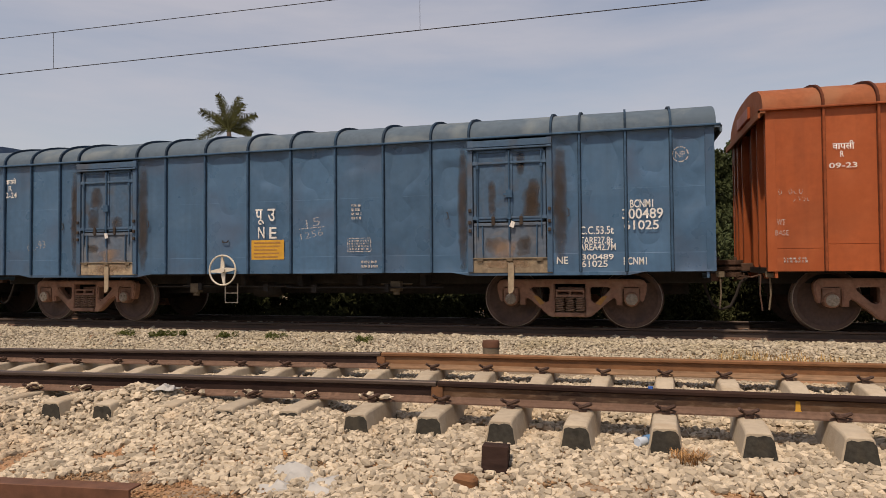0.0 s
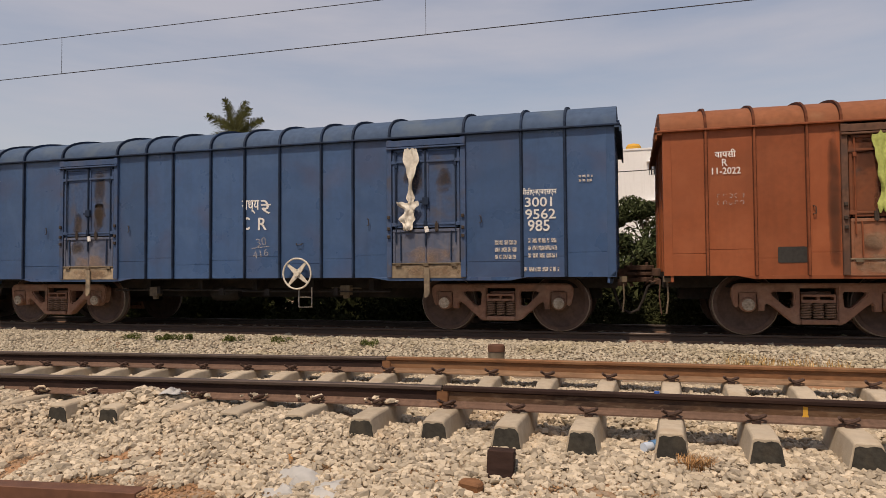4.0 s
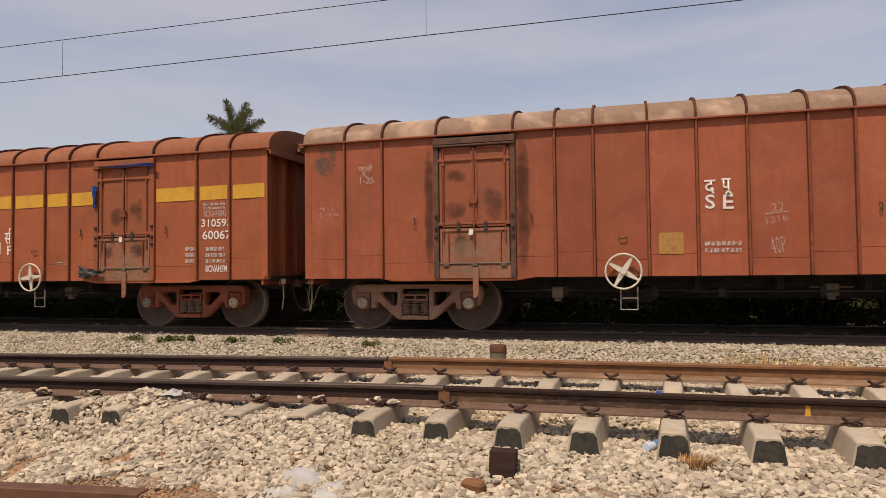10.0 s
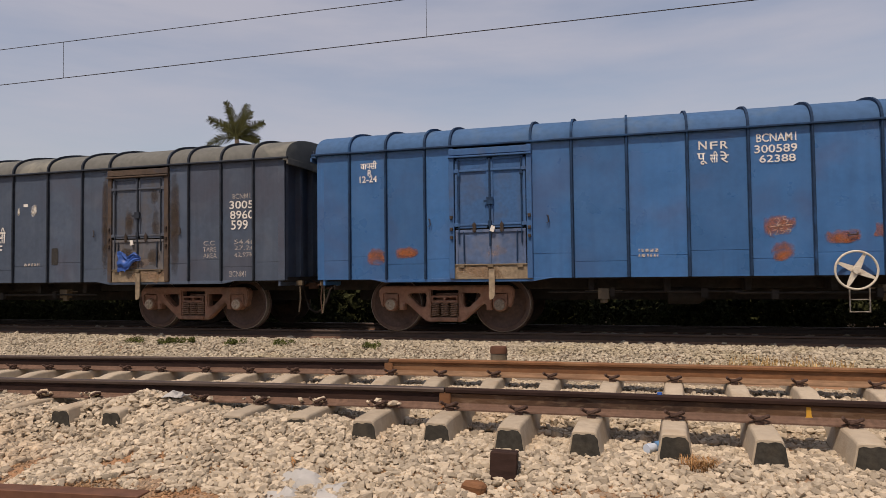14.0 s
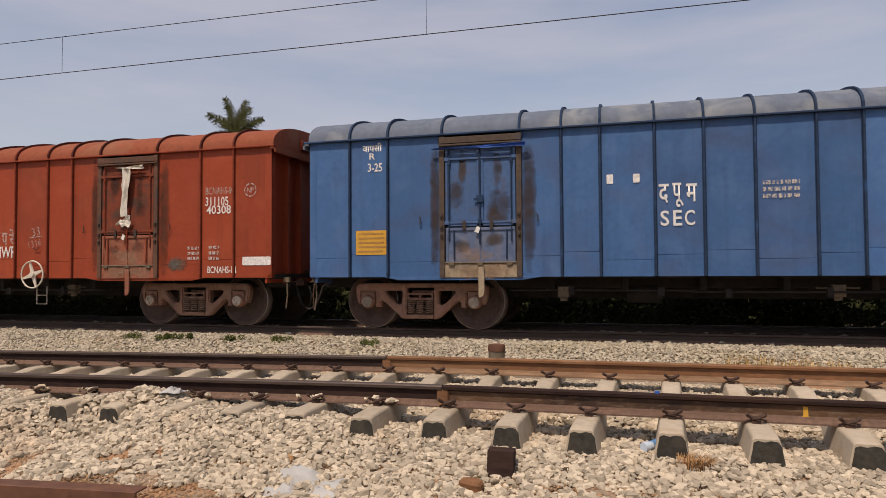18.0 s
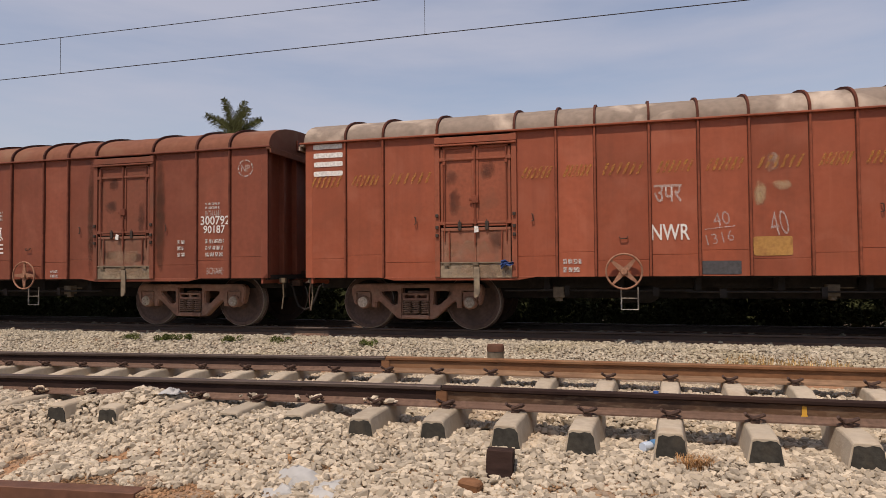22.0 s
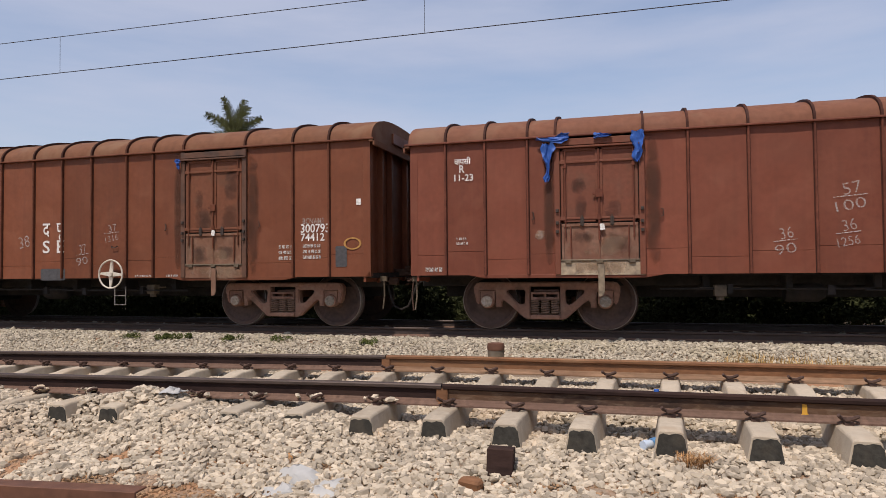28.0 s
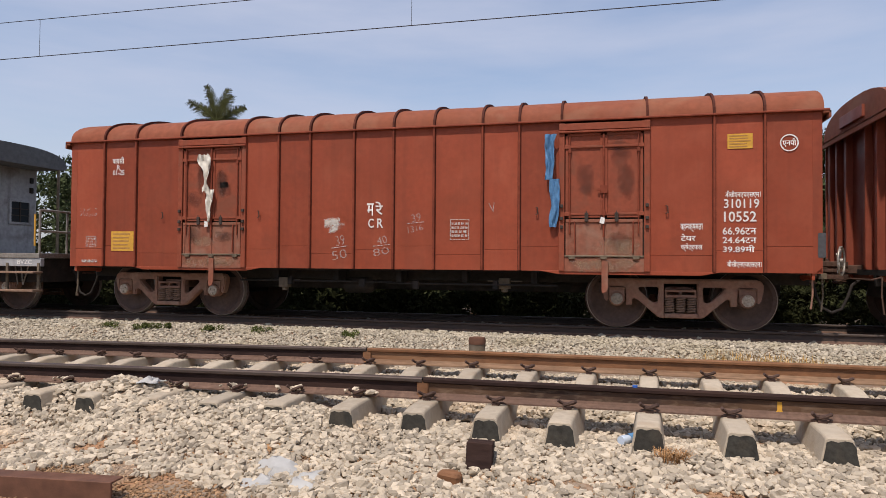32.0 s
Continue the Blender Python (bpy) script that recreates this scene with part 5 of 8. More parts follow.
def patch(w, tint, x, z, wd, ht):
    """A daub of other paint or dust with a ragged edge."""
    crisp = tint in ("yellow", "yellowold", "black", "dark", "green") or (tint == "white" and ht < 0.17) or (tint == "dusty" and (ht < 0.12 or wd < 0.1))
    n, p = (28, 0.16) if crisp else (34, 0.2)
    if not crisp:
        wd, ht = wd * 1.12, ht * 1.12
    poly = []
    k = random.uniform(0, 50)
    for i in range(n):
        a = 2 * math.pi * i / n + (math.pi / 4 if crisp else 0)
        c, s = math.cos(a), math.sin(a)
        f = 1 + (0.03 if crisp else 0.2) * noise.noise((c * 2.2 + k, s * 2.2, k))
        poly.append((x + f * wd / 2 * math.copysign(abs(c) ** p, c), z + f * ht / 2 * math.copysign(abs(s) ** p, s)))
    return part("paint_patch", flat(poly, FACE - random.uniform(0.0, 0.0015)), WHITE if crisp and tint == "white" else PATCHES[tint], w)


def plate(w, x, z, wd, ht):
    pl = part("yellow_panel", flat([(x - wd / 2, z - ht / 2), (x + wd / 2, z - ht / 2), (x + wd / 2, z + ht / 2), (x - wd / 2, z + ht / 2)], FACE), YELLOW, w, "yellow painted notice panel")
    rows = 5
    for i in range(rows):
        zz = z + ht * (0.36 - 0.72 * i / (rows - 1))
        part("notice_line", Shape().box(x - wd * 0.42, x + wd * random.uniform(0.25, 0.42), FACE - 0.004, FACE - 0.003, zz - ht * 0.035, zz + ht * 0.035).mesh("notice_line"), YELLOW_OLD, pl)


def annulus(x, z, rx, rz, f, n=32):
    """A flat painted ring."""
    vs = [(x + g * rx * math.cos(2 * math.pi * i / n), y, z + g * rz * math.sin(2 * math.pi * i / n)) for i in range(n) for g, y in ((1, FACE - 0.003), (f, FACE - 0.003), (f, FACE - 0.002), (1, FACE - 0.002))]
    fs = [(4 * i + k, 4 * i + (k + 1) % 4, 4 * ((i + 1) % n) + (k + 1) % 4, 4 * ((i + 1) % n) + k) for i in range(n) for k in range(4)]
    return Shape().add(vs, fs)


def ring(w, body, x, z, wd, ht):
    r = (wd + ht) / 4
    s = Shape() if body == "NP" else annulus(x, z, r, r, 0.86)
    n = 28
    for i in range(n):
        if body == "NP" and i % 4 != 3:
            a, b = 2 * math.pi * i / n, 2 * math.pi * (i + 1) / n
            s.prism([(x + r * math.cos(a), z + r * math.sin(a)), (x + r * math.cos(b), z + r * math.sin(b)), (x + 0.86 * r * math.cos(b), z + 0.86 * r * math.sin(b)), (x + 0.86 * r * math.cos(a), z + 0.86 * r * math.sin(a))], FACE - 0.003, FACE - 0.002)
    got = part("stencil_ring", s.mesh("stencil_ring"), WHITE if body == "एनपी" else FAINT, w)
    if body == "NP":
        tagged(got, kind="stuff")
    letters(w, body, x, z, r * (1.45 if body == "एनपी" else 1.15), r * (1.0 if body == "एनपी" else 0.8), WHITE if body == "एनपी" else FAINT)


def oval(w, x, z, wd, ht):
    part("oval_mark", annulus(x, z, wd / 2, ht / 2, 0.78).mesh("oval_mark"), YELLOW_OLD, w)


def stroke(pts, r, s=None):
    """A chalk line of some width along the points (x, z)."""
    s = s or Shape()
    for (a, b), (c, d) in zip(pts, pts[1:]):
        q = Vector((c - a, d - b))
        if q.length > 1e-5:
            e = Vector((-q.y, q.x)).normalized() * r
            s.prism([(a + e.x, b + e.y), (c + e.x, d + e.y), (c - e.x, d - e.y), (a - e.x, b - e.y)], FACE - 0.004, FACE - 0.003)
    return s


def scribble(w, x, z, wd, ht):
    """A short row of chalk strokes and loops, too faint to read."""
    rows = 2 if ht > 0.17 else 1
    n = max(3, round(wd / 0.075))
    s = Shape()
    for r in range(rows):
        for i in range(n):
            if random.random() < 0.15:
                continue
            cx, cz, h = x - wd / 2 + wd * (i + 0.5) / n, z + ht * (0.25 - 0.5 * r if rows == 2 else 0.0), 0.3 * ht / rows
            turn, sweep, wide = random.uniform(0, 6.28), random.uniform(2.0, 5.5), 0.3 * wd / n
            stroke([(cx + wide * math.cos(turn + sweep * q / 6) + 0.15 * h, cz + h * math.sin(turn + sweep * q / 6)) for q in range(7)], 0.004, s)
    part("chalk_scribble", s.mesh("chalk_scribble"), CHALK, w)


def fraction(w, up, down, x, z, wd, ht):
    letters(w, up, x + wd * 0.05, z + ht * 0.27, wd * 0.55, ht * 0.4, CHALK, "chalk_writing")
    letters(w, down, x, z - ht * 0.3, wd * 0.9, ht * 0.36, CHALK, "chalk_writing")
    part("chalk_line", stroke([(x - wd / 2, z - ht * 0.04), (x + wd / 2, z + ht * 0.05)], 0.006).mesh("chalk_line"), CHALK, w)


def sticker(w, x, z, wd, ht):
    st = part("sticker", flat([(x - wd / 2, z - ht / 2), (x + wd / 2 * 0.9, z - ht / 2), (x + wd / 2, z - ht / 3), (x + wd / 2, z + ht / 2), (x - wd / 2, z + ht / 2)], FACE), WHITE, w, "white and blue paper sticker")
    blue = CLOTHS["steelblue"]
    part("sticker_corner", flat([(x - wd * 0.49, z - ht * 0.48), (x - wd * 0.18, z - ht * 0.48), (x - wd * 0.49, z - ht * 0.1)], FACE - 0.002), blue, st)
    part("sticker_corner", flat([(x + wd * 0.49, z + ht * 0.48), (x + wd * 0.25, z + ht * 0.48), (x + wd * 0.49, z + ht * 0.2)], FACE - 0.002), blue, st)
    part("sticker_bar", flat([(x - wd * 0.27, z - ht * 0.02), (x + wd * 0.27, z - ht * 0.02), (x + wd * 0.27, z + ht * 0.17), (x - wd * 0.27, z + ht * 0.17)], FACE - 0.002), blue, st)


def cloth(w, tint, x, z, wd, ht):
    """A torn rag or strip of sheet: folded and crumpled, hung close to the door."""
    nu, nv = 10, 20
    wd, ht = (wd * 0.9, ht) if ht > wd else (wd, ht * 0.75)
    k = random.uniform(0, 90)
    vs = []
    upright = ht > wd
    strip = upright and ht > 4.5 * wd
    side = random.choice((-1, 1))
    for layer in (0, 1):
        for j in range(nv + 1):
            for i in range(nu + 1):
                u, v = i / nu - 0.5, j / nv - 0.5
                edge = 1 + 0.6 * noise.noise((k, v * 5, 1.0)) if upright else 1 + 0.45 * noise.noise((k, u * 6, 2.0))
                a, b = u, v
                if strip:
                    a = u * (0.75 + 0.5 * edge) * (1.0 - 0.3 * (0.5 - v)) + 0.35 * noise.noise((v * 2.2, k, 5.0)) + side * 0.2 * (0.5 - v)
                elif upright:
                    # tied flag: wide at the top, drawn together at the knot, a short flared tail
                    girth = lerp(0.5 - v, (0.0, 0.12, 0.5, 0.66, 0.78, 0.9, 1.0), (0.85, 1.1, 0.55, 0.22, 0.25, 0.6, 0.4)) if ht > 0.6 else 1.0 - 0.62 * (0.5 - v)
                    a = u * edge * girth + 0.14 * noise.noise((v * 3, k, 5.0)) + side * 0.12 * (0.5 - v)
                    b = v + 0.07 * noise.noise((u * 7, k, 3.0)) * (abs(v) > 0.4)
                else:
                    b = v * edge * (0.25 + 0.9 * (0.5 + side * u)) + 0.3 * noise.noise((u * 3, k, 5.0))
                    a = u + 0.07 * noise.noise((v * 7, k, 3.0)) * (abs(u) > 0.4)
                fold = 0.022 * math.sin((u * 9 + v * 3 if upright else v * 5 + u * 4) + 3 * noise.noise((v * 4, u * 3 + k, 0))) + 0.02 * noise.noise((u * 5 + k, v * 6, k))
                vs.append((x + a * wd, -WALL_Y - 0.1 + fold + 0.006 * layer, z + b * ht))
    n, m = nu + 1, (nu + 1) * (nv + 1)
    fs = [(j * n + i, j * n + i + 1, (j + 1) * n + i + 1, (j + 1) * n + i) for j in range(nv) for i in range(nu)]
    fs += [tuple(q + m for q in f) for f in fs]
    rim = [i for i in range(n)] + [j * n + nu for j in range(1, nv + 1)] + [nv * n + i for i in range(nu - 1, -1, -1)] + [j * n for j in range(nv - 1, 0, -1)]
    fs += [(a, b, b + m, a + m) for a, b in zip(rim, rim[1:] + rim[:1])]
    return part("rag", Shape().add(vs, fs).mesh("rag", smooth=True), CLOTHS[tint], w, "torn %s tied at the door" % ("tarpaulin" if tint in ("blue", "navy", "tarp") else "sacking"))


SMEAR = mat("brown_grease_smear", (0.085, 0.058, 0.036), 0.8, grain=9, spread=0.35, bump=0.05, soft=0.62, ragged=2.6, gloss=0.15)
SMEAR_RED = mat("dark_red_grease_smear", (0.1, 0.046, 0.03), 0.75, grain=9, spread=0.35, bump=0.05, soft=0.75, ragged=2.6, gloss=0.2)
SCUFF = mat("dusty_scuff", (0.4, 0.27, 0.18), 0.9, grain=16, spread=0.3, bump=0.05, soft=0.4, gloss=0.1)
DUSK = mat("dark_grime_smear", (0.045, 0.038, 0.034), 0.85, grain=9, spread=0.3, bump=0.0, soft=0.4, ragged=2.4, gloss=0.1)


def smear(w, x, z, wd, ht, y, material):
    return part("grime_smear", flat([(x - wd / 2, z - ht / 2), (x + wd / 2, z - ht / 2), (x + wd / 2, z + ht / 2), (x - wd / 2, z + ht / 2)], y), material, w, "greasy dark smear")


for i, w in enumerate(WAGONS):
    k = LONG if i in (1, 3, 11, 12, 21) else SHORT
    strong = (i in BLUES and i != 11) or i in (3, 10)
    grease = (SMEAR if i in BLUES else SMEAR_RED) if strong else DUSK
    for dx in (-k.door, k.door):
        for sx in (-0.3, 0.3):
            if i == 11:
                continue
            for q in range(random.choice((1, 2, 3))):
                smear(w, dx + sx + random.uniform(-0.12, 0.12), random.uniform(1.98, 2.85), random.uniform(0.14, 0.4), random.uniform(0.25, 0.8), -WALL_Y - 0.0135 - 0.0012 * q, grease)
            if random.random() < 0.75:
                smear(w, dx + sx + random.uniform(-0.08, 0.08), random.uniform(1.36, 1.6), random.uniform(0.25, 0.5), random.uniform(0.18, 0.45), -WALL_Y - 0.022, grease)
        # pale dust and scuffs where sacks are dragged over the sill
        for _ in range(2):
            smear(w, dx + random.uniform(-0.25, 0.25), random.uniform(1.02, 1.12), random.uniform(0.7, 1.2), random.uniform(0.16, 0.3), -WALL_Y - 0.0265 - 0.001 * _, SCUFF)
        smear(w, dx + random.uniform(-0.2, 0.2), random.uniform(1.28, 1.45), random.uniform(0.5, 1.0), random.uniform(0.2, 0.4), -WALL_Y - 0.0235, SCUFF)



w = WAGONS[0]
letters(w, "वापसी", -5.67, 2.81, 0.29, 0.13)
letters(w, "R", -5.69, 2.68, 0.05, 0.09)
letters(w, "09-23", -5.68, 2.51, 0.37, 0.09)
scribble(w, -6.40, 2.15, 0.35, 0.15)
scribble(w, -6.29, 2.03, 0.34, 0.10)
letters(w, "WT", -6.53, 1.69, 0.12, 0.09, FAINT)
letters(w, "BASE", -6.52, 1.53, 0.18, 0.08, FAINT)
bars(w, 2, -6.34, 1.12, 0.32, 0.09)

w = WAGONS[1]
letters(w, "पू", -0.64, 2.01, 0.18, 0.29)
letters(w, "उ", -0.40, 2.04, 0.16, 0.23)
letters(w, "N", -0.61, 1.72, 0.13, 0.21)
letters(w, "E", -0.37, 1.71, 0.15, 0.21)
plate(w, -0.48, 1.40, 0.67, 0.36)
fraction(w, "15", "1256", 0.41, 1.78, 0.50, 0.38)
bars(w, 4, 1.28, 2.05, 0.19, 0.30)
boxed(w, 4, 1.33, 1.46, 0.45, 0.25)
bars(w, 2, 1.53, 1.12, 0.32, 0.15)
letters(w, "C.C.53.5t", 5.43, 1.63, 0.53, 0.13)
letters(w, "TARE27.8t", 5.42, 1.47, 0.52, 0.11)
letters(w, "AREA42.7M", 5.44, 1.36, 0.57, 0.11)
letters(w, "NE", 4.88, 1.15, 0.18, 0.12)
letters(w, "300489", 5.44, 1.20, 0.50, 0.10)
letters(w, "61025", 5.39, 1.09, 0.41, 0.12)
letters(w, "BCNM1", 6.13, 2.04, 0.35, 0.13)
letters(w, "300489", 6.14, 1.88, 0.62, 0.19)
letters(w, "61025", 6.12, 1.70, 0.53, 0.17)
letters(w, "BCNM1", 6.02, 1.13, 0.35, 0.12)
ring(w, "NP", 6.72, 2.79, 0.23, 0.27)
letters(w, "वापसी", -6.44, 2.91, 0.27, 0.13)
letters(w, "R", -6.45, 2.76, 0.09, 0.11)
letters(w, "12-24", -6.45, 2.62, 0.34, 0.13)
bars(w, 3, -7.07, 1.55, 0.17, 0.23)
letters(w, "G..-93", -5.77, 1.55, 0.46, 0.16, CHALK, "chalk_writing")

w = WAGONS[2]
letters(w, "वापसी", -5.49, 3.00, 0.31, 0.17)
letters(w, "R", -5.51, 2.84, 0.09, 0.11)
letters(w, "07-26", -5.49, 2.71, 0.36, 0.13)
letters(w, "द", -0.39, 2.07, 0.19, 0.22)
letters(w, "म", -0.18, 2.06, 0.18, 0.22)
letters(w, "S", -0.39, 1.82, 0.14, 0.19)
letters(w, "C", -0.19, 1.81, 0.14, 0.19)
plate(w, -0.30, 1.44, 0.61, 0.38)
bars(w, 4, 0.47, 2.01, 0.20, 0.31)
fraction(w, "16", "1316", 1.18, 1.84, 0.36, 0.36)
letters(w, "GA.73", 0.40, 1.44, 0.48, 0.19, CHALK, "chalk_writing")
ring(w, "एनपी", 6.22, 3.05, 0.24, 0.27)
letters(w, "बीसीएनएएम1", 5.56, 2.22, 0.39, 0.13)
letters(w, "300995", 5.57, 2.06, 0.62, 0.19)
letters(w, "62844", 5.53, 1.88, 0.52, 0.19)
letters(w, "वहनक्षमता", 4.95, 1.60, 0.40, 0.12)
letters(w, "56.4टन", 5.48, 1.61, 0.39, 0.12)
letters(w, "टेयर", 4.85, 1.47, 0.18, 0.10)
letters(w, "24.62टन", 5.46, 1.48, 0.36, 0.10)
letters(w, "क्षेत्रफल", 4.92, 1.36, 0.29, 0.11)
letters(w, "38.8मी", 5.47, 1.36, 0.35, 0.12)
letters(w, "SC", 4.48, 1.14, 0.16, 0.11)
letters(w, "300995", 4.87, 1.20, 0.48, 0.10)
letters(w, "62844", 4.84, 1.08, 0.40, 0.11)
letters(w, "बीसीएनएएम1", 5.61, 1.12, 0.40, 0.12)
letters(w, "WT", -6.22, 1.54, 0.15, 0.09, FAINT)
letters(w, "BASE", -6.22, 1.41, 0.20, 0.10, FAINT)
bars(w, 3, -6.14, 1.13, 0.32, 0.16)

w = WAGONS[3]
letters(w, "वापसी", -6.30, 2.84, 0.30, 0.13)
letters(w, "R", -6.31, 2.70, 0.08, 0.11)
letters(w, "11-2022", -6.29, 2.57, 0.41, 0.12)
scribble(w, -6.24, 2.13, 0.41, 0.21)
letters(w, "S", -1.35, 2.12, 0.12, 0.20, FAINT)
letters(w, "र", -1.35, 1.87, 0.14, 0.23, FAINT)
letters(w, "29", -1.33, 1.55, 0.25, 0.24, CHALK, "chalk_writing")
fraction(w, "29", "1256", 0.39, 1.59, 0.38, 0.40)
letters(w, "दपू", 1.26, 1.87, 0.16, 0.37, FAINT)
patch(w, "black", 2.18, 1.32, 0.64, 0.36)
bars(w, 4, 2.12, 1.33, 0.45, 0.27)
patch(w, "black", 1.31, 1.43, 0.41, 0.25)
patch(w, "black", -5.39, 1.27, 0.41, 0.24)
patch(w, "black", -2.21, 1.05, 0.75, 0.22)
bars(w, 1, -2.20, 1.00, 0.26, 0.05)
cloth(w, "green", -4.16, 2.45, 0.35, 1.14)
cloth(w, "green", -3.95, 1.72, 0.37, 0.32)
cloth(w, "blue", -3.40, 2.59, 0.34, 1.05)
cloth(w, "blue", 3.39, 2.88, 0.55, 0.59)
cloth(w, "lime", 3.97, 2.35, 0.13, 1.00)
cloth(w, "white", 4.03, 1.73, 0.19, 0.35)
patch(w, "yellow", 6.28, 2.03, 0.46, 0.29)
letters(w, "BCN", 6.21, 1.80, 0.23, 0.13)
letters(w, "M1", 6.39, 1.80, 0.11, 0.13, FAINT)
letters(w, "300791", 6.26, 1.64, 0.52, 0.17)
letters(w, "70645", 6.26, 1.47, 0.51, 0.17)
letters(w, "C.C", 5.49, 1.76, 0.21, 0.09)
letters(w, "54.1", 5.46, 1.60, 0.36, 0.13)
letters(w, "Tare", 5.43, 1.44, 0.24, 0.11, FAINT)
letters(w, "BCN", 5.56, 1.24, 0.24, 0.11)
letters(w, "M1", 5.75, 1.24, 0.12, 0.11, FAINT)
ring(w, "NP", 6.88, 2.70, 0.19, 0.19)
patch(w, "white", 5.67, 2.41, 0.20, 0.15)

w = WAGONS[4]
letters(w, "मध्य", 0.12, 2.28, 0.37, 0.26)
letters(w, "रे", 0.44, 2.27, 0.21, 0.26)
letters(w, "C", 0.03, 1.97, 0.15, 0.24)
letters(w, "R", 0.37, 1.96, 0.18, 0.23)
fraction(w, "30", "416", 0.33, 1.52, 0.37, 0.38)
letters(w, "बीसीएनएचएसएम", 5.50, 2.36, 0.58, 0.14)
letters(w, "3001", 5.49, 2.19, 0.45, 0.18)
letters(w, "9562", 5.52, 1.99, 0.50, 0.19)
letters(w, "985", 5.49, 1.80, 0.36, 0.19)
bars(w, 3, 4.94, 1.41, 0.37, 0.36)
bars(w, 3, 5.55, 1.43, 0.47, 0.37)
bars(w, 1, 5.53, 1.08, 0.57, 0.12)
bars(w, 2, 6.26, 2.55, 0.23, 0.14)
cloth(w, "white", 3.32, 2.70, 0.29, 0.95)
cloth(w, "white", 3.27, 2.01, 0.39, 0.49)
letters(w, "वापसी", -6.00, 3.00, 0.28, 0.12)
letters(w, "9-26", -6.00, 2.87, 0.27, 0.12)
bars(w, 2, -6.66, 1.62, 0.13, 0.18)
bars(w, 2, -6.77, 1.15, 0.39, 0.11)

w = WAGONS[5]
letters(w, "पू", 1.00, 2.31, 0.20, 0.26)
letters(w, "त", 1.23, 2.32, 0.17, 0.23)
letters(w, "रे", 1.48, 2.33, 0.15, 0.27)
letters(w, "E", 0.99, 2.05, 0.15, 0.20)
letters(w, "C", 1.18, 2.04, 0.16, 0.20)
letters(w, "o", 1.33, 2.01, 0.11, 0.14)
letters(w, "R", 1.50, 2.03, 0.16, 0.20)
plate(w, -0.27, 1.40, 0.41, 0.37)
fraction(w, "31", "1316", 1.25, 1.52, 0.35, 0.47)
bars(w, 3, -1.12, 1.81, 0.41, 0.17)
letters(w, "BCNAHSM1", 5.59, 2.37, 0.63, 0.13)
letters(w, "311206", 5.59, 2.23, 0.58, 0.16)
letters(w, "46229", 5.62, 2.07, 0.56, 0.17)
letters(w, "CC56.73t", 4.77, 1.77, 0.66, 0.11, FAINT)
letters(w, "TARE24.35t", 4.77, 1.67, 0.66, 0.11)
letters(w, "AREA39.78SQM", 4.83, 1.36, 0.73, 0.13)
patch(w, "white", -6.47, 2.98, 0.16, 0.07)
patch(w, "white", -6.47, 2.87, 0.16, 0.06)
patch(w, "white", -6.47, 2.76, 0.16, 0.06)
patch(w, "white", -6.47, 2.64, 0.16, 0.07)
bars(w, 3, -5.54, 2.77, 0.27, 0.29)
cloth(w, "blue", -4.23, 3.00, 0.16, 0.57)

w = WAGONS[6]
letters(w, "वापसी", -5.67, 3.06, 0.29, 0.14)
letters(w, "R", -5.67, 2.91, 0.09, 0.12)
letters(w, "08-21", -5.65, 2.74, 0.37, 0.14)
scribble(w, -6.36, 2.04, 0.41, 0.37)
letters(w, "प", -0.51, 1.98, 0.16, 0.21)
letters(w, "रे", -0.24, 2.00, 0.18, 0.27)
letters(w, "W", -0.51, 1.70, 0.19, 0.23)
letters(w, "R", -0.25, 1.69, 0.16, 0.23)
plate(w, -0.38, 1.29, 0.61, 0.25)
fraction(w, "32", "90", 0.32, 1.93, 0.30, 0.47)
fraction(w, "32", "1316", 1.09, 1.89, 0.37, 0.51)
bars(w, 3, -6.46, 1.64, 0.21, 0.21)
cloth(w, "lime", -3.81, 2.71, 0.44, 0.71)
cloth(w, "lime", -3.64, 2.01, 0.18, 0.71)
letters(w, "BCNAM1", 5.60, 2.13, 0.47, 0.12)
letters(w, "300696", 5.56, 1.95, 0.51, 0.15, FAINT)
letters(w, "60352", 5.55, 1.75, 0.43, 0.13, FAINT)
letters(w, "C.C.55.7t", 4.93, 1.49, 0.56, 0.11, FAINT)
letters(w, "TARE28.8t", 4.93, 1.37, 0.56, 0.11, FAINT)
letters(w, "AREA38.8", 4.93, 1.24, 0.56, 0.11, FAINT)
letters(w, "BCNAM1", 5.63, 1.07, 0.46, 0.12)
ring(w, "NP", 6.27, 2.97, 0.27, 0.29)
patch(w, "dusty", 6.41, 1.63, 0.34, 0.26)
ring(w, "05", 6.20, 1.91, 0.13, 0.13)
patch(w, "dusty", 4.56, 1.39, 0.15, 0.15)
cloth(w, "white", 3.48, 2.66, 0.25, 0.86)
cloth(w, "white", 3.60, 1.97, 0.25, 0.56)

w = WAGONS[7]
letters(w, "वापसी", -5.54, 2.99, 0.33, 0.15)
letters(w, "R", -5.56, 2.86, 0.07, 0.11)
letters(w, "12.2025", -5.55, 2.73, 0.48, 0.13)
letters(w, "पू", -1.14, 2.10, 0.16, 0.30)
letters(w, "E", -1.13, 1.83, 0.17, 0.20)
letters(w, "व", 1.12, 2.19, 0.19, 0.26)
letters(w, "R", 1.13, 1.92, 0.16, 0.19)
fraction(w, "21", "1316", -0.30, 1.66, 0.32, 0.37)
scribble(w, -0.31, 2.48, 0.29, 0.21)
letters(w, "बीसीएनएएम1", 5.50, 2.11, 0.47, 0.15)
letters(w, "300201", 5.49, 1.93, 0.50, 0.18)
letters(w, "65014", 5.46, 1.74, 0.45, 0.18)
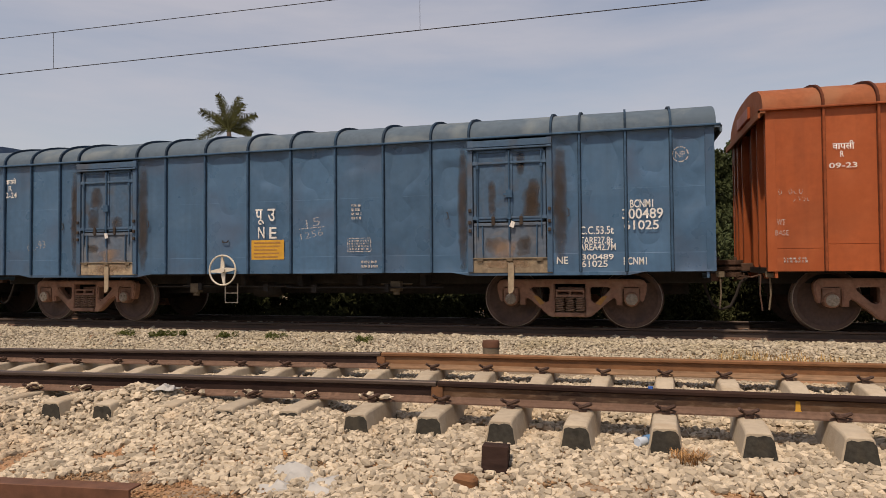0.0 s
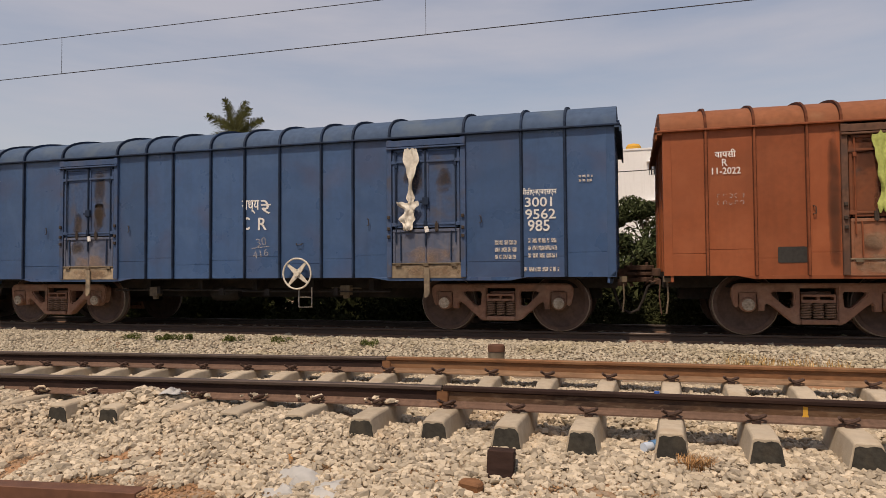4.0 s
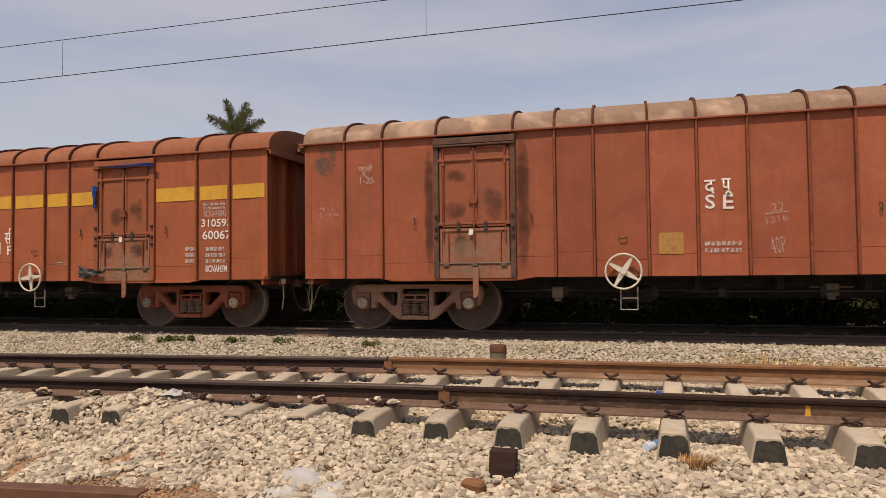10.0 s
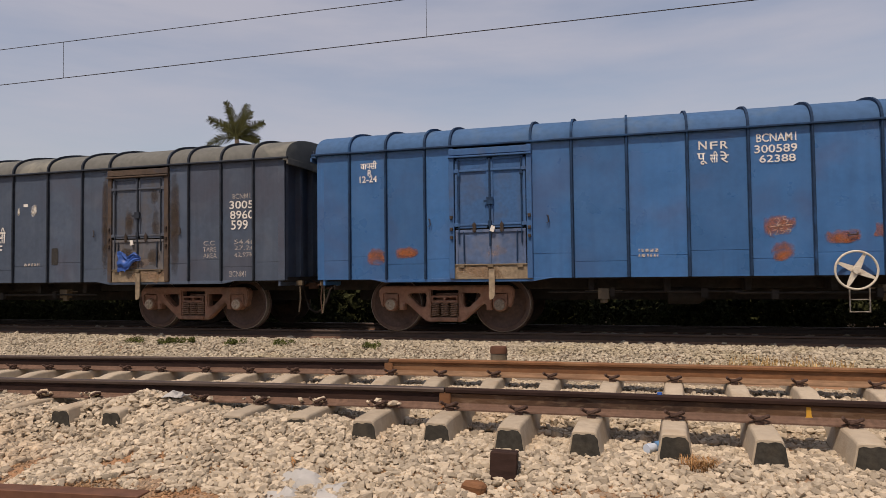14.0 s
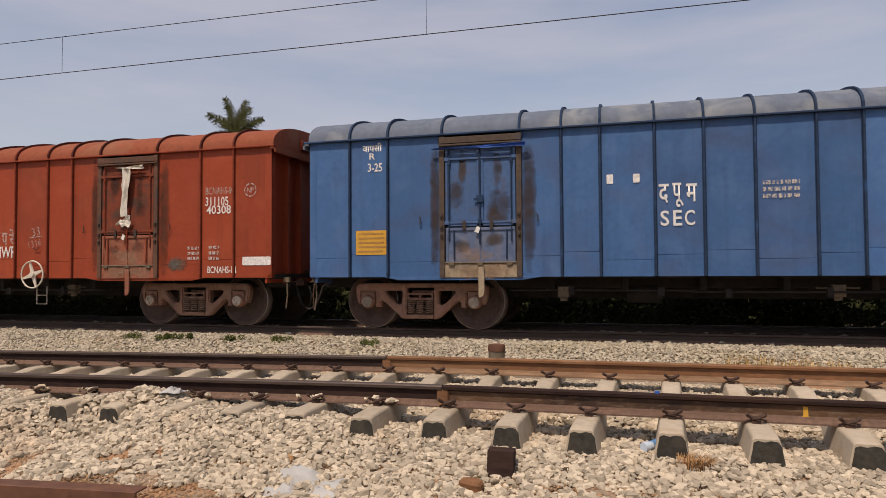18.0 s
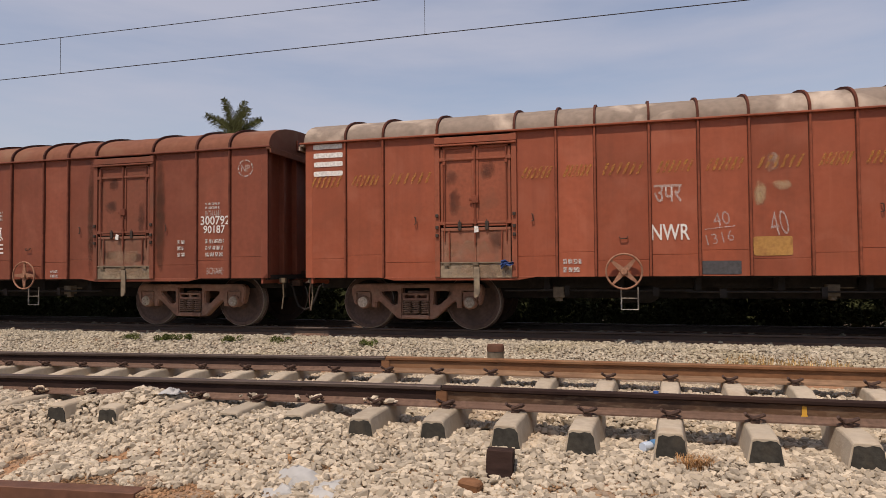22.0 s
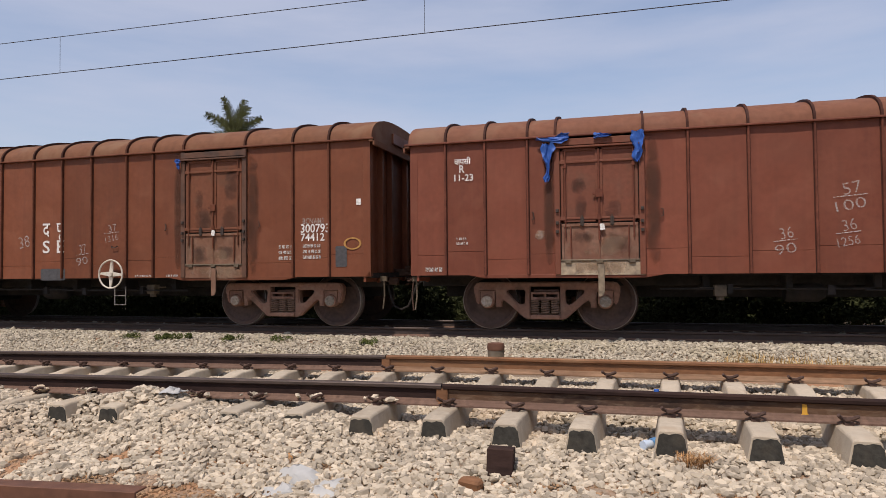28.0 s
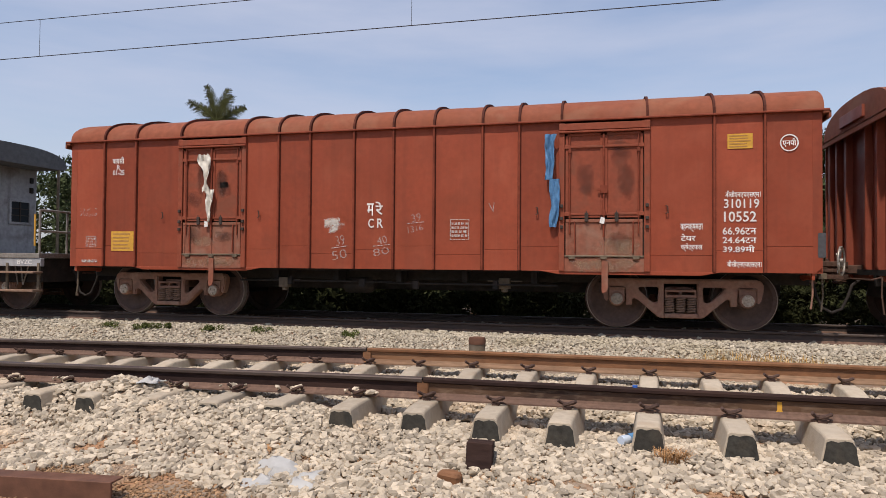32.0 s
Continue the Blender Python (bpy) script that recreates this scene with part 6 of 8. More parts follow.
letters(w, "भार55.80t", 4.57, 1.80, 0.58, 0.12)
letters(w, "टेयर25.50t", 4.61, 1.65, 0.50, 0.12)
letters(w, "फल39.8", 4.55, 1.52, 0.46, 0.12)
letters(w, "बीसीएन1", 4.50, 1.14, 0.37, 0.16)
patch(w, "dusty", 6.31, 2.33, 0.26, 0.22)
patch(w, "white", 6.30, 2.34, 0.09, 0.15)
bars(w, 2, 1.13, 1.44, 0.38, 0.09)
bars(w, 2, 1.92, 1.16, 0.45, 0.16)

w = WAGONS[8]
letters(w, "द", 0.18, 2.32, 0.16, 0.22)
letters(w, "पू", 0.43, 2.30, 0.16, 0.29)
letters(w, "S", 0.18, 2.09, 0.14, 0.22)
letters(w, "E", 0.44, 2.08, 0.15, 0.22)
patch(w, "yellowold", -0.40, 1.46, 0.37, 0.34)
bars(w, 2, 0.35, 1.39, 0.52, 0.21)
fraction(w, "22", "1316", 1.11, 1.89, 0.33, 0.32)
letters(w, "40P", 1.12, 1.40, 0.21, 0.24, CHALK, "chalk_writing")
letters(w, "BCNAM", 5.41, 2.56, 0.42, 0.13)
letters(w, "300796", 5.45, 2.41, 0.61, 0.16)
letters(w, "15089", 5.42, 2.26, 0.50, 0.15)
letters(w, "CC56.71", 4.55, 1.92, 0.56, 0.11, FAINT)
letters(w, "TARE24.55t", 4.55, 1.82, 0.56, 0.11, FAINT)
letters(w, "AREA39.78SQM", 4.63, 1.69, 0.72, 0.11, FAINT)
patch(w, "dusty", 4.41, 1.42, 0.12, 0.13)
letters(w, "वापसी", -5.53, 2.91, 0.26, 0.13, FAINT)
letters(w, "R", -5.54, 2.80, 0.08, 0.09, FAINT)
letters(w, "1-25", -5.50, 2.69, 0.26, 0.12, FAINT)
patch(w, "grey", 5.62, 2.84, 0.29, 0.57)
patch(w, "paleblue", 6.03, 3.04, 0.25, 0.72)
patch(w, "grey", -6.26, 3.06, 0.47, 0.46)
patch(w, "dusty", 6.13, 1.52, 0.41, 0.45)
cloth(w, "bluegrey", 2.66, 2.90, 0.13, 0.72)
cloth(w, "bluegrey", 4.01, 2.96, 0.32, 0.53)
cloth(w, "bluegrey", 4.16, 2.28, 0.16, 0.96)
scribble(w, -6.23, 2.15, 0.42, 0.20)

w = WAGONS[9]
letters(w, "पू", 0.32, 1.86, 0.19, 0.31)
letters(w, "सी", 0.62, 1.90, 0.23, 0.35)
letters(w, "N", 0.32, 1.61, 0.16, 0.20)
letters(w, "F", 0.64, 1.60, 0.13, 0.20)
fraction(w, "23", "1316", -0.18, 1.73, 0.30, 0.41)
bars(w, 2, 5.59, 2.35, 0.47, 0.15)
letters(w, "BCNAHSM1", 5.60, 2.21, 0.49, 0.13, FAINT)
letters(w, "310593", 5.63, 2.03, 0.65, 0.17)
letters(w, "60067", 5.64, 1.80, 0.62, 0.19)
bars(w, 3, 5.08, 1.43, 0.27, 0.35)
bars(w, 3, 5.61, 1.42, 0.42, 0.35)
letters(w, "BCNAHSM1", 5.65, 1.16, 0.50, 0.13)
letters(w, "वापसी", -5.51, 3.14, 0.31, 0.14)
letters(w, "R", -5.50, 3.00, 0.09, 0.12)
letters(w, "10.24", -5.52, 2.87, 0.33, 0.14, FAINT)
letters(w, "23", -5.43, 1.77, 0.35, 0.29, CHALK, "chalk_writing")
cloth(w, "tarp", 2.79, 1.11, 0.54, 0.29)
cloth(w, "blue", -3.52, 3.21, 1.47, 0.14)
cloth(w, "blue", -2.81, 2.69, 0.21, 0.87)
cloth(w, "blue", 3.65, 3.21, 1.31, 0.08)
cloth(w, "blue", 2.90, 2.62, 0.09, 0.44)
bars(w, 2, 2.04, 1.31, 0.36, 0.08)

w = WAGONS[10]
letters(w, "द", -6.43, 2.88, 0.16, 0.21)
letters(w, "म", -6.04, 2.86, 0.18, 0.21)
letters(w, "S", -6.43, 2.60, 0.16, 0.18)
letters(w, "C", -6.03, 2.59, 0.16, 0.18)
letters(w, "11-22", -5.51, 2.95, 0.27, 0.13)
bars(w, 2, -5.51, 3.14, 0.27, 0.19)
patch(w, "green", -6.21, 1.86, 0.53, 0.36)
patch(w, "green", -1.01, 1.38, 0.48, 0.31)
bars(w, 3, -1.01, 1.37, 0.33, 0.19)
patch(w, "green", -6.23, 1.14, 0.59, 0.16)
patch(w, "green", 1.24, 1.52, 0.57, 0.24)
fraction(w, "24", "50", -1.77, 1.61, 0.31, 0.43)
fraction(w, "24", "1316", -0.26, 1.75, 0.32, 0.39)
patch(w, "cream", 1.24, 1.94, 0.33, 0.23)
patch(w, "cream", 1.94, 2.11, 0.48, 0.33)
patch(w, "green", 2.7, 1.02, 0.42, 0.16)
patch(w, "grey", 1.98, 1.0, 0.32, 0.12)
letters(w, "300997", 5.56, 1.67, 0.54, 0.14)
letters(w, "91695", 5.49, 1.52, 0.41, 0.14)
letters(w, "BCNAM1", 5.53, 1.38, 0.46, 0.14)
ring(w, "NP", 6.27, 2.95, 0.24, 0.26)
oval(w, 6.31, 1.79, 0.30, 0.20)
patch(w, "grey", 6.29, 1.40, 0.49, 0.29)
patch(w, "grey", 5.60, 1.16, 0.68, 0.28)
patch(w, "dusty", 4.66, 1.42, 0.15, 0.14)
patch(w, "grey", 5.58, 1.4, 0.72, 0.34)
cloth(w, "bluegrey", 2.75, 2.42, 0.26, 0.89)
cloth(w, "bluegrey", 3.88, 3.01, 0.36, 0.22)
cloth(w, "bluegrey", 3.79, 2.64, 0.17, 0.68)

w = WAGONS[11]
letters(w, "N", -0.65, 2.99, 0.12, 0.13)
letters(w, "F", -0.49, 2.98, 0.11, 0.12)
letters(w, "R", -0.34, 2.98, 0.11, 0.12)
letters(w, "पू", -0.66, 2.78, 0.14, 0.18)
letters(w, "सी", -0.49, 2.80, 0.12, 0.18)
letters(w, "रे", -0.34, 2.79, 0.12, 0.18)
letters(w, "BCNAM1", 0.39, 3.05, 0.55, 0.13)
letters(w, "300589", 0.38, 2.88, 0.59, 0.14)
letters(w, "62388", 0.40, 2.73, 0.50, 0.13)
patch(w, "orange", 0.40, 1.69, 0.41, 0.32)
patch(w, "orange", 0.41, 1.33, 0.34, 0.27)
fraction(w, "25", "1256", 0.41, 1.71, 0.33, 0.28)
bars(w, 2, -1.49, 1.34, 0.30, 0.16)
letters(w, "वापसी", -6.21, 2.99, 0.31, 0.15)
letters(w, "R", -6.19, 2.85, 0.08, 0.11)
letters(w, "12-24", -6.22, 2.74, 0.33, 0.13)
patch(w, "orange", -6.08, 1.36, 0.29, 0.27)
patch(w, "orange", -5.51, 1.41, 0.38, 0.20)
patch(w, "orange", 2.09, 1.63, 0.79, 0.23)
patch(w, "orange", 1.24, 1.53, 0.43, 0.19)
patch(w, "orange", 5.50, 1.79, 0.38, 0.24)
patch(w, "orange", 6.21, 1.84, 0.43, 0.18)
patch(w, "orange", 6.77, 1.54, 0.35, 0.18)
letters(w, "BCNAM1", 6.16, 1.66, 0.51, 0.14)
letters(w, "300589", 6.17, 1.51, 0.51, 0.14)
letters(w, "62388", 6.18, 1.36, 0.45, 0.14)
letters(w, "C.C", 4.82, 1.63, 0.15, 0.09, FAINT)
letters(w, "56.73t", 5.32, 1.63, 0.39, 0.10, FAINT)
letters(w, "TARE", 4.88, 1.49, 0.27, 0.10, FAINT)
letters(w, "22.55t", 5.32, 1.49, 0.39, 0.10, FAINT)
letters(w, "AREA", 4.90, 1.32, 0.25, 0.10, FAINT)
letters(w, "38.8M", 5.33, 1.34, 0.39, 0.10, FAINT)

w = WAGONS[12]
letters(w, "BCNM1", 6.32, 2.55, 0.38, 0.10, FAINT)
letters(w, "3005", 6.32, 2.39, 0.51, 0.17)
letters(w, "8960", 6.33, 2.20, 0.50, 0.18)
letters(w, "599", 6.28, 2.01, 0.36, 0.18)
letters(w, "C.C", 5.62, 1.68, 0.24, 0.09, FAINT)
letters(w, "TARE", 5.63, 1.56, 0.29, 0.09, FAINT)
letters(w, "AREA", 5.64, 1.44, 0.30, 0.09, FAINT)
letters(w, "54.4t", 6.37, 1.69, 0.41, 0.09, FAINT)
letters(w, "27.2t", 6.37, 1.58, 0.41, 0.08, FAINT)
letters(w, "42.97M", 6.38, 1.45, 0.42, 0.10, FAINT)
letters(w, "BCNM1", 6.24, 1.09, 0.35, 0.11, FAINT)
cloth(w, "blue", 3.87, 1.38, 0.52, 0.46)
letters(w, "पू", 0.24, 1.94, 0.15, 0.33)
letters(w, "सी", 0.56, 1.96, 0.21, 0.34)
letters(w, "N", 0.25, 1.65, 0.15, 0.20)
letters(w, "F", 0.52, 1.65, 0.12, 0.20)
patch(w, "black", 1.96, 1.49, 0.16, 0.34)
patch(w, "white", 1.01, 2.44, 0.06, 0.22)
patch(w, "white", 1.20, 2.57, 0.12, 0.06)
patch(w, "white", 1.41, 2.45, 0.14, 0.23)
bars(w, 1, 1.38, 1.33, 0.40, 0.09)
scribble(w, -0.44, 1.57, 0.26, 0.48)
cloth(w, "blue", -4.53, 1.46, 0.75, 0.68)
cloth(w, "blue", -4.13, 3.27, 1.37, 0.17)

w = WAGONS[13]
letters(w, "वापसी", -5.63, 3.24, 0.29, 0.18)
letters(w, "R", -5.64, 3.08, 0.08, 0.11)
letters(w, "2.25", -5.61, 2.92, 0.29, 0.14)
plate(w, -5.60, 1.61, 0.66, 0.39)
plate(w, 1.21, 1.48, 0.48, 0.31)
plate(w, 1.77, 1.47, 0.46, 0.29)
letters(w, "द", -0.65, 2.30, 0.16, 0.26)
letters(w, "रे", -0.25, 2.33, 0.16, 0.31)
letters(w, "S", -0.64, 1.90, 0.13, 0.24)
letters(w, "R", -0.23, 1.90, 0.14, 0.22)
fraction(w, "27", "1316", -0.44, 1.60, 0.32, 0.41)
boxed(w, 5, 1.04, 2.28, 0.51, 0.49)
patch(w, "orange", 1.71, 2.92, 0.06, 0.38)
cloth(w, "blue", -4.34, 3.13, 0.24, 0.33)
cloth(w, "blue", 2.88, 3.24, 0.54, 0.17)
cloth(w, "blue", 4.10, 2.55, 0.13, 0.64)
bars(w, 2, -6.34, 2.17, 0.39, 0.18)

w = WAGONS[14]
letters(w, "वापसी", -5.50, 3.25, 0.37, 0.16)
letters(w, "R", -5.50, 3.09, 0.11, 0.11)
letters(w, "3-25", -5.45, 2.89, 0.27, 0.15)
plate(w, -5.50, 1.56, 0.63, 0.43)
letters(w, "द", -0.60, 2.25, 0.15, 0.30)
letters(w, "पू", -0.39, 2.22, 0.16, 0.38)
letters(w, "म", -0.19, 2.25, 0.16, 0.28)
letters(w, "S", -0.59, 1.86, 0.13, 0.24)
letters(w, "E", -0.40, 1.86, 0.13, 0.24)
letters(w, "C", -0.22, 1.86, 0.15, 0.24)
patch(w, "white", -1.42, 2.51, 0.10, 0.15)
patch(w, "white", -1.01, 2.51, 0.10, 0.14)
plate(w, 5.47, 3.15, 0.47, 0.28)
ring(w, "एनपी", 6.15, 3.18, 0.37, 0.41)
letters(w, "बीसीएनएचएसएम1", 5.48, 2.39, 0.63, 0.14)
letters(w, "311419", 5.48, 2.20, 0.59, 0.18)
letters(w, "10538", 5.49, 1.96, 0.57, 0.19)
letters(w, "वहनक्षमता", 4.81, 1.69, 0.52, 0.15)
letters(w, "66.9टन", 5.45, 1.69, 0.44, 0.13)
letters(w, "टेयर", 4.68, 1.53, 0.25, 0.12)
letters(w, "24.4टन", 5.45, 1.54, 0.46, 0.13)
letters(w, "क्षेत्रफल", 4.76, 1.38, 0.40, 0.15)
letters(w, "39.8मी", 5.45, 1.39, 0.43, 0.15)
letters(w, "बीसीएनएचएसएम1", 5.53, 1.16, 0.63, 0.15)
patch(w, "white", 6.34, 1.13, 0.20, 0.13)
cloth(w, "blue", -3.56, 3.14, 1.60, 0.09)
bars(w, 3, 1.08, 2.26, 0.51, 0.31)

w = WAGONS[15]
letters(w, "उ", 0.24, 1.79, 0.16, 0.28, FAINT)
letters(w, "प", 0.44, 1.78, 0.15, 0.26, FAINT)
letters(w, "रे", 0.64, 1.81, 0.16, 0.34, FAINT)
letters(w, "NWR", 0.47, 1.50, 0.57, 0.24)
patch(w, "yellowold", -1.02, 1.34, 0.76, 0.29)
fraction(w, "34", "90", -1.03, 2.06, 0.35, 0.41)
fraction(w, "32", "50", -0.26, 1.69, 0.36, 0.47)
fraction(w, "33", "1316", 1.24, 1.80, 0.37, 0.43)
letters(w, "BCNAHS-MI", 5.63, 2.60, 0.63, 0.14, FAINT)
letters(w, "311105", 5.56, 2.40, 0.50, 0.19)
letters(w, "40308", 5.60, 2.24, 0.53, 0.18)
letters(w, "BCNAHS-MI", 5.67, 1.10, 0.62, 0.13)
bars(w, 3, 5.06, 1.42, 0.28, 0.29)
bars(w, 3, 5.50, 1.42, 0.23, 0.31)
ring(w, "NP", 6.28, 2.59, 0.25, 0.26)
patch(w, "white", 6.41, 1.26, 0.60, 0.16)
letters(w, "वापसी", -5.56, 2.59, 0.36, 0.14, FAINT)
letters(w, "R", -5.55, 2.44, 0.10, 0.13, FAINT)
letters(w, "04-24", -5.52, 2.28, 0.52, 0.14, FAINT)
patch(w, "grey", 4.65, 1.22, 0.43, 0.26)
cloth(w, "navy", -4.82, 2.94, 0.55, 0.14)
cloth(w, "navy", -4.36, 2.93, 0.50, 0.66)
cloth(w, "lime", -3.76, 3.00, 0.47, 0.34)
cloth(w, "lime", -3.59, 2.36, 0.30, 0.96)
cloth(w, "lime", -3.69, 1.74, 0.53, 0.34)
cloth(w, "navy", -2.94, 2.85, 0.40, 0.16)
cloth(w, "navy", -2.79, 2.36, 0.20, 0.85)
cloth(w, "white", 3.64, 3.12, 0.63, 0.10)
cloth(w, "white", 3.56, 2.64, 0.18, 0.96)
cloth(w, "white", 3.51, 2.04, 0.32, 0.29)
patch(w, "dusty", -6.44, 3.32, 0.59, 0.08)
patch(w, "dusty", -6.44, 3.17, 0.59, 0.08)
patch(w, "dusty", -6.45, 3.01, 0.59, 0.08)
patch(w, "dusty", -6.45, 2.86, 0.59, 0.08)
scribble(w, -6.45, 2.07, 0.40, 0.39)

w = WAGONS[16]
letters(w, "वापसी", -5.65, 3.16, 0.31, 0.14)
letters(w, "R", -5.64, 3.02, 0.09, 0.12)
letters(w, "3-25", -5.60, 2.87, 0.29, 0.14)
plate(w, -5.57, 1.52, 0.63, 0.35)
letters(w, "द", -0.59, 2.27, 0.17, 0.28)
letters(w, "पू", -0.37, 2.24, 0.17, 0.36)
letters(w, "म", -0.16, 2.26, 0.18, 0.25)
letters(w, "S", -0.52, 1.86, 0.14, 0.23)
letters(w, "E", -0.34, 1.86, 0.14, 0.23)
letters(w, "C", -0.14, 1.85, 0.16, 0.23)
patch(w, "white", 0.17, 2.22, 0.17, 0.23)
patch(w, "white", 0.52, 2.21, 0.18, 0.23)
patch(w, "white", 0.19, 1.99, 0.14, 0.15)
patch(w, "white", 0.51, 1.97, 0.14, 0.12)
plate(w, 5.52, 3.10, 0.50, 0.27)
ring(w, "एनपी", 6.21, 3.08, 0.40, 0.44)
letters(w, "बीसीएनएचएसएम1", 5.55, 2.38, 0.63, 0.15)
letters(w, "311419", 5.56, 2.18, 0.57, 0.19)
letters(w, "10477", 5.56, 1.94, 0.55, 0.19)
letters(w, "वहनक्षमता", 4.81, 1.66, 0.47, 0.16)
letters(w, "66.9टन", 5.57, 1.66, 0.49, 0.14)
letters(w, "टेयर", 4.70, 1.50, 0.21, 0.13)
letters(w, "24.4टन", 5.57, 1.50, 0.49, 0.13)
letters(w, "क्षेत्रफल", 4.78, 1.35, 0.38, 0.15)
letters(w, "39.8मी", 5.56, 1.35, 0.47, 0.16)
letters(w, "बीसीएनएचएसएम1", 5.59, 1.13, 0.63, 0.15)
patch(w, "white", 6.40, 1.11, 0.22, 0.13)
cloth(w, "lime", -3.72, 2.50, 0.25, 1.19)
cloth(w, "white", -3.63, 1.85, 0.19, 0.20)
cloth(w, "navy", -4.29, 3.05, 0.17, 0.34)

w = WAGONS[17]
letters(w, "उपर", -0.46, 2.25, 0.42, 0.28, FAINT)
letters(w, "NWR", -0.43, 1.64, 0.57, 0.25)
fraction(w, "40", "1316", 0.29, 1.69, 0.44, 0.51)
letters(w, "40", 1.12, 1.74, 0.25, 0.37, CHALK, "chalk_writing")
patch(w, "cream", 0.87, 2.20, 0.16, 0.36)
patch(w, "cream", 1.17, 2.32, 0.26, 0.15)
patch(w, "dusty", 1.01, 2.64, 0.22, 0.29)
patch(w, "yellowold", 1.03, 1.40, 0.54, 0.29)
patch(w, "dark", 0.29, 1.08, 0.60, 0.21)
letters(w, "BCNAHS-MI", 5.47, 2.67, 0.62, 0.14, FAINT)
letters(w, "311103", 5.41, 2.49, 0.52, 0.16)
letters(w, "10765", 5.43, 2.32, 0.49, 0.17, FAINT)
letters(w, "31103", 5.50, 2.10, 0.53, 0.15, FAINT)
letters(w, "10765", 5.51, 1.90, 0.50, 0.14, FAINT)
letters(w, "BCNAHSMI", 5.52, 1.14, 0.60, 0.12, FAINT)
oval(w, 6.16, 3.07, 0.39, 0.41)
patch(w, "white", -6.28, 3.32, 0.57, 0.09)
patch(w, "white", -6.27, 3.16, 0.57, 0.09)
patch(w, "white", -6.27, 3.00, 0.57, 0.09)
patch(w, "white", -6.27, 2.83, 0.57, 0.09)
patch(w, "black", 6.28, 1.30, 0.32, 0.21)
bars(w, 3, 4.83, 1.47, 0.49, 0.34)
bars(w, 2, -1.95, 1.13, 0.29, 0.27)
cloth(w, "navy", -3.00, 1.17, 0.22, 0.17)

w = WAGONS[18]
letters(w, "वापसी", -5.64, 3.07, 0.29, 0.14, FAINT)
letters(w, "R", -5.64, 2.93, 0.08, 0.11, FAINT)
letters(w, "11-23", -5.63, 2.79, 0.31, 0.13, FAINT)
letters(w, "द", 0.22, 1.92, 0.14, 0.21)
letters(w, "पू", 0.42, 1.90, 0.15, 0.27)
letters(w, "S", 0.21, 1.59, 0.14, 0.20)
letters(w, "E", 0.44, 1.59, 0.14, 0.20)
bars(w, 3, 0.34, 2.28, 0.28, 0.21)
fraction(w, "41", "1316", -0.32, 1.42, 0.30, 0.49)
letters(w, "BCNAM1", 5.56, 2.18, 0.33, 0.12, FAINT)
bars(w, 2, 5.56, 2.33, 0.33, 0.15)
letters(w, "300792", 5.61, 2.05, 0.63, 0.19)
letters(w, "90187", 5.59, 1.88, 0.47, 0.17)
ring(w, "NP", 6.26, 3.01, 0.31, 0.34)
bars(w, 3, 4.86, 1.53, 0.17, 0.36)
bars(w, 3, 5.60, 1.53, 0.40, 0.38)
letters(w, "BCNAM1", 5.61, 1.09, 0.36, 0.13, FAINT)
patch(w, "dusty", -5.47, 1.40, 0.39, 0.16)
bars(w, 2, 1.84, 1.06, 0.20, 0.19)

w = WAGONS[19]
letters(w, "द", -0.52, 1.89, 0.16, 0.21)
letters(w, "पू", -0.30, 1.87, 0.16, 0.29)
letters(w, "S", -0.51, 1.60, 0.13, 0.22)
letters(w, "E", -0.30, 1.59, 0.13, 0.22)
fraction(w, "42", "1316", 0.33, 1.75, 0.33, 0.46)
scribble(w, 1.06, 1.79, 0.59, 0.27)
scribble(w, 1.23, 1.50, 0.31, 0.31)
patch(w, "yellowold", 0.32, 1.31, 0.59, 0.28)
patch(w, "white", 0.88, 2.55, 0.03, 0.36)
patch(w, "white", 1.08, 2.55, 0.03, 0.36)
patch(w, "white", 0.98, 2.73, 0.23, 0.03)
patch(w, "white", 0.98, 2.37, 0.23, 0.03)
letters(w, "300792", 5.49, 1.80, 0.60, 0.18)
letters(w, "76280", 5.50, 1.63, 0.54, 0.18)
bars(w, 1, 5.45, 1.95, 0.42, 0.10)
bars(w, 2, 5.42, 1.42, 0.37, 0.19)
letters(w, "SE300792", 4.65, 1.12, 0.61, 0.12, FAINT)
letters(w, "76280", 4.74, 1.00, 0.42, 0.12, FAINT)
patch(w, "green", 6.22, 1.60, 0.55, 0.25)
patch(w, "green", 6.27, 1.33, 0.35, 0.25)
ring(w, "NP", 6.16, 2.89, 0.25, 0.26)
letters(w, "06-23", -5.78, 2.63, 0.35, 0.15, FAINT)
scribble(w, 6.13, 2.13, 0.40, 0.24)
cloth(w, "lime", -3.82, 2.66, 0.29, 0.63)
cloth(w, "lime", -3.67, 1.92, 0.33, 0.89)
cloth(w, "navy", -4.60, 2.85, 0.32, 0.26)
cloth(w, "blue", 3.46, 3.23, 1.48, 0.21)
cloth(w, "blue", 4.14, 3.00, 0.15, 0.33)
cloth(w, "lime", 3.30, 2.66, 0.37, 0.73)
cloth(w, "lime", 3.47, 1.87, 0.24, 0.88)

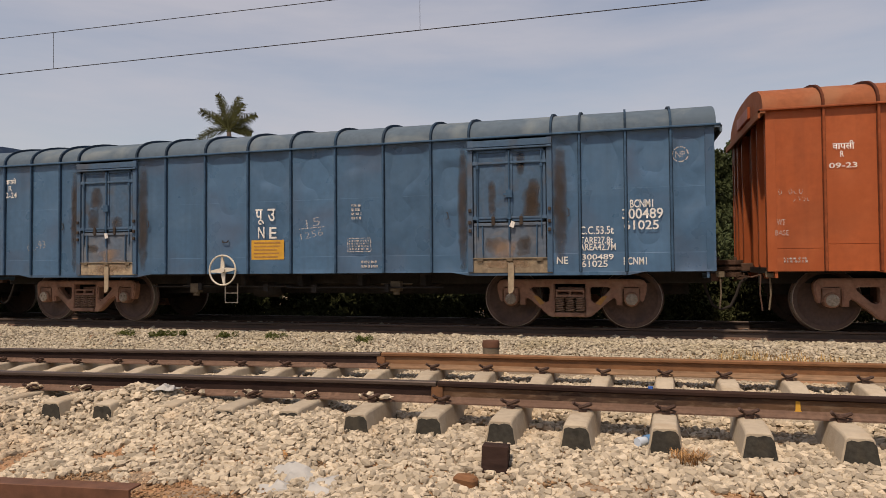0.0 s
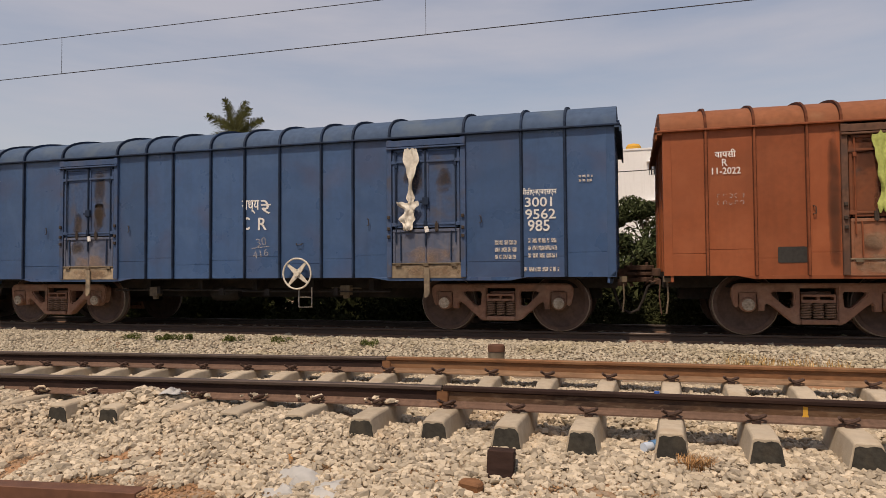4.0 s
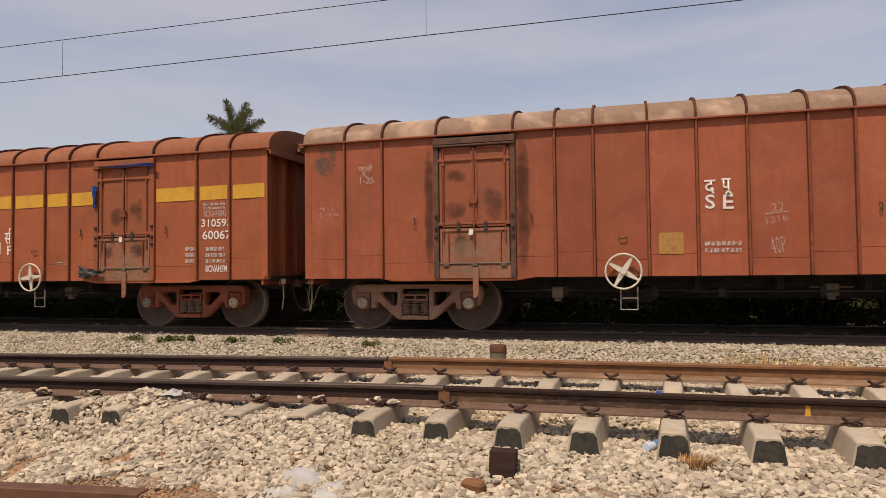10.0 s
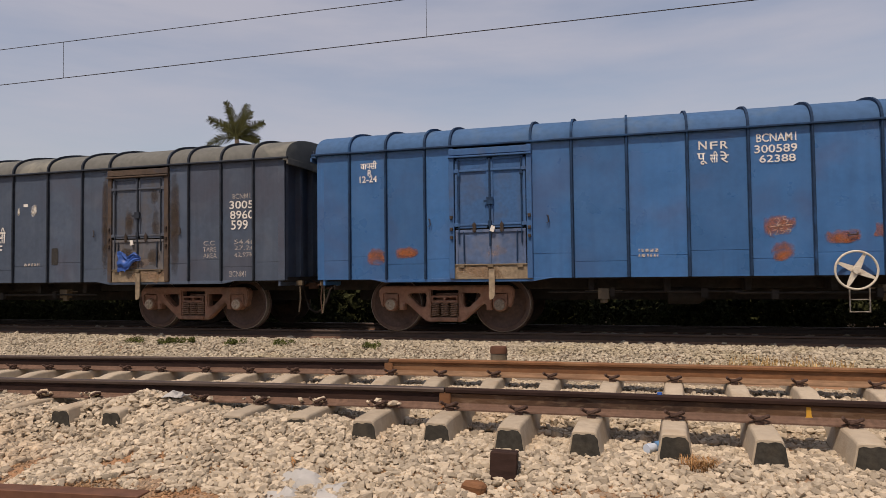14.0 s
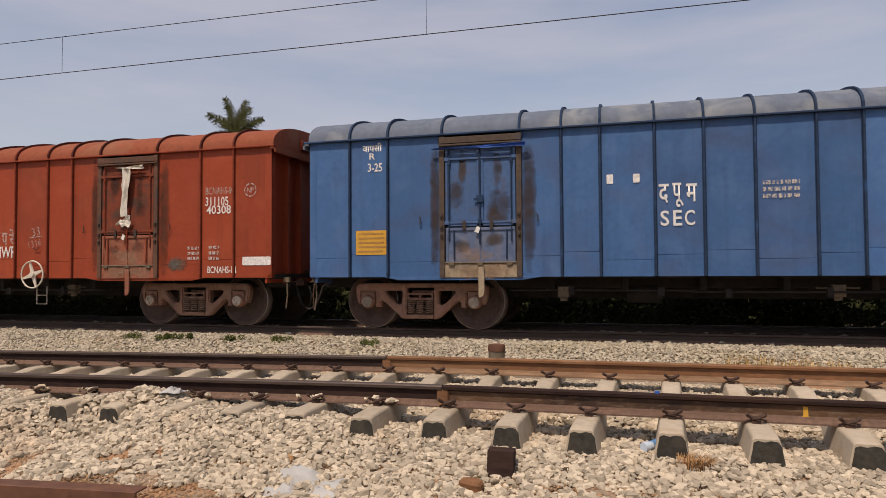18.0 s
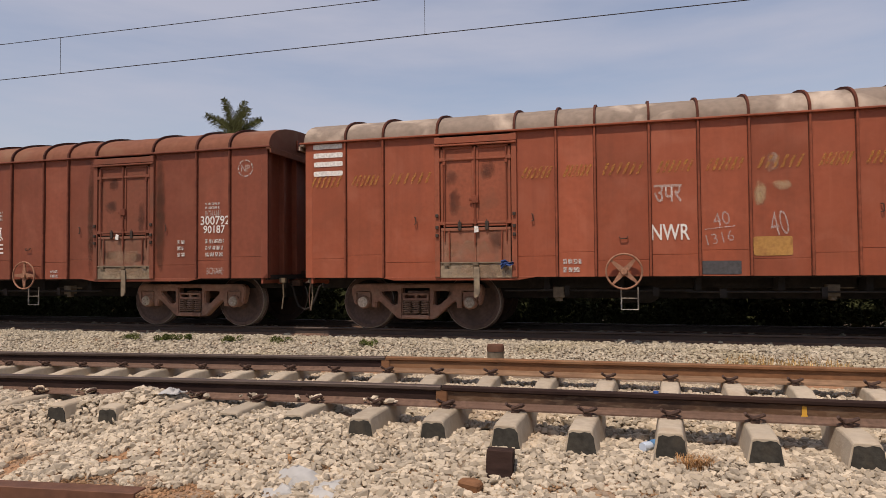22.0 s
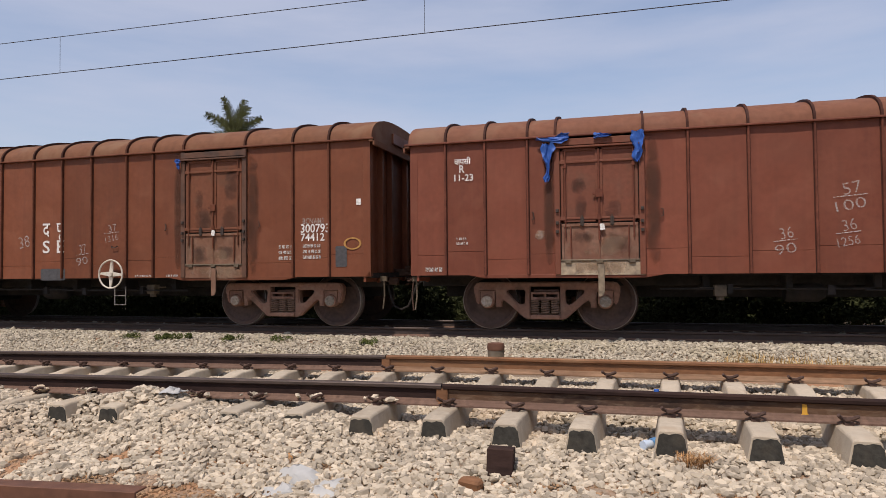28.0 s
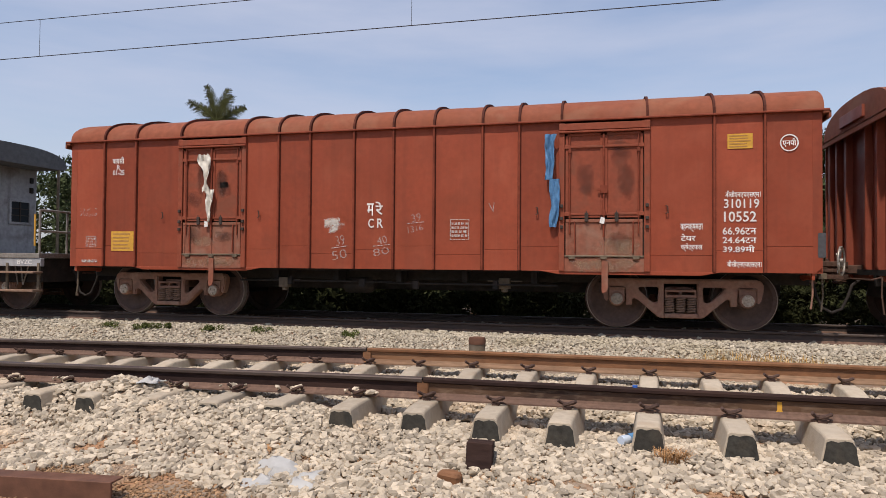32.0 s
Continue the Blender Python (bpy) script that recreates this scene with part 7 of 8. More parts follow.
w = WAGONS[20]
letters(w, "उ", 0.01, 2.04, 0.15, 0.25)
letters(w, "म", 0.20, 2.02, 0.16, 0.23)
letters(w, "रे", 0.40, 2.05, 0.17, 0.29)
letters(w, "NCR", 0.22, 1.80, 0.54, 0.21)
patch(w, "yellow", -0.41, 1.44, 0.41, 0.32)
fraction(w, "35", "1316", 0.30, 1.43, 0.37, 0.44)
fraction(w, "36", "55", 1.03, 1.90, 0.32, 0.42)
letters(w, "35", 1.06, 1.46, 0.28, 0.20, CHALK, "chalk_writing")
letters(w, "311304", 5.43, 1.88, 0.52, 0.16, FAINT)
letters(w, "18250", 5.44, 1.72, 0.49, 0.15, FAINT)
ring(w, "एनपी", 6.15, 2.92, 0.24, 0.26)
patch(w, "grey", 6.18, 1.53, 0.56, 0.37)
patch(w, "grey", 4.56, 1.55, 0.37, 0.35)
patch(w, "dusty", -6.56, 2.88, 0.30, 0.07)
patch(w, "dusty", -6.56, 2.77, 0.30, 0.06)
patch(w, "dusty", -6.56, 2.65, 0.30, 0.06)
patch(w, "dusty", -6.56, 2.53, 0.30, 0.06)
bars(w, 2, 4.71, 1.66, 0.48, 0.30)
cloth(w, "blue", -4.58, 2.72, 0.40, 1.14)
cloth(w, "blue", -3.03, 3.16, 0.18, 0.29)
cloth(w, "blue", -3.01, 2.30, 0.21, 0.53)
cloth(w, "lime", -3.89, 2.53, 0.32, 0.50)
cloth(w, "lime", -3.81, 1.93, 0.30, 0.76)
cloth(w, "pale", 3.29, 2.56, 0.25, 1.08)
cloth(w, "pale", 3.41, 1.79, 0.25, 0.50)

w = WAGONS[21]
letters(w, "वापसी", -6.28, 2.91, 0.29, 0.13)
letters(w, "R", -6.29, 2.77, 0.09, 0.13)
letters(w, "11-23", -6.26, 2.62, 0.33, 0.13)
letters(w, "मध्य", 0.38, 1.99, 0.41, 0.21)
letters(w, "C", 0.21, 1.61, 0.15, 0.23)
letters(w, "R", 0.55, 1.60, 0.16, 0.23)
fraction(w, "57", "100", -0.43, 2.09, 0.45, 0.43)
fraction(w, "36", "1256", -0.47, 1.55, 0.33, 0.42)
fraction(w, "36", "90", -1.31, 1.45, 0.33, 0.42)
bars(w, 3, 0.37, 2.44, 0.36, 0.24)
patch(w, "dusty", -4.98, 1.61, 0.15, 0.16)
bars(w, 1, -6.80, 1.06, 0.31, 0.12)
bars(w, 2, -6.30, 1.54, 0.20, 0.15)
cloth(w, "blue", -4.75, 3.18, 0.52, 0.19)
cloth(w, "blue", -4.82, 2.79, 0.21, 0.62)
cloth(w, "blue", -3.95, 3.19, 0.27, 0.13)
cloth(w, "blue", -3.40, 2.98, 0.23, 0.49)
cloth(w, "blue", 3.25, 2.61, 0.16, 1.38)
cloth(w, "white", 3.88, 2.97, 0.20, 0.37)
cloth(w, "white", 3.87, 2.31, 0.32, 0.99)
cloth(w, "white", 3.97, 1.77, 0.33, 0.18)
cloth(w, "blue", 4.65, 3.13, 0.29, 0.25)

w = WAGONS[22]
letters(w, "6.22", -5.54, 2.74, 0.27, 0.13, FAINT)
letters(w, "द", -0.41, 1.94, 0.18, 0.28)
letters(w, "पू", -0.06, 1.91, 0.18, 0.35)
letters(w, "S", -0.41, 1.60, 0.18, 0.26)
letters(w, "E", -0.05, 1.60, 0.18, 0.26)
letters(w, "38", -0.98, 1.71, 0.27, 0.24, CHALK, "chalk_writing")
fraction(w, "37", "90", 0.49, 1.43, 0.31, 0.43)
fraction(w, "37", "1316", 1.21, 1.85, 0.35, 0.36)
patch(w, "dark", -0.24, 1.03, 0.62, 0.24)
patch(w, "dark", -6.20, 1.08, 0.63, 0.28)
patch(w, "grey", -4.87, 1.33, 0.35, 0.43)
patch(w, "white", -5.45, 1.32, 0.18, 0.17)
letters(w, "BCNAM1", 5.61, 1.96, 0.41, 0.11, FAINT)
letters(w, "300793", 5.65, 1.83, 0.57, 0.18)
letters(w, "74412", 5.60, 1.67, 0.47, 0.16)
bars(w, 3, 5.07, 1.40, 0.31, 0.31)
bars(w, 3, 5.58, 1.41, 0.35, 0.31)
oval(w, 6.38, 1.54, 0.34, 0.22)
patch(w, "dark", 6.16, 1.31, 0.22, 0.37)
patch(w, "white", 6.50, 2.28, 0.09, 0.11)
bars(w, 1, 1.99, 0.99, 0.44, 0.07)
bars(w, 1, 2.63, 0.99, 0.28, 0.07)
scribble(w, -6.23, 2.09, 0.44, 0.20)
cloth(w, "cream", -3.64, 2.80, 0.32, 0.51)
cloth(w, "cream", -3.60, 2.25, 0.24, 0.64)
cloth(w, "white", -3.48, 1.76, 0.31, 0.33)
cloth(w, "blue", -2.86, 2.98, 0.23, 0.58)
cloth(w, "blue", 2.80, 3.13, 0.15, 0.19)

w = WAGONS[23]
letters(w, "वापसी", -5.73, 3.17, 0.27, 0.13)
letters(w, "R", -5.73, 3.07, 0.08, 0.09)
letters(w, "12-24", -5.73, 2.97, 0.22, 0.11)
plate(w, -5.70, 1.63, 0.55, 0.35)
sticker(w, -1.33, 2.41, 0.59, 0.46)
letters(w, "उपूरे", -0.49, 2.24, 0.53, 0.19, CHALK, "chalk_writing")
letters(w, "NER", -0.50, 2.01, 0.50, 0.22, CHALK, "chalk_writing")
letters(w, "39", -0.46, 1.61, 0.27, 0.19, CHALK, "chalk_writing")
fraction(w, "38", "1316", 0.23, 1.41, 0.41, 0.46)
bars(w, 2, 0.99, 1.79, 0.39, 0.13)
patch(w, "white", -6.35, 2.25, 0.10, 0.10)
patch(w, "white", -5.65, 1.33, 0.10, 0.13)
patch(w, "dusty", -4.51, 1.63, 0.15, 0.14)
scribble(w, -6.46, 2.13, 0.42, 0.16)
boxed(w, 3, -6.37, 1.91, 0.20, 0.20)
plate(w, 5.50, 2.92, 0.39, 0.30)
ring(w, "एनपी", 6.19, 3.16, 0.28, 0.29)
letters(w, "बीसीएनएचएसएम1", 5.50, 2.59, 0.55, 0.13)
letters(w, "310418", 5.49, 2.32, 0.52, 0.18)
letters(w, "10884", 5.50, 2.11, 0.46, 0.18)
letters(w, "66.92टन", 5.55, 1.70, 0.41, 0.12)
letters(w, "24.95टन", 5.55, 1.57, 0.41, 0.12)
letters(w, "39.79मी", 5.55, 1.45, 0.41, 0.12)
bars(w, 3, 5.03, 1.58, 0.15, 0.34)
letters(w, "बीसीएनएचएसएम1", 5.57, 1.10, 0.57, 0.12)
patch(w, "white", 6.00, 2.13, 0.11, 0.09)
patch(w, "white", 6.13, 1.52, 0.09, 0.10)
patch(w, "dark", 6.60, 1.43, 0.09, 0.36)
cloth(w, "navy", 3.20, 3.24, 0.58, 0.23)
cloth(w, "navy", 2.88, 2.94, 0.45, 0.55)
cloth(w, "navy", 3.85, 2.94, 0.46, 0.42)
cloth(w, "navy", 4.03, 3.17, 0.38, 0.35)

w = WAGONS[24]
letters(w, "वापसी", -5.63, 3.01, 0.26, 0.14)
letters(w, "R", -5.62, 2.87, 0.08, 0.10)
letters(w, "01-25", -5.62, 2.77, 0.26, 0.11)
plate(w, -5.51, 1.44, 0.51, 0.38)
boxed(w, 3, -6.23, 1.43, 0.24, 0.22)
letters(w, "म", -0.42, 1.99, 0.13, 0.22)
letters(w, "रे", -0.26, 2.01, 0.14, 0.23)
letters(w, "C", -0.41, 1.75, 0.10, 0.16)
letters(w, "R", -0.24, 1.75, 0.11, 0.16)
patch(w, "white", -1.09, 1.71, 0.38, 0.24)
fraction(w, "39", "1316", 0.40, 1.75, 0.30, 0.33)
fraction(w, "39", "50", -1.00, 1.33, 0.31, 0.44)
fraction(w, "40", "80", -0.22, 1.36, 0.33, 0.35)
boxed(w, 4, 1.18, 1.63, 0.33, 0.35)
plate(w, 5.58, 2.97, 0.36, 0.23)
ring(w, "एनपी", 6.27, 2.92, 0.25, 0.27)
letters(w, "बीसीएनएचएसएम1", 5.62, 2.15, 0.50, 0.12)
letters(w, "310119", 5.60, 2.01, 0.50, 0.16)
letters(w, "10552", 5.58, 1.81, 0.46, 0.18)
letters(w, "66.96टन", 5.57, 1.59, 0.48, 0.13)
letters(w, "24.64टन", 5.57, 1.45, 0.48, 0.11)
letters(w, "39.89मी", 5.56, 1.32, 0.45, 0.13)
letters(w, "वहनक्षमता", 4.88, 1.64, 0.33, 0.13)
letters(w, "टेयर", 4.83, 1.49, 0.22, 0.11)
letters(w, "क्षेत्रफल", 4.88, 1.34, 0.32, 0.13)
letters(w, "बीसीएनएचएसएम1", 5.64, 1.08, 0.49, 0.12)
patch(w, "dark", 6.71, 1.37, 0.11, 0.37)
cloth(w, "steelblue", 2.71, 2.80, 0.15, 0.74)
cloth(w, "steelblue", 2.79, 2.05, 0.15, 0.78)
cloth(w, "white", -3.66, 2.70, 0.25, 0.69)
cloth(w, "white", -3.56, 2.10, 0.21, 0.59)
bars(w, 1, -6.26, 1.05, 0.36, 0.09)
scribble(w, -6.31, 2.01, 0.42, 0.18)
letters(w, "V", 1.74, 2.00, 0.11, 0.17, CHALK, "chalk_writing")


# faded slanting strokes on one old wagon
for a, b in SHORT.meshes["bays"]:
    for q in range(6):
        xx = a + 0.1 + (b - a - 0.2) * q / 6
        part("hatch_mark", flat([(xx, 2.58), (xx + 0.045, 2.58), (xx + 0.13, 2.77), (xx + 0.085, 2.77)], FACE - 0.002), HATCH, WAGONS[17])

# the yellow band round one wagon
for a, b in SHORT.meshes["bays"]:
    xa, xb = a + 0.06, b - 0.06
    part("yellow_band", flat([(xa, 2.47), (xb, 2.48), (xb, 2.745), (xa, 2.735)], FACE + 0.001), YELLOW, WAGONS[9], "yellow painted band")


# ---- brake van at the tail ----
VAN_GREY = mat("weathered_grey_paint", (0.36, 0.36, 0.36), 0.7, grain=12, spread=0.2, bump=0.1, stain=(0.11, 0.085, 0.07), stain_amount=0.6, stain_scale=1.6, streak=(0.1, 0.09, 0.085), streak_amount=0.4)
VAN_ROOF = mat("sooty_roof", (0.12, 0.12, 0.118), 0.8, grain=12, spread=0.25)
GLASS = mat("dark_window_glass", (0.03, 0.035, 0.04), 0.15, 0.0, spread=0.05, bump=0.0)
WOOD = mat("footboard_wood", (0.24, 0.15, 0.1), 0.85, grain=20, spread=0.2)


def brake_van(offset):
    # x runs from the coupling end at 5.75 back to -5.6
    root = holder("brake_van", "weathered grey guard's brake van with a railed end platform", "brake van")
    for nm, s in (("side_wall", Shape().box(-5.0, 2.6, -1.45, -1.41, 1.2, 3.4)), ("side_wall", Shape().box(-5.0, 2.6, 1.41, 1.45, 1.2, 3.4)),
                  ("end_wall", Shape().box(2.56, 2.6, -1.41, 1.41, 1.2, 3.7)), ("end_wall", Shape().box(-5.0, -4.96, -1.41, 1.41, 1.2, 3.7))):
        part(nm, s.mesh(nm, 0.004), VAN_GREY, root)
    pts = []
    for i in range(25):
        a = math.pi * i / 24
        c, s = math.cos(a), math.sin(a)
        pts.append((-1.62 * math.copysign(abs(c) ** 0.7, c), 3.38 + 0.42 * s ** 0.7))
    part("roof", Shape().prism(pts + [(1.5, 3.34), (-1.5, 3.34)], -5.6, 3.36, "x").mesh("roof", smooth=True), VAN_ROOF, root, "sooty grey rounded roof")

    def window(x, y, wide, z0, z1, end):
        put = pose(x, y, 0, 0, 0, 90 if end else 0)
        win = part("window", Shape().box(-wide / 2, wide / 2, -0.012, 0.01, z0, z1).mesh("window_pane"), GLASS, root, m=put)
        fr = Shape().box(-wide / 2 - 0.06, wide / 2 + 0.06, -0.04, 0.0, z1, z1 + 0.06).box(-wide / 2 - 0.06, wide / 2 + 0.06, -0.04, 0.0, z0 - 0.06, z0)
        fr.box(-wide / 2 - 0.06, -wide / 2, -0.04, 0.0, z0, z1).box(wide / 2, wide / 2 + 0.06, -0.04, 0.0, z0, z1)
        part("window_frame", fr.mesh("window_frame", 0.004), VAN_GREY, win)
        part("window_bar", Shape().box(-0.015, 0.015, -0.035, -0.013, z0, z1).mesh("window_bar"), BAR, win)
        for q in (0.33, 0.66):
            zz = z0 + (z1 - z0) * q
            part("window_bar", Shape().box(-wide / 2, wide / 2, -0.032, -0.015, zz - 0.01, zz + 0.01).mesh("window_bar"), BAR, win)

    for x in (1.9, 0.1, -1.8, -3.7):
        window(x, -1.45, 0.6, 2.0, 2.6, False)
    for y in (-0.95, 0.95):
        window(2.6, y, 0.52, 2.0, 2.5, True)
    part("door", Shape().box(2.6, 2.63, -0.38, 0.38, 1.25, 3.15).mesh("door", 0.005), VAN_GREY, root)
    for z in (2.75, 3.0):
        part("lamp_bracket", Shape().box(2.6, 2.65, 1.22, 1.32, z, z + 0.14).mesh("lamp_bracket", 0.01), UNDER, root)
    part("platform", Shape().box(-5.6, 5.7, -1.5, 1.5, 1.1, 1.2).mesh("platform", 0.008), CAP, root, "pale dusty platform deck")
    part("sole_bar", Shape().box(-5.6, 5.72, -1.48, -1.38, 0.93, 1.096).mesh("sole_bar", 0.006), VAN_GREY, root)
    part("sole_bar", Shape().box(-5.6, 5.72, 1.38, 1.48, 0.93, 1.096).mesh("sole_bar", 0.006), VAN_GREY, root)
    part("underframe", Shape().box(-5.5, 5.6, -1.3, 1.3, 0.6, 1.09).mesh("underframe"), UNDER, root)
    part("lettering", text_mesh("BVZC"), WHITE, root, m=scaled(5.33, -1.486, 1.02, 0.36, 0.09))
    for z, y0 in ((0.79, -1.66), (0.42, -1.66)):
        part("footboard", Shape().box(3.9, 5.72, y0, y0 + 0.25, z, z + 0.04).mesh("footboard", 0.005), WOOD, root, "worn wooden footboard")
    for x in (4.0, 4.9, 5.68):
        part("step_hanger", Shape().box(x - 0.025, x + 0.025, -1.5, -1.46, 0.42, 1.0).mesh("step_hanger"), GRIME, root)
    for x, dx in ((4.9, 0.12), (5.05, 0.1), (5.25, -0.1)):
        part("brake_rod", Shape().tube([(x, -1.3, 0.95), (x + dx, -1.34, 0.55)], 0.014, 6).mesh("brake_rod", smooth=True), CAP, root)
    e = 5.66
    rails = [[(e, y, 1.2), (e, y, 2.1)] for y in (-1.45, -0.75, 0.0, 0.75, 1.45)] + [[(e, -1.45, z), (e, 1.45, z)] for z in (1.65, 2.08)]
    rails += [[(4.65, -1.5, 0.95), (4.65, -1.5, 2.1)], [(4.65, 1.45, 1.2), (4.65, 1.45, 2.1)], [(4.65, 1.45, 2.1), (e, 1.45, 2.1)], [(2.66, -1.5, 1.25), (2.66, -1.5, 2.1)]]
    for r in rails:
        part("handrail", Shape().tube(r, 0.024, 8).mesh("handrail", smooth=True), CAP, root)
    part("marker_stick", Shape().tube([(e - 0.1, -1.47, 1.35), (e - 0.1, -1.47, 2.0)], 0.018, 6).mesh("marker_stick"), YELLOW, root, "yellow painted flag stick")
    for y in (-1.42, 1.42):
        part("roof_post", Shape().tube([(3.3, y, 1.2), (3.3, y, 3.4)], 0.035, 8).mesh("roof_post", smooth=True), GRIME, root)
    part("coupler", COMMON["coupler"], DRAFT, root, "dusty brown knuckle coupler", m=pose(5.75, 0, 0))
    sets = []
    for x in (-3.4, 3.6):
        bogie(root, x, BOGIE)
        for dx in (-1, 1):
            sets.append((wheelset(root, x + dx), x + dx))
    TRAIN.append((root, offset, sets))


brake_van(OFFSETS[24] + 7.225 + 6.05)

# ---- loose things along the tracks ----
RUST_PLATE = mat("rusty_steel_plate", (0.135, 0.062, 0.037), 0.75, 0.1, grain=10, spread=0.3, bump=0.2, stain=(0.1, 0.045, 0.03), stain_amount=0.6, stain_scale=3.0)
PLASTIC = mat("grey_plastic_sheet", (0.4, 0.39, 0.365), 0.45, grain=12, spread=0.12, bump=0.4, bump_scale=18)
beam = Shape().prism([(-1.35, -0.5), (0.9, -0.5), (0.9, -0.27), (-1.35, -0.26)], -0.012, 0.012).box(-1.35, 0.9, 0.0, 0.12, -0.285, -0.27)
thing("steel_beam", beam.mesh("steel_beam", 0.004), RUST_PLATE, "length of rusty steel angle lying on the ground", "steel beam", m=pose(-3.9, -9.16, -0.035, 0, 0, 6.4))
stub = Shape().box(-0.105, 0.105, -0.02, 0.0, -0.2, 0.16).box(-0.105, 0.105, 0.0, 0.13, 0.145, 0.16).box(-0.105, -0.09, 0.0, 0.13, -0.2, 0.145).box(0.09, 0.105, 0.0, 0.13, -0.2, 0.145)
thing("steel_stub", stub.mesh("steel_stub", 0.006), RAIL_DARK, "dark rusty steel marker stub set upright in gravel", "marker post", m=pose(-0.87, -8.12, -0.31, -6, 2, 4) @ Matrix.Diagonal((0.86, 1, 1, 1)))
pipe = Shape().lathe([(0.001, 0.0), (0.112, 0.0), (0.112, 0.33), (0.105, 0.345), (0.001, 0.35)], 24, "z", False)
pp = thing("steel_pipe_post", pipe.mesh("steel_pipe_post", smooth=True), GRIME, "capped rusty pipe post standing between the tracks", "pipe post", m=pose(-1.8, -3.5, -0.38))
part("cap", Shape().lathe([(0.001, 0.33), (0.118, 0.33), (0.12, 0.38), (0.11, 0.42), (0.001, 0.425)], 24, "z", False).mesh("cap", smooth=True), RUST_PLATE, pp, "reddish rusty cap")


def crumple(name, a, b, lift, seed, n=16):
    """A thrown-away sheet: an uneven, folded patch close to the ground."""
    vs = []
    for layer in (0, 1):
        for j in range(n + 1):
            for i in range(n + 1):
                u, v = i / n - 0.5, j / n - 0.5
                r = 1 + 0.5 * noise.noise((u * 2.5, v * 2.5, seed))
                z = lift * (0.55 + 0.8 * noise.noise((u * 4, v * 4, seed + 3)) + 0.4 * noise.noise((u * 11, v * 11, seed))) * max(0.0, 1 - 3.2 * (u * u + v * v))
                vs.append((u * a * r, v * b * r, max(0.0, z) + 0.004 * layer))
    k, m = n + 1, (n + 1) ** 2
    fs = [(j * k + i, j * k + i + 1, (j + 1) * k + i + 1, (j + 1) * k + i) for j in range(n) for i in range(n)]
    fs += [tuple(q + m for q in f) for f in fs]
    return Shape().add(vs, fs).mesh(name, smooth=True)


thing("plastic_sheet", crumple("plastic_sheet", 0.74, 0.5, 0.16, 4.0), PLASTIC, "crumpled translucent grey plastic sheet on gravel", "plastic sheet", m=pose(-2.16, -8.45, -0.42, 8, 0, -14))
thing("plastic_scrap", crumple("plastic_scrap", 0.2, 0.16, 0.06, 6.0, 12), PLASTIC, "torn scrap of grey plastic on a stone heap", "plastic sheet", m=pose(-4.0, -7.42, ground_z(-4.0, -7.42) + 0.04))
thing("wrapper", crumple("wrapper", 0.12, 0.1, 0.08, 9.0, 8), YELLOW, "small crushed yellow wrapper on the gravel", "wrapper", m=pose(-1.43, -8.04, -0.36))
thing("brown_stone", Shape().prism([(-0.08, 0), (0.06, -0.05), (0.1, 0.02), (0.04, 0.07), (-0.05, 0.06)], -0.04, 0.05, "z").mesh("brown_stone", 0.015), RAIL_RUST, "reddish brown lump of stone on gravel", "stone", m=pose(-1.04, -8.3, -0.36, 10, 5, 20))
thing("orange_stone", Shape().prism([(-0.07, 0), (0.05, -0.05), (0.08, 0.02), (0.02, 0.06), (-0.05, 0.05)], -0.03, 0.05, "z").mesh("orange_stone", 0.015), mat("ochre_stone", (0.42, 0.22, 0.09), 0.9, grain=20), "ochre stone among pale ballast", "stone", m=pose(-2.41, -8.12, -0.33, 20, 0, 60))
dab = Shape().prism([(-0.035, -0.06), (0.035, -0.055), (0.018, -0.03), (0.016, 0.03), (-0.014, 0.034), (-0.016, -0.03)], -0.001, 0.001)
thing("paint_mark", dab.mesh("paint_mark"), YELLOW, "dab of yellow paint on the rusty rail web", "paint mark", m=pose(1.2, Y_NEAR - GAUGE - 0.0105, near_top(1.2) - 0.085))
bottle = Shape().lathe([(0.001, -0.11), (0.032, -0.11), (0.036, -0.08), (0.03, -0.03), (0.036, 0.02), (0.034, 0.06), (0.014, 0.1), (0.014, 0.12), (0.001, 0.12)], 14, "x", False)
bt = thing("water_bottle", bottle.mesh("water_bottle", smooth=True), mat("bottle_plastic", (0.5, 0.58, 0.68), 0.2, grain=20), "crushed clear plastic bottle with a blue label", "bottle", m=pose(0.14, -7.52, -0.2, 0, 0, 50))
part("label", Shape().lathe([(0.0365, -0.03), (0.0375, -0.03), (0.0375, 0.035), (0.0365, 0.035)], 14, "x").mesh("label", smooth=True), CLOTHS["steelblue"], bt, "blue label")
thing("blue_cap", Shape().lathe([(0.001, 0), (0.02, 0), (0.02, 0.02), (0.001, 0.022)], 12, "z", False).mesh("blue_cap"), CLOTHS["blue"], "blue bottle cap on the rail", "bottle cap", m=pose(0.18, Y_NEAR - GAUGE, 0.115))


# ---- plants ----
def leaf_mat(name, c, spread=0.3):
    m = mat(name, c, 0.9, gloss=0.05, grain=6, spread=spread, bump=0.0, per="island", per_amount=0.45)
    return m


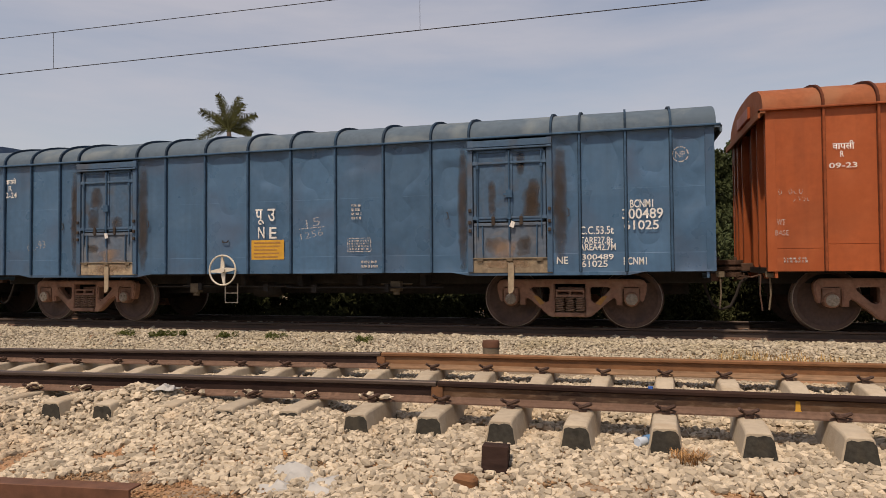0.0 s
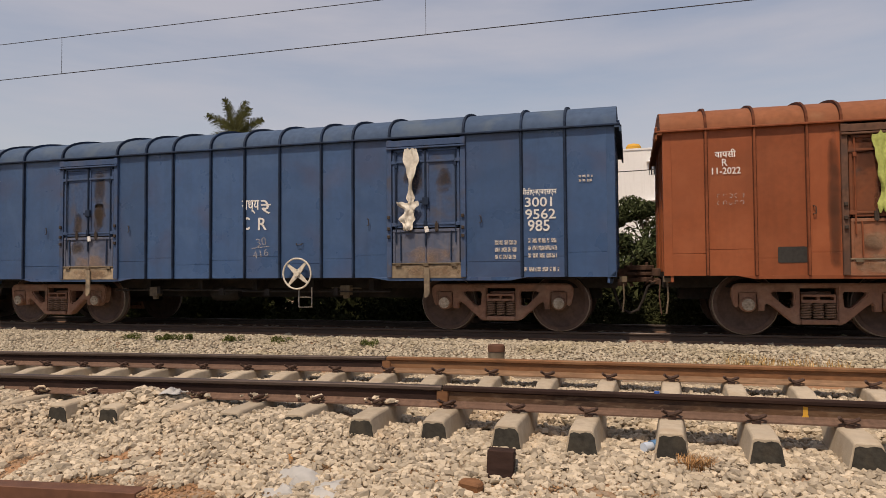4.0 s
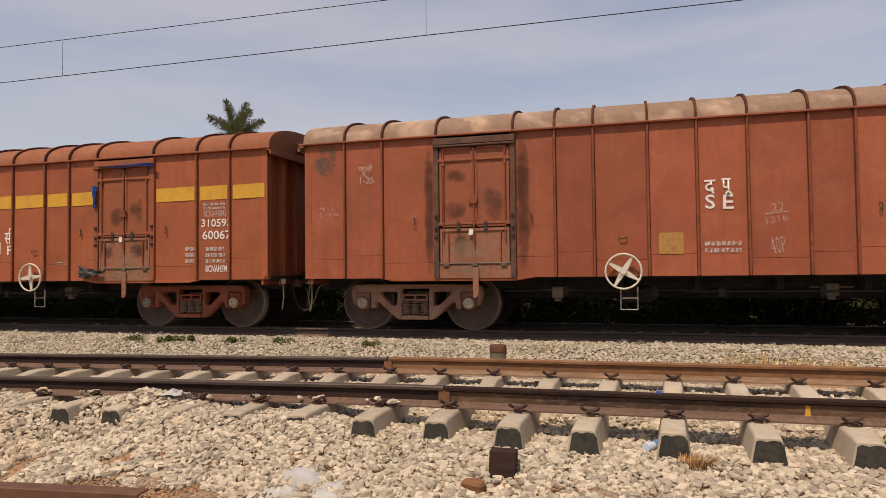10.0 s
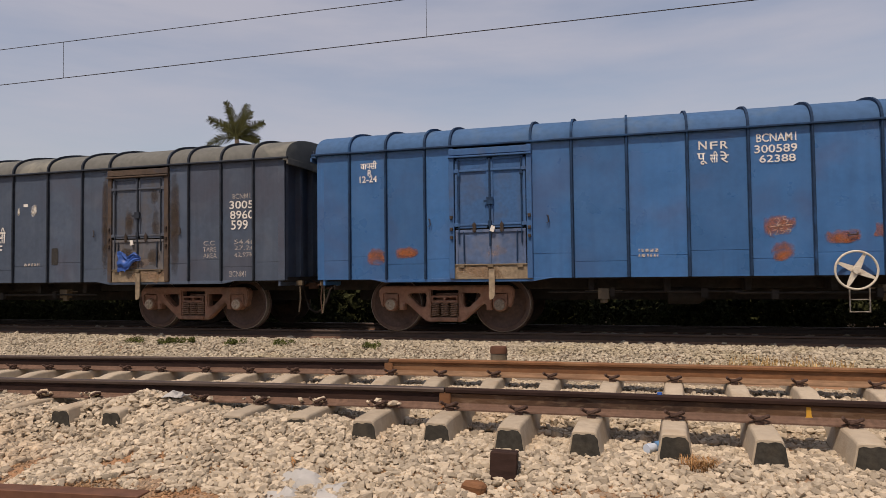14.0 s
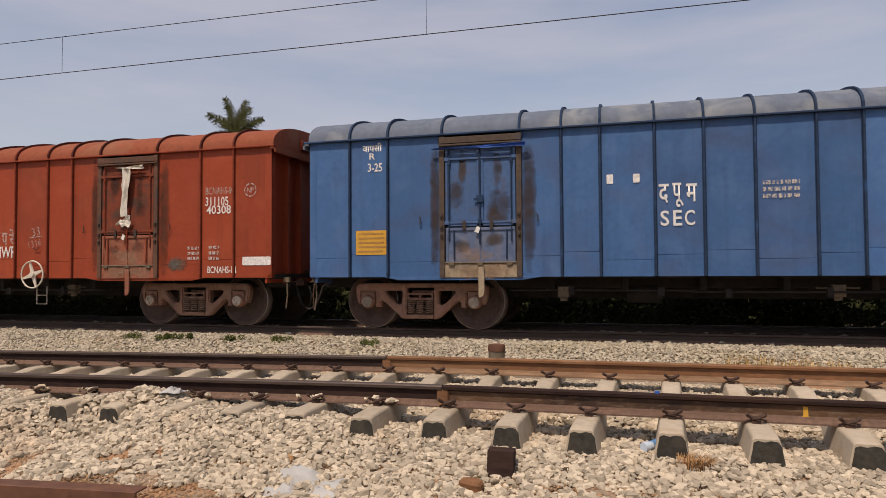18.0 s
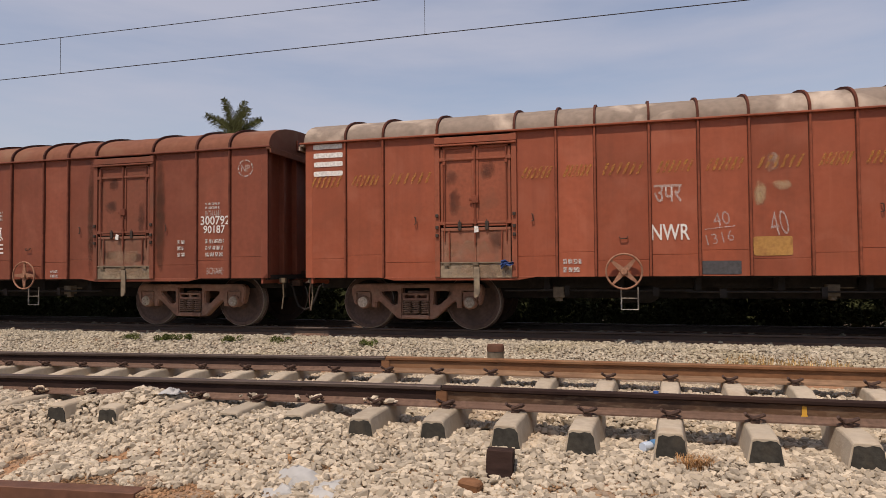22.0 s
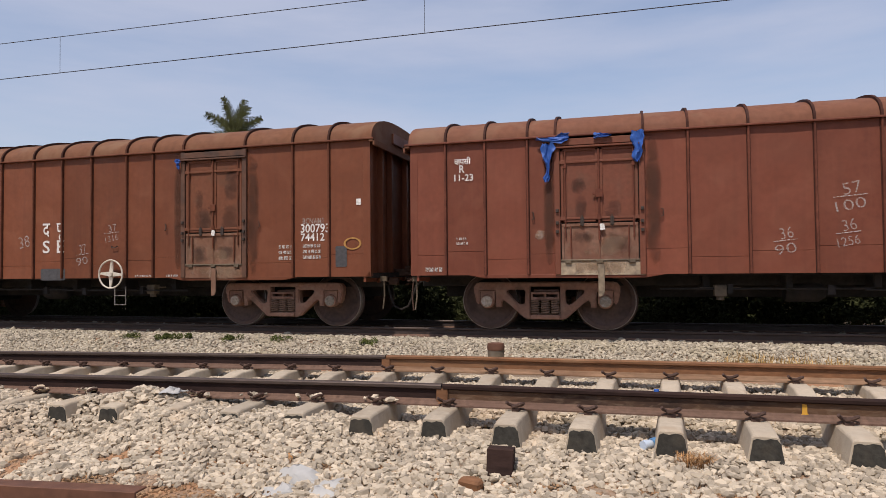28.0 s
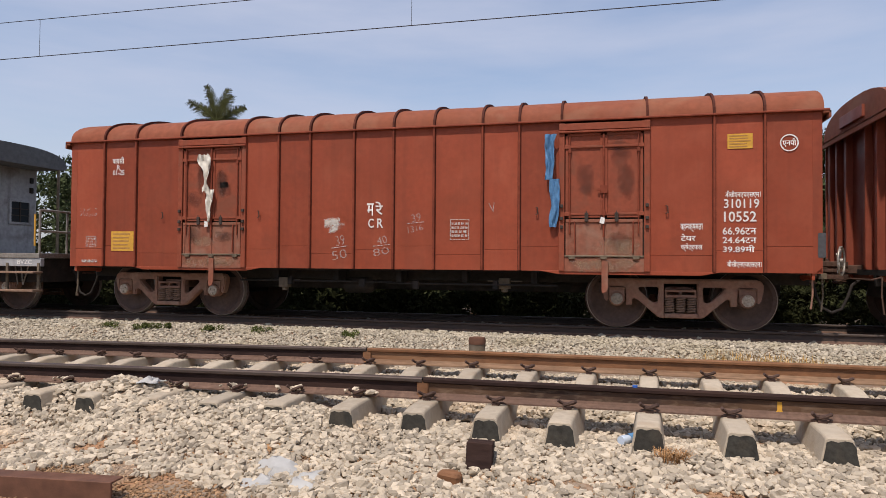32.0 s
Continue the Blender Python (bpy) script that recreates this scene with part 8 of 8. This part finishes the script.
LEAF = leaf_mat("hedge_leaf", (0.042, 0.047, 0.02), 0.15)
LEAF_TREE = leaf_mat("tree_leaf", (0.055, 0.068, 0.03))
DRY = leaf_mat("dry_grass", (0.44, 0.28, 0.11))
STRAW = leaf_mat("rusty_straw", (0.34, 0.19, 0.085))
WEED = leaf_mat("weed_leaf", (0.1, 0.115, 0.035))
BARK = mat("grey_bark", (0.16, 0.12, 0.09), 0.95, grain=12, spread=0.3, bump=0.6, bump_scale=20)
FROND = leaf_mat("palm_leaf", (0.075, 0.078, 0.03), 0.25)


def leaves(name, centres, radius, count, size, seed, flatten=0.8):
    """Many small bent leaves in clumps round the centres, in one mesh."""
    rng = np.random.default_rng(seed)
    centres = np.asarray(centres, float)
    idx = rng.integers(0, len(centres), count)
    d = rng.normal(size=(count, 3))
    d /= np.linalg.norm(d, axis=1)[:, None]
    r = np.asarray(radius)[idx] if np.ndim(radius) else np.full(count, radius)
    p = centres[idx] + d * (r * rng.uniform(0.35, 1.0, count) ** 0.5)[:, None] * np.array([1, 1, flatten])
    a = rng.normal(size=(count, 3)); a /= np.linalg.norm(a, axis=1)[:, None]
    b = np.cross(a, rng.normal(size=(count, 3))); b /= np.linalg.norm(b, axis=1)[:, None]
    s = size * rng.uniform(0.6, 1.4, (count, 1))
    n = np.cross(a, b)
    quad = np.stack([p - a * s, p + b * s * 0.45 + n * s * 0.15, p + a * s, p - b * s * 0.45 + n * s * 0.15], 1).reshape(-1, 3)
    me = bpy.data.meshes.new(name)
    me.vertices.add(len(quad))
    me.vertices.foreach_set("co", quad.astype(np.float32).ravel())
    me.loops.add(len(quad))
    me.loops.foreach_set("vertex_index", np.arange(len(quad), dtype=np.int32))
    me.polygons.add(count)
    me.polygons.foreach_set("loop_start", np.arange(0, len(quad), 4, dtype=np.int32))
    me.polygons.foreach_set("use_smooth", np.zeros(count, dtype=bool))
    me.update(calc_edges=True)
    me.materials.append(None)
    return me


def tree_meshes(seed, height, spread):
    rng = np.random.default_rng(seed)
    trunk = Shape().tube([(0, 0, -0.2), (0.05, 0.03, height * 0.25), (0.0, -0.05, height * 0.5), (0.08, 0.0, height * 0.75)], [0.16, 0.13, 0.09, 0.04], 8)
    centres, radii = [], []
    for k in range(26):
        a, h = rng.uniform(0, 6.28), rng.uniform(0.22, 1.0)
        reach = spread * (1 - 0.6 * abs(h - 0.55)) * rng.uniform(0.35, 1.0)
        tip = (reach * math.cos(a), reach * math.sin(a), height * h)
        trunk.tube([(0, 0, height * max(0.15, h - 0.3)), (tip[0] * 0.5, tip[1] * 0.5, height * (h - 0.1)), tip], [0.05, 0.03, 0.01], 6)
        centres.append(tip); radii.append(rng.uniform(0.55, 1.0) * spread * 0.42)
    return trunk.mesh("trunk", smooth=True), leaves("crown", centres, radii, 14000, 0.11, seed + 50)


TREES = [tree_meshes(s, h, w) for s, h, w in ((11, 5.8, 2.3), (12, 6.6, 2.6), (13, 4.8, 2.2), (14, 5.4, 2.8))]
TALL = {10: (0.95, 0.98), 11: (1.0, 1.12), 12: (1.0, 1.14), 13: (1.1, 1.25), 14: (1.1, 1.3), 17: (0.9, 1.3)}
SPOTS = [(-41, 24, 1), (-36.5, 21, 0), (-33.0, 23, 1), (-28, 26, 3), (-22, 24, 0), (-17, 26, 2), (-12, 24, 3), (-7.5, 25, 2), (-3.0, 23, 0), (0.8, 23, 2), (4.7, 22, 1), (6.3, 21, 1), (9.2, 22, 1), (12.5, 23, 0), (16, 24, 3), (21, 25, 1), (27, 24, 0), (3.5, 20.5, 2)]
for i, (x, y, k) in enumerate(SPOTS):
    t = holder("tree", "leafy green roadside tree behind the railway", "tree", "trees behind the railway", m=pose(x, y, -0.6, 0, 0, i * 67) @ Matrix.Diagonal((TALL.get(i, (1, 1))[0], TALL.get(i, (1, 1))[0], TALL.get(i, (1, 1))[1], 1)))
    part("trunk", TREES[k][0], BARK, t)
    part("crown", TREES[k][1], LEAF_TREE, t)

rng_h = np.random.default_rng(21)
centres = [(x + rng_h.uniform(-0.3, 0.3), rng_h.uniform(2.3, 3.5), rng_h.uniform(-0.5, 0.8) + 0.25 * math.sin(x * 0.9) + 0.2 * math.sin(x * 2.3)) for x in np.arange(-56, 26, 0.14)]
thick = [(x + rng_h.uniform(-0.3, 0.3), rng_h.uniform(3.6, 5.0), rng_h.uniform(-0.5, 1.1)) for x in np.arange(-56, 26, 0.2)]
thing("undergrowth", leaves("undergrowth", thick, 0.55, 110000, 0.16, 24), LEAF, "dense dark undergrowth behind the bushes", "bushes", kind="stuff")
thing("hedge_row", leaves("hedge_row", centres, 0.52, 150000, 0.055, 22), LEAF, "dark overgrown bushes along the far side of the track", "bushes", kind="stuff")
back = [(x + rng_h.uniform(-0.6, 0.6), rng_h.uniform(6, 10), rng_h.uniform(-0.5, 2.0) + (rng_h.uniform(0, 2.6) if x < -16 else 0.0)) for x in np.arange(-60, 34, 0.25)]
thing("scrub", leaves("scrub", back, 0.95, 110000, 0.09, 23), LEAF_TREE, "rough green scrub behind the railway line", "scrub", kind="stuff")


def reflection_wall():
    """Uneven dark wall added unseen behind the camera; it closes the place and darkens reflections in the glossy sides.
    """
    ring_of = [(-2.5, 0.0), (-3.0, 0.4), (-2.2, 0.8), (0.0, 1.0), (2.2, 0.8), (3.0, 0.4), (2.5, 0.0)]
    n = len(ring_of)
    xs = np.arange(-150, 151, 1.5)
    vs = []
    for x in xs:
        tall = 7.5 + 3.5 * noise.noise((x * 0.12, 0, 4.0)) + 1.5 * noise.noise((x * 0.5, 0, 9.0))
        vs += [(x, -62 + a * (1 + 0.6 * noise.noise((x * 0.4, a, 2.0))), -0.6 + b * tall * (1 + 0.15 * noise.noise((x * 0.7, a, b)))) for a, b in ring_of]
    fs = [(i * n + k, i * n + k + 1, (i + 1) * n + k + 1, (i + 1) * n + k) for i in range(len(xs) - 1) for k in range(n - 1)]
    return Shape().add(vs, fs).mesh("backdrop", smooth=True)


thing("backdrop", reflection_wall(), LEAF_TREE, "unseen dark wall behind the camera, added for reflections", "trees", kind="structure")


def blades(name, n, r, h, seed, lean=0.5):
    rng = np.random.default_rng(seed)
    s = Shape()
    for _ in range(n):
        a, q = rng.uniform(0, 6.28), r * rng.uniform(0, 1) ** 0.6
        x, y, d = q * math.cos(a), q * math.sin(a), rng.uniform(0, 6.28)
        hh, l, w = h * rng.uniform(0.4, 1.0), lean * h * rng.uniform(0.2, 1.0), 0.006 if lean < 1 else 0.0032
        u = Vector((math.cos(d), math.sin(d), 0))
        e = Vector((-u.y, u.x, 0)) * w
        p = Vector((x, y, 0))
        m, t = p + u * l * 0.35 + Vector((0, 0, hh * 0.7)), p + u * l + Vector((0, 0, hh))
        s.add([p - e, p + e, m + e * 0.7, m - e * 0.7, t], [(0, 1, 2, 3), (3, 2, 4)])
    return s.mesh(name)


for name, x, y, r, h, material, words, n in (("grass_tuft", 0.4, -7.8, 0.11, 0.1, STRAW, "dry brown tuft of grass in gravel", 420),
                                           ("grass_tuft", 2.05, -2.6, 0.8, 0.2, DRY, "dry yellow grass between the tracks", 700),
                                           ("grass_tuft", 1.2, -2.5, 0.5, 0.1, DRY, "dry yellow grass between the tracks", 200),
                                           ("weed", -8.2, -1.95, 0.3, 0.16, WEED, "low green weed growing in old ballast", 260),
                                           ("weed", -7.0, -1.9, 0.16, 0.14, WEED, "low green weed growing in old ballast", 120),
                                           ("weed", -9.2, -1.9, 0.2, 0.12, WEED, "low green weed growing in old ballast", 120),
                                           ("weed", -6.05, -1.85, 0.14, 0.11, WEED, "low green weed growing in old ballast", 100),
                                           ("weed", -4.3, -1.95, 0.12, 0.12, WEED, "low green weed growing in old ballast", 100)):
    if name == "weed":
        rng_w = np.random.default_rng(int(200 + x * 7))
        tuft = leaves(name, [(rng_w.uniform(-r, r), rng_w.uniform(-0.1, 0.1), rng_w.uniform(0.02, h * 0.75)) for _ in range(9)], 0.07, n * 5, 0.017, int(100 + x * 7))
    else:
        tuft = blades(name, n, r, h, int(100 + x * 7), 1.3 if material is STRAW else 0.5)
    tagged(part(name, tuft, material, m=pose(x, y, ground_z(x, y) - 0.01)), words, "grass" if name == "grass_tuft" else "weed", kind="stuff")


def palm():
    root = holder("coconut_palm", "tall coconut palm with drooping ragged fronds", "palm tree", m=pose(-28.95, 32.0, 0.0))
    part("trunk", Shape().tube([(0.5, 0, -0.1), (0.3, 0, 4), (0.05, 0, 8), (0, 0, 11.4)], [0.24, 0.19, 0.16, 0.17], 10).mesh("trunk", smooth=True), BARK, root)
    rng = np.random.default_rng(8)
    # lean from upright in degrees, length, droop of each frond, all spread across one plane with some depth
    across, deep = Vector((0.96, 0.27, 0)), Vector((-0.27, 0.96, 0))
    for lean, ln, droop in ((-36, 2.7, 0.05), (-4, 3.0, 0.02), (6, 2.9, 0.03), (17, 2.5, 0.03), (34, 2.6, 0.05), (52, 1.8, 0.12), (-66, 3.3, 0.15), (-20, 1.9, 0.08)):
        a = radians(lean)
        s = Shape()
        pts, p, d = [], Vector((0, 0, 11.4)), (across * math.sin(a) + Vector((0, 0, math.cos(a))) + deep * rng.uniform(-0.35, 0.35)).normalized()
        for _ in range(12):
            pts.append(p.copy())
            p = p + d * ln / 11
            d = (d + across * math.copysign(0.03, lean) + Vector((0, 0, -droop))).normalized()
        s.tube(pts, [0.05 - 0.0035 * i for i in range(12)], 5)
        for i in range(6, 62):
            q = i / 62 * 10.9
            j = min(10, int(q))
            b = pts[j].lerp(pts[j + 1], q - j)
            t = (pts[j + 1] - pts[j]).normalized()
            side = t.cross(deep + Vector((0, 0, 0.01))).normalized()
            for sg in (-1, 1):
                l = 0.92 * math.sin(math.pi * min(1, 0.22 + 0.66 * i / 62)) * rng.uniform(0.6, 1.15)
                mid = b + side * sg * l * 0.4 + t * l * 0.36 + deep * rng.uniform(-0.12, 0.12)
                tip = mid + side * sg * l * 0.16 + t * l * 0.3 + Vector((0, 0, -0.25 * l))
                s.add([b - t * 0.024, b + t * 0.024, mid + t * 0.024, mid - t * 0.024, tip], [(0, 1, 2, 3), (3, 2, 4)])
        part("frond", s.mesh("frond"), FROND, root)


palm()

# ---- houses behind ----
LIME = mat("white_limewash", (0.78, 0.78, 0.76), 0.9, grain=3, spread=0.04, bump=0.05, streak=(0.6, 0.58, 0.55), streak_amount=0.3)


def house(x0, x1, y, top, wins, label, side=6.0):
    h = holder("house", label, "house", "houses behind the railway", m=pose(0, 0, 0))
    s = Shape().box(x0, x1, y, y + side, -0.6, top).box(x0 - 0.08, x1 + 0.08, y - 0.08, y + side, top - 0.12, top + 0.06)
    part("wall", s.mesh("wall"), LIME, h)
    for wx, wz, ww, wh in wins:
        wd = part("window", Shape().box(wx - ww / 2, wx + ww / 2, y - 0.02, y + 0.02, wz - wh / 2, wz + wh / 2).mesh("window_pane"), GLASS, h)
        part("sunshade", Shape().box(wx - ww / 2 - 0.2, wx + ww / 2 + 0.2, y - 0.45, y - 0.002, wz + wh / 2 + 0.08, wz + wh / 2 + 0.16).mesh("sunshade"), LIME, wd)
        for k in range(3):
            gx = wx - ww / 2 + ww * (k + 0.5) / 3
            part("window_bar", Shape().box(gx - 0.05, gx + 0.05, y - 0.05, y - 0.021, wz - wh / 2, wz + wh / 2).mesh("window_bar"), LIME, wd)
    return h


house(-3.0, 3.85, 58.0, 13.3, [(2.35, 11.2, 0.8, 1.2), (3.3, 11.1, 0.55, 1.1), (-2.2, 11.35, 0.6, 0.55), (2.4, 7.4, 1.4, 0.9)], "tall white limewashed house with barred windows")
house(3.9, 9.0, 60.0, 11.3, [(5.0, 8.0, 1.0, 1.1), (7.5, 8.0, 1.0, 1.1)], "lower white limewashed house behind trees")
tank = Shape().lathe([(0.001, 0), (0.75, 0), (0.78, 0.5), (0.6, 0.75), (0.2, 0.85), (0.001, 0.85)], 20, "z", False)
thing("water_tank", tank.mesh("water_tank", smooth=True), YELLOW, "yellow plastic water tank on the house roof", "water tank", m=pose(0.5, 60, 13.36))
line = holder("roadside_cable", "sagging dark cable on poles behind the railway", "cable")
for k, (a, b) in enumerate(((-70, -30), (-30, 10), (10, 50))):
    pts = [(a + (b - a) * i / 16, 30.0, 7.0 + 0.006 * (a + (b - a) * i / 16 + 10) - 0.5 * math.sin(math.pi * i / 16) * 0.6 + 0.25) for i in range(17)]
    part("cable", wire_mesh("cable", pts, 0.028), WIRE, line)
for x in (-70, -30, 10.5, 50):
    part("pole", Shape().tube([(x, 30, -0.6), (x, 30, 7.6)], 0.1, 8).mesh("pole", smooth=True), CONCRETE, line)


# ---- movement ----
TRAVEL = [(0, 8.81), (0.5, 14.06), (1, 19.68), (1.5, 24.98), (2, 30.24), (2.5, 35.85), (3, 40.97), (3.5, 46.31), (5.5, 67.66), (6, 73.06), (6.5, 78.53), (7, 83.93), (7.5, 89.40), (8, 94.76), (8.5, 100.17), (9, 105.56), (9.5, 111.06), (10, 116.53), (10.5, 122.29), (11, 127.70), (11.5, 132.80), (12, 138.19), (12.5, 143.67), (13, 149.11), (13.5, 154.54), (14, 160.33), (14.5, 165.80), (16.5, 187.16), (17, 192.55), (17.5, 198.35), (18, 203.69), (18.5, 209.06), (19, 214.06), (19.5, 219.44), (20, 224.75), (20.5, 230.15), (21, 235.60), (21.5, 241.01), (22, 246.30), (22.5, 251.17), (23, 256.24), (23.5, 261.42), (24, 266.94), (24.5, 272.02), (25, 277.07), (25.5, 282.07), (27.5, 301.43), (28, 306.14), (28.5, 310.82), (29, 315.45), (29.5, 320.04), (30, 324.30), (30.5, 329.08), (31, 333.52), (31.5, 337.90), (32, 342.23)]


def travelled(t):
    """Way of the train along the track, in metres, at t seconds."""
    k = max(1, min(len(TRAVEL) - 3, sum(1 for a in TRAVEL if a[0] <= t) - 1))
    (ta, a), (tb, b), (tc, c), (td, d) = TRAVEL[k - 1:k + 3]
    if t <= TRAVEL[1][0]:
        return a + (b - a) * (t - ta) / (tb - ta)
    m1, m2 = (c - a) / (tc - ta) * (tc - tb), (d - b) / (td - tb) * (tc - tb)
    u = (t - tb) / (tc - tb)
    if u > 1:
        return c + (d - c) * (t - tc) / (td - tc)
    return (2 * u ** 3 - 3 * u ** 2 + 1) * b + (u ** 3 - 2 * u ** 2 + u) * m1 + (3 * u ** 2 - 2 * u ** 3) * c + (u ** 3 - u ** 2) * m2


def motions():
    for wagon, offset, sets in TRAIN:
        walk(wagon, [(t, pose(s - offset, 0, 0)) for t, s in TRAVEL])
    steps = [2 * k / FPS for k in range(481)]
    turns = [(t, math.degrees((travelled(t - 0.5) + travelled(t) + travelled(t + 0.5)) / 1.5)) for t in steps]
    for wagon, offset, sets in TRAIN:
        for ws, x in sets:
            walk(ws, [(t, pose(x, 0, 0.5, 0, a, 0)) for t, a in turns])


motions()
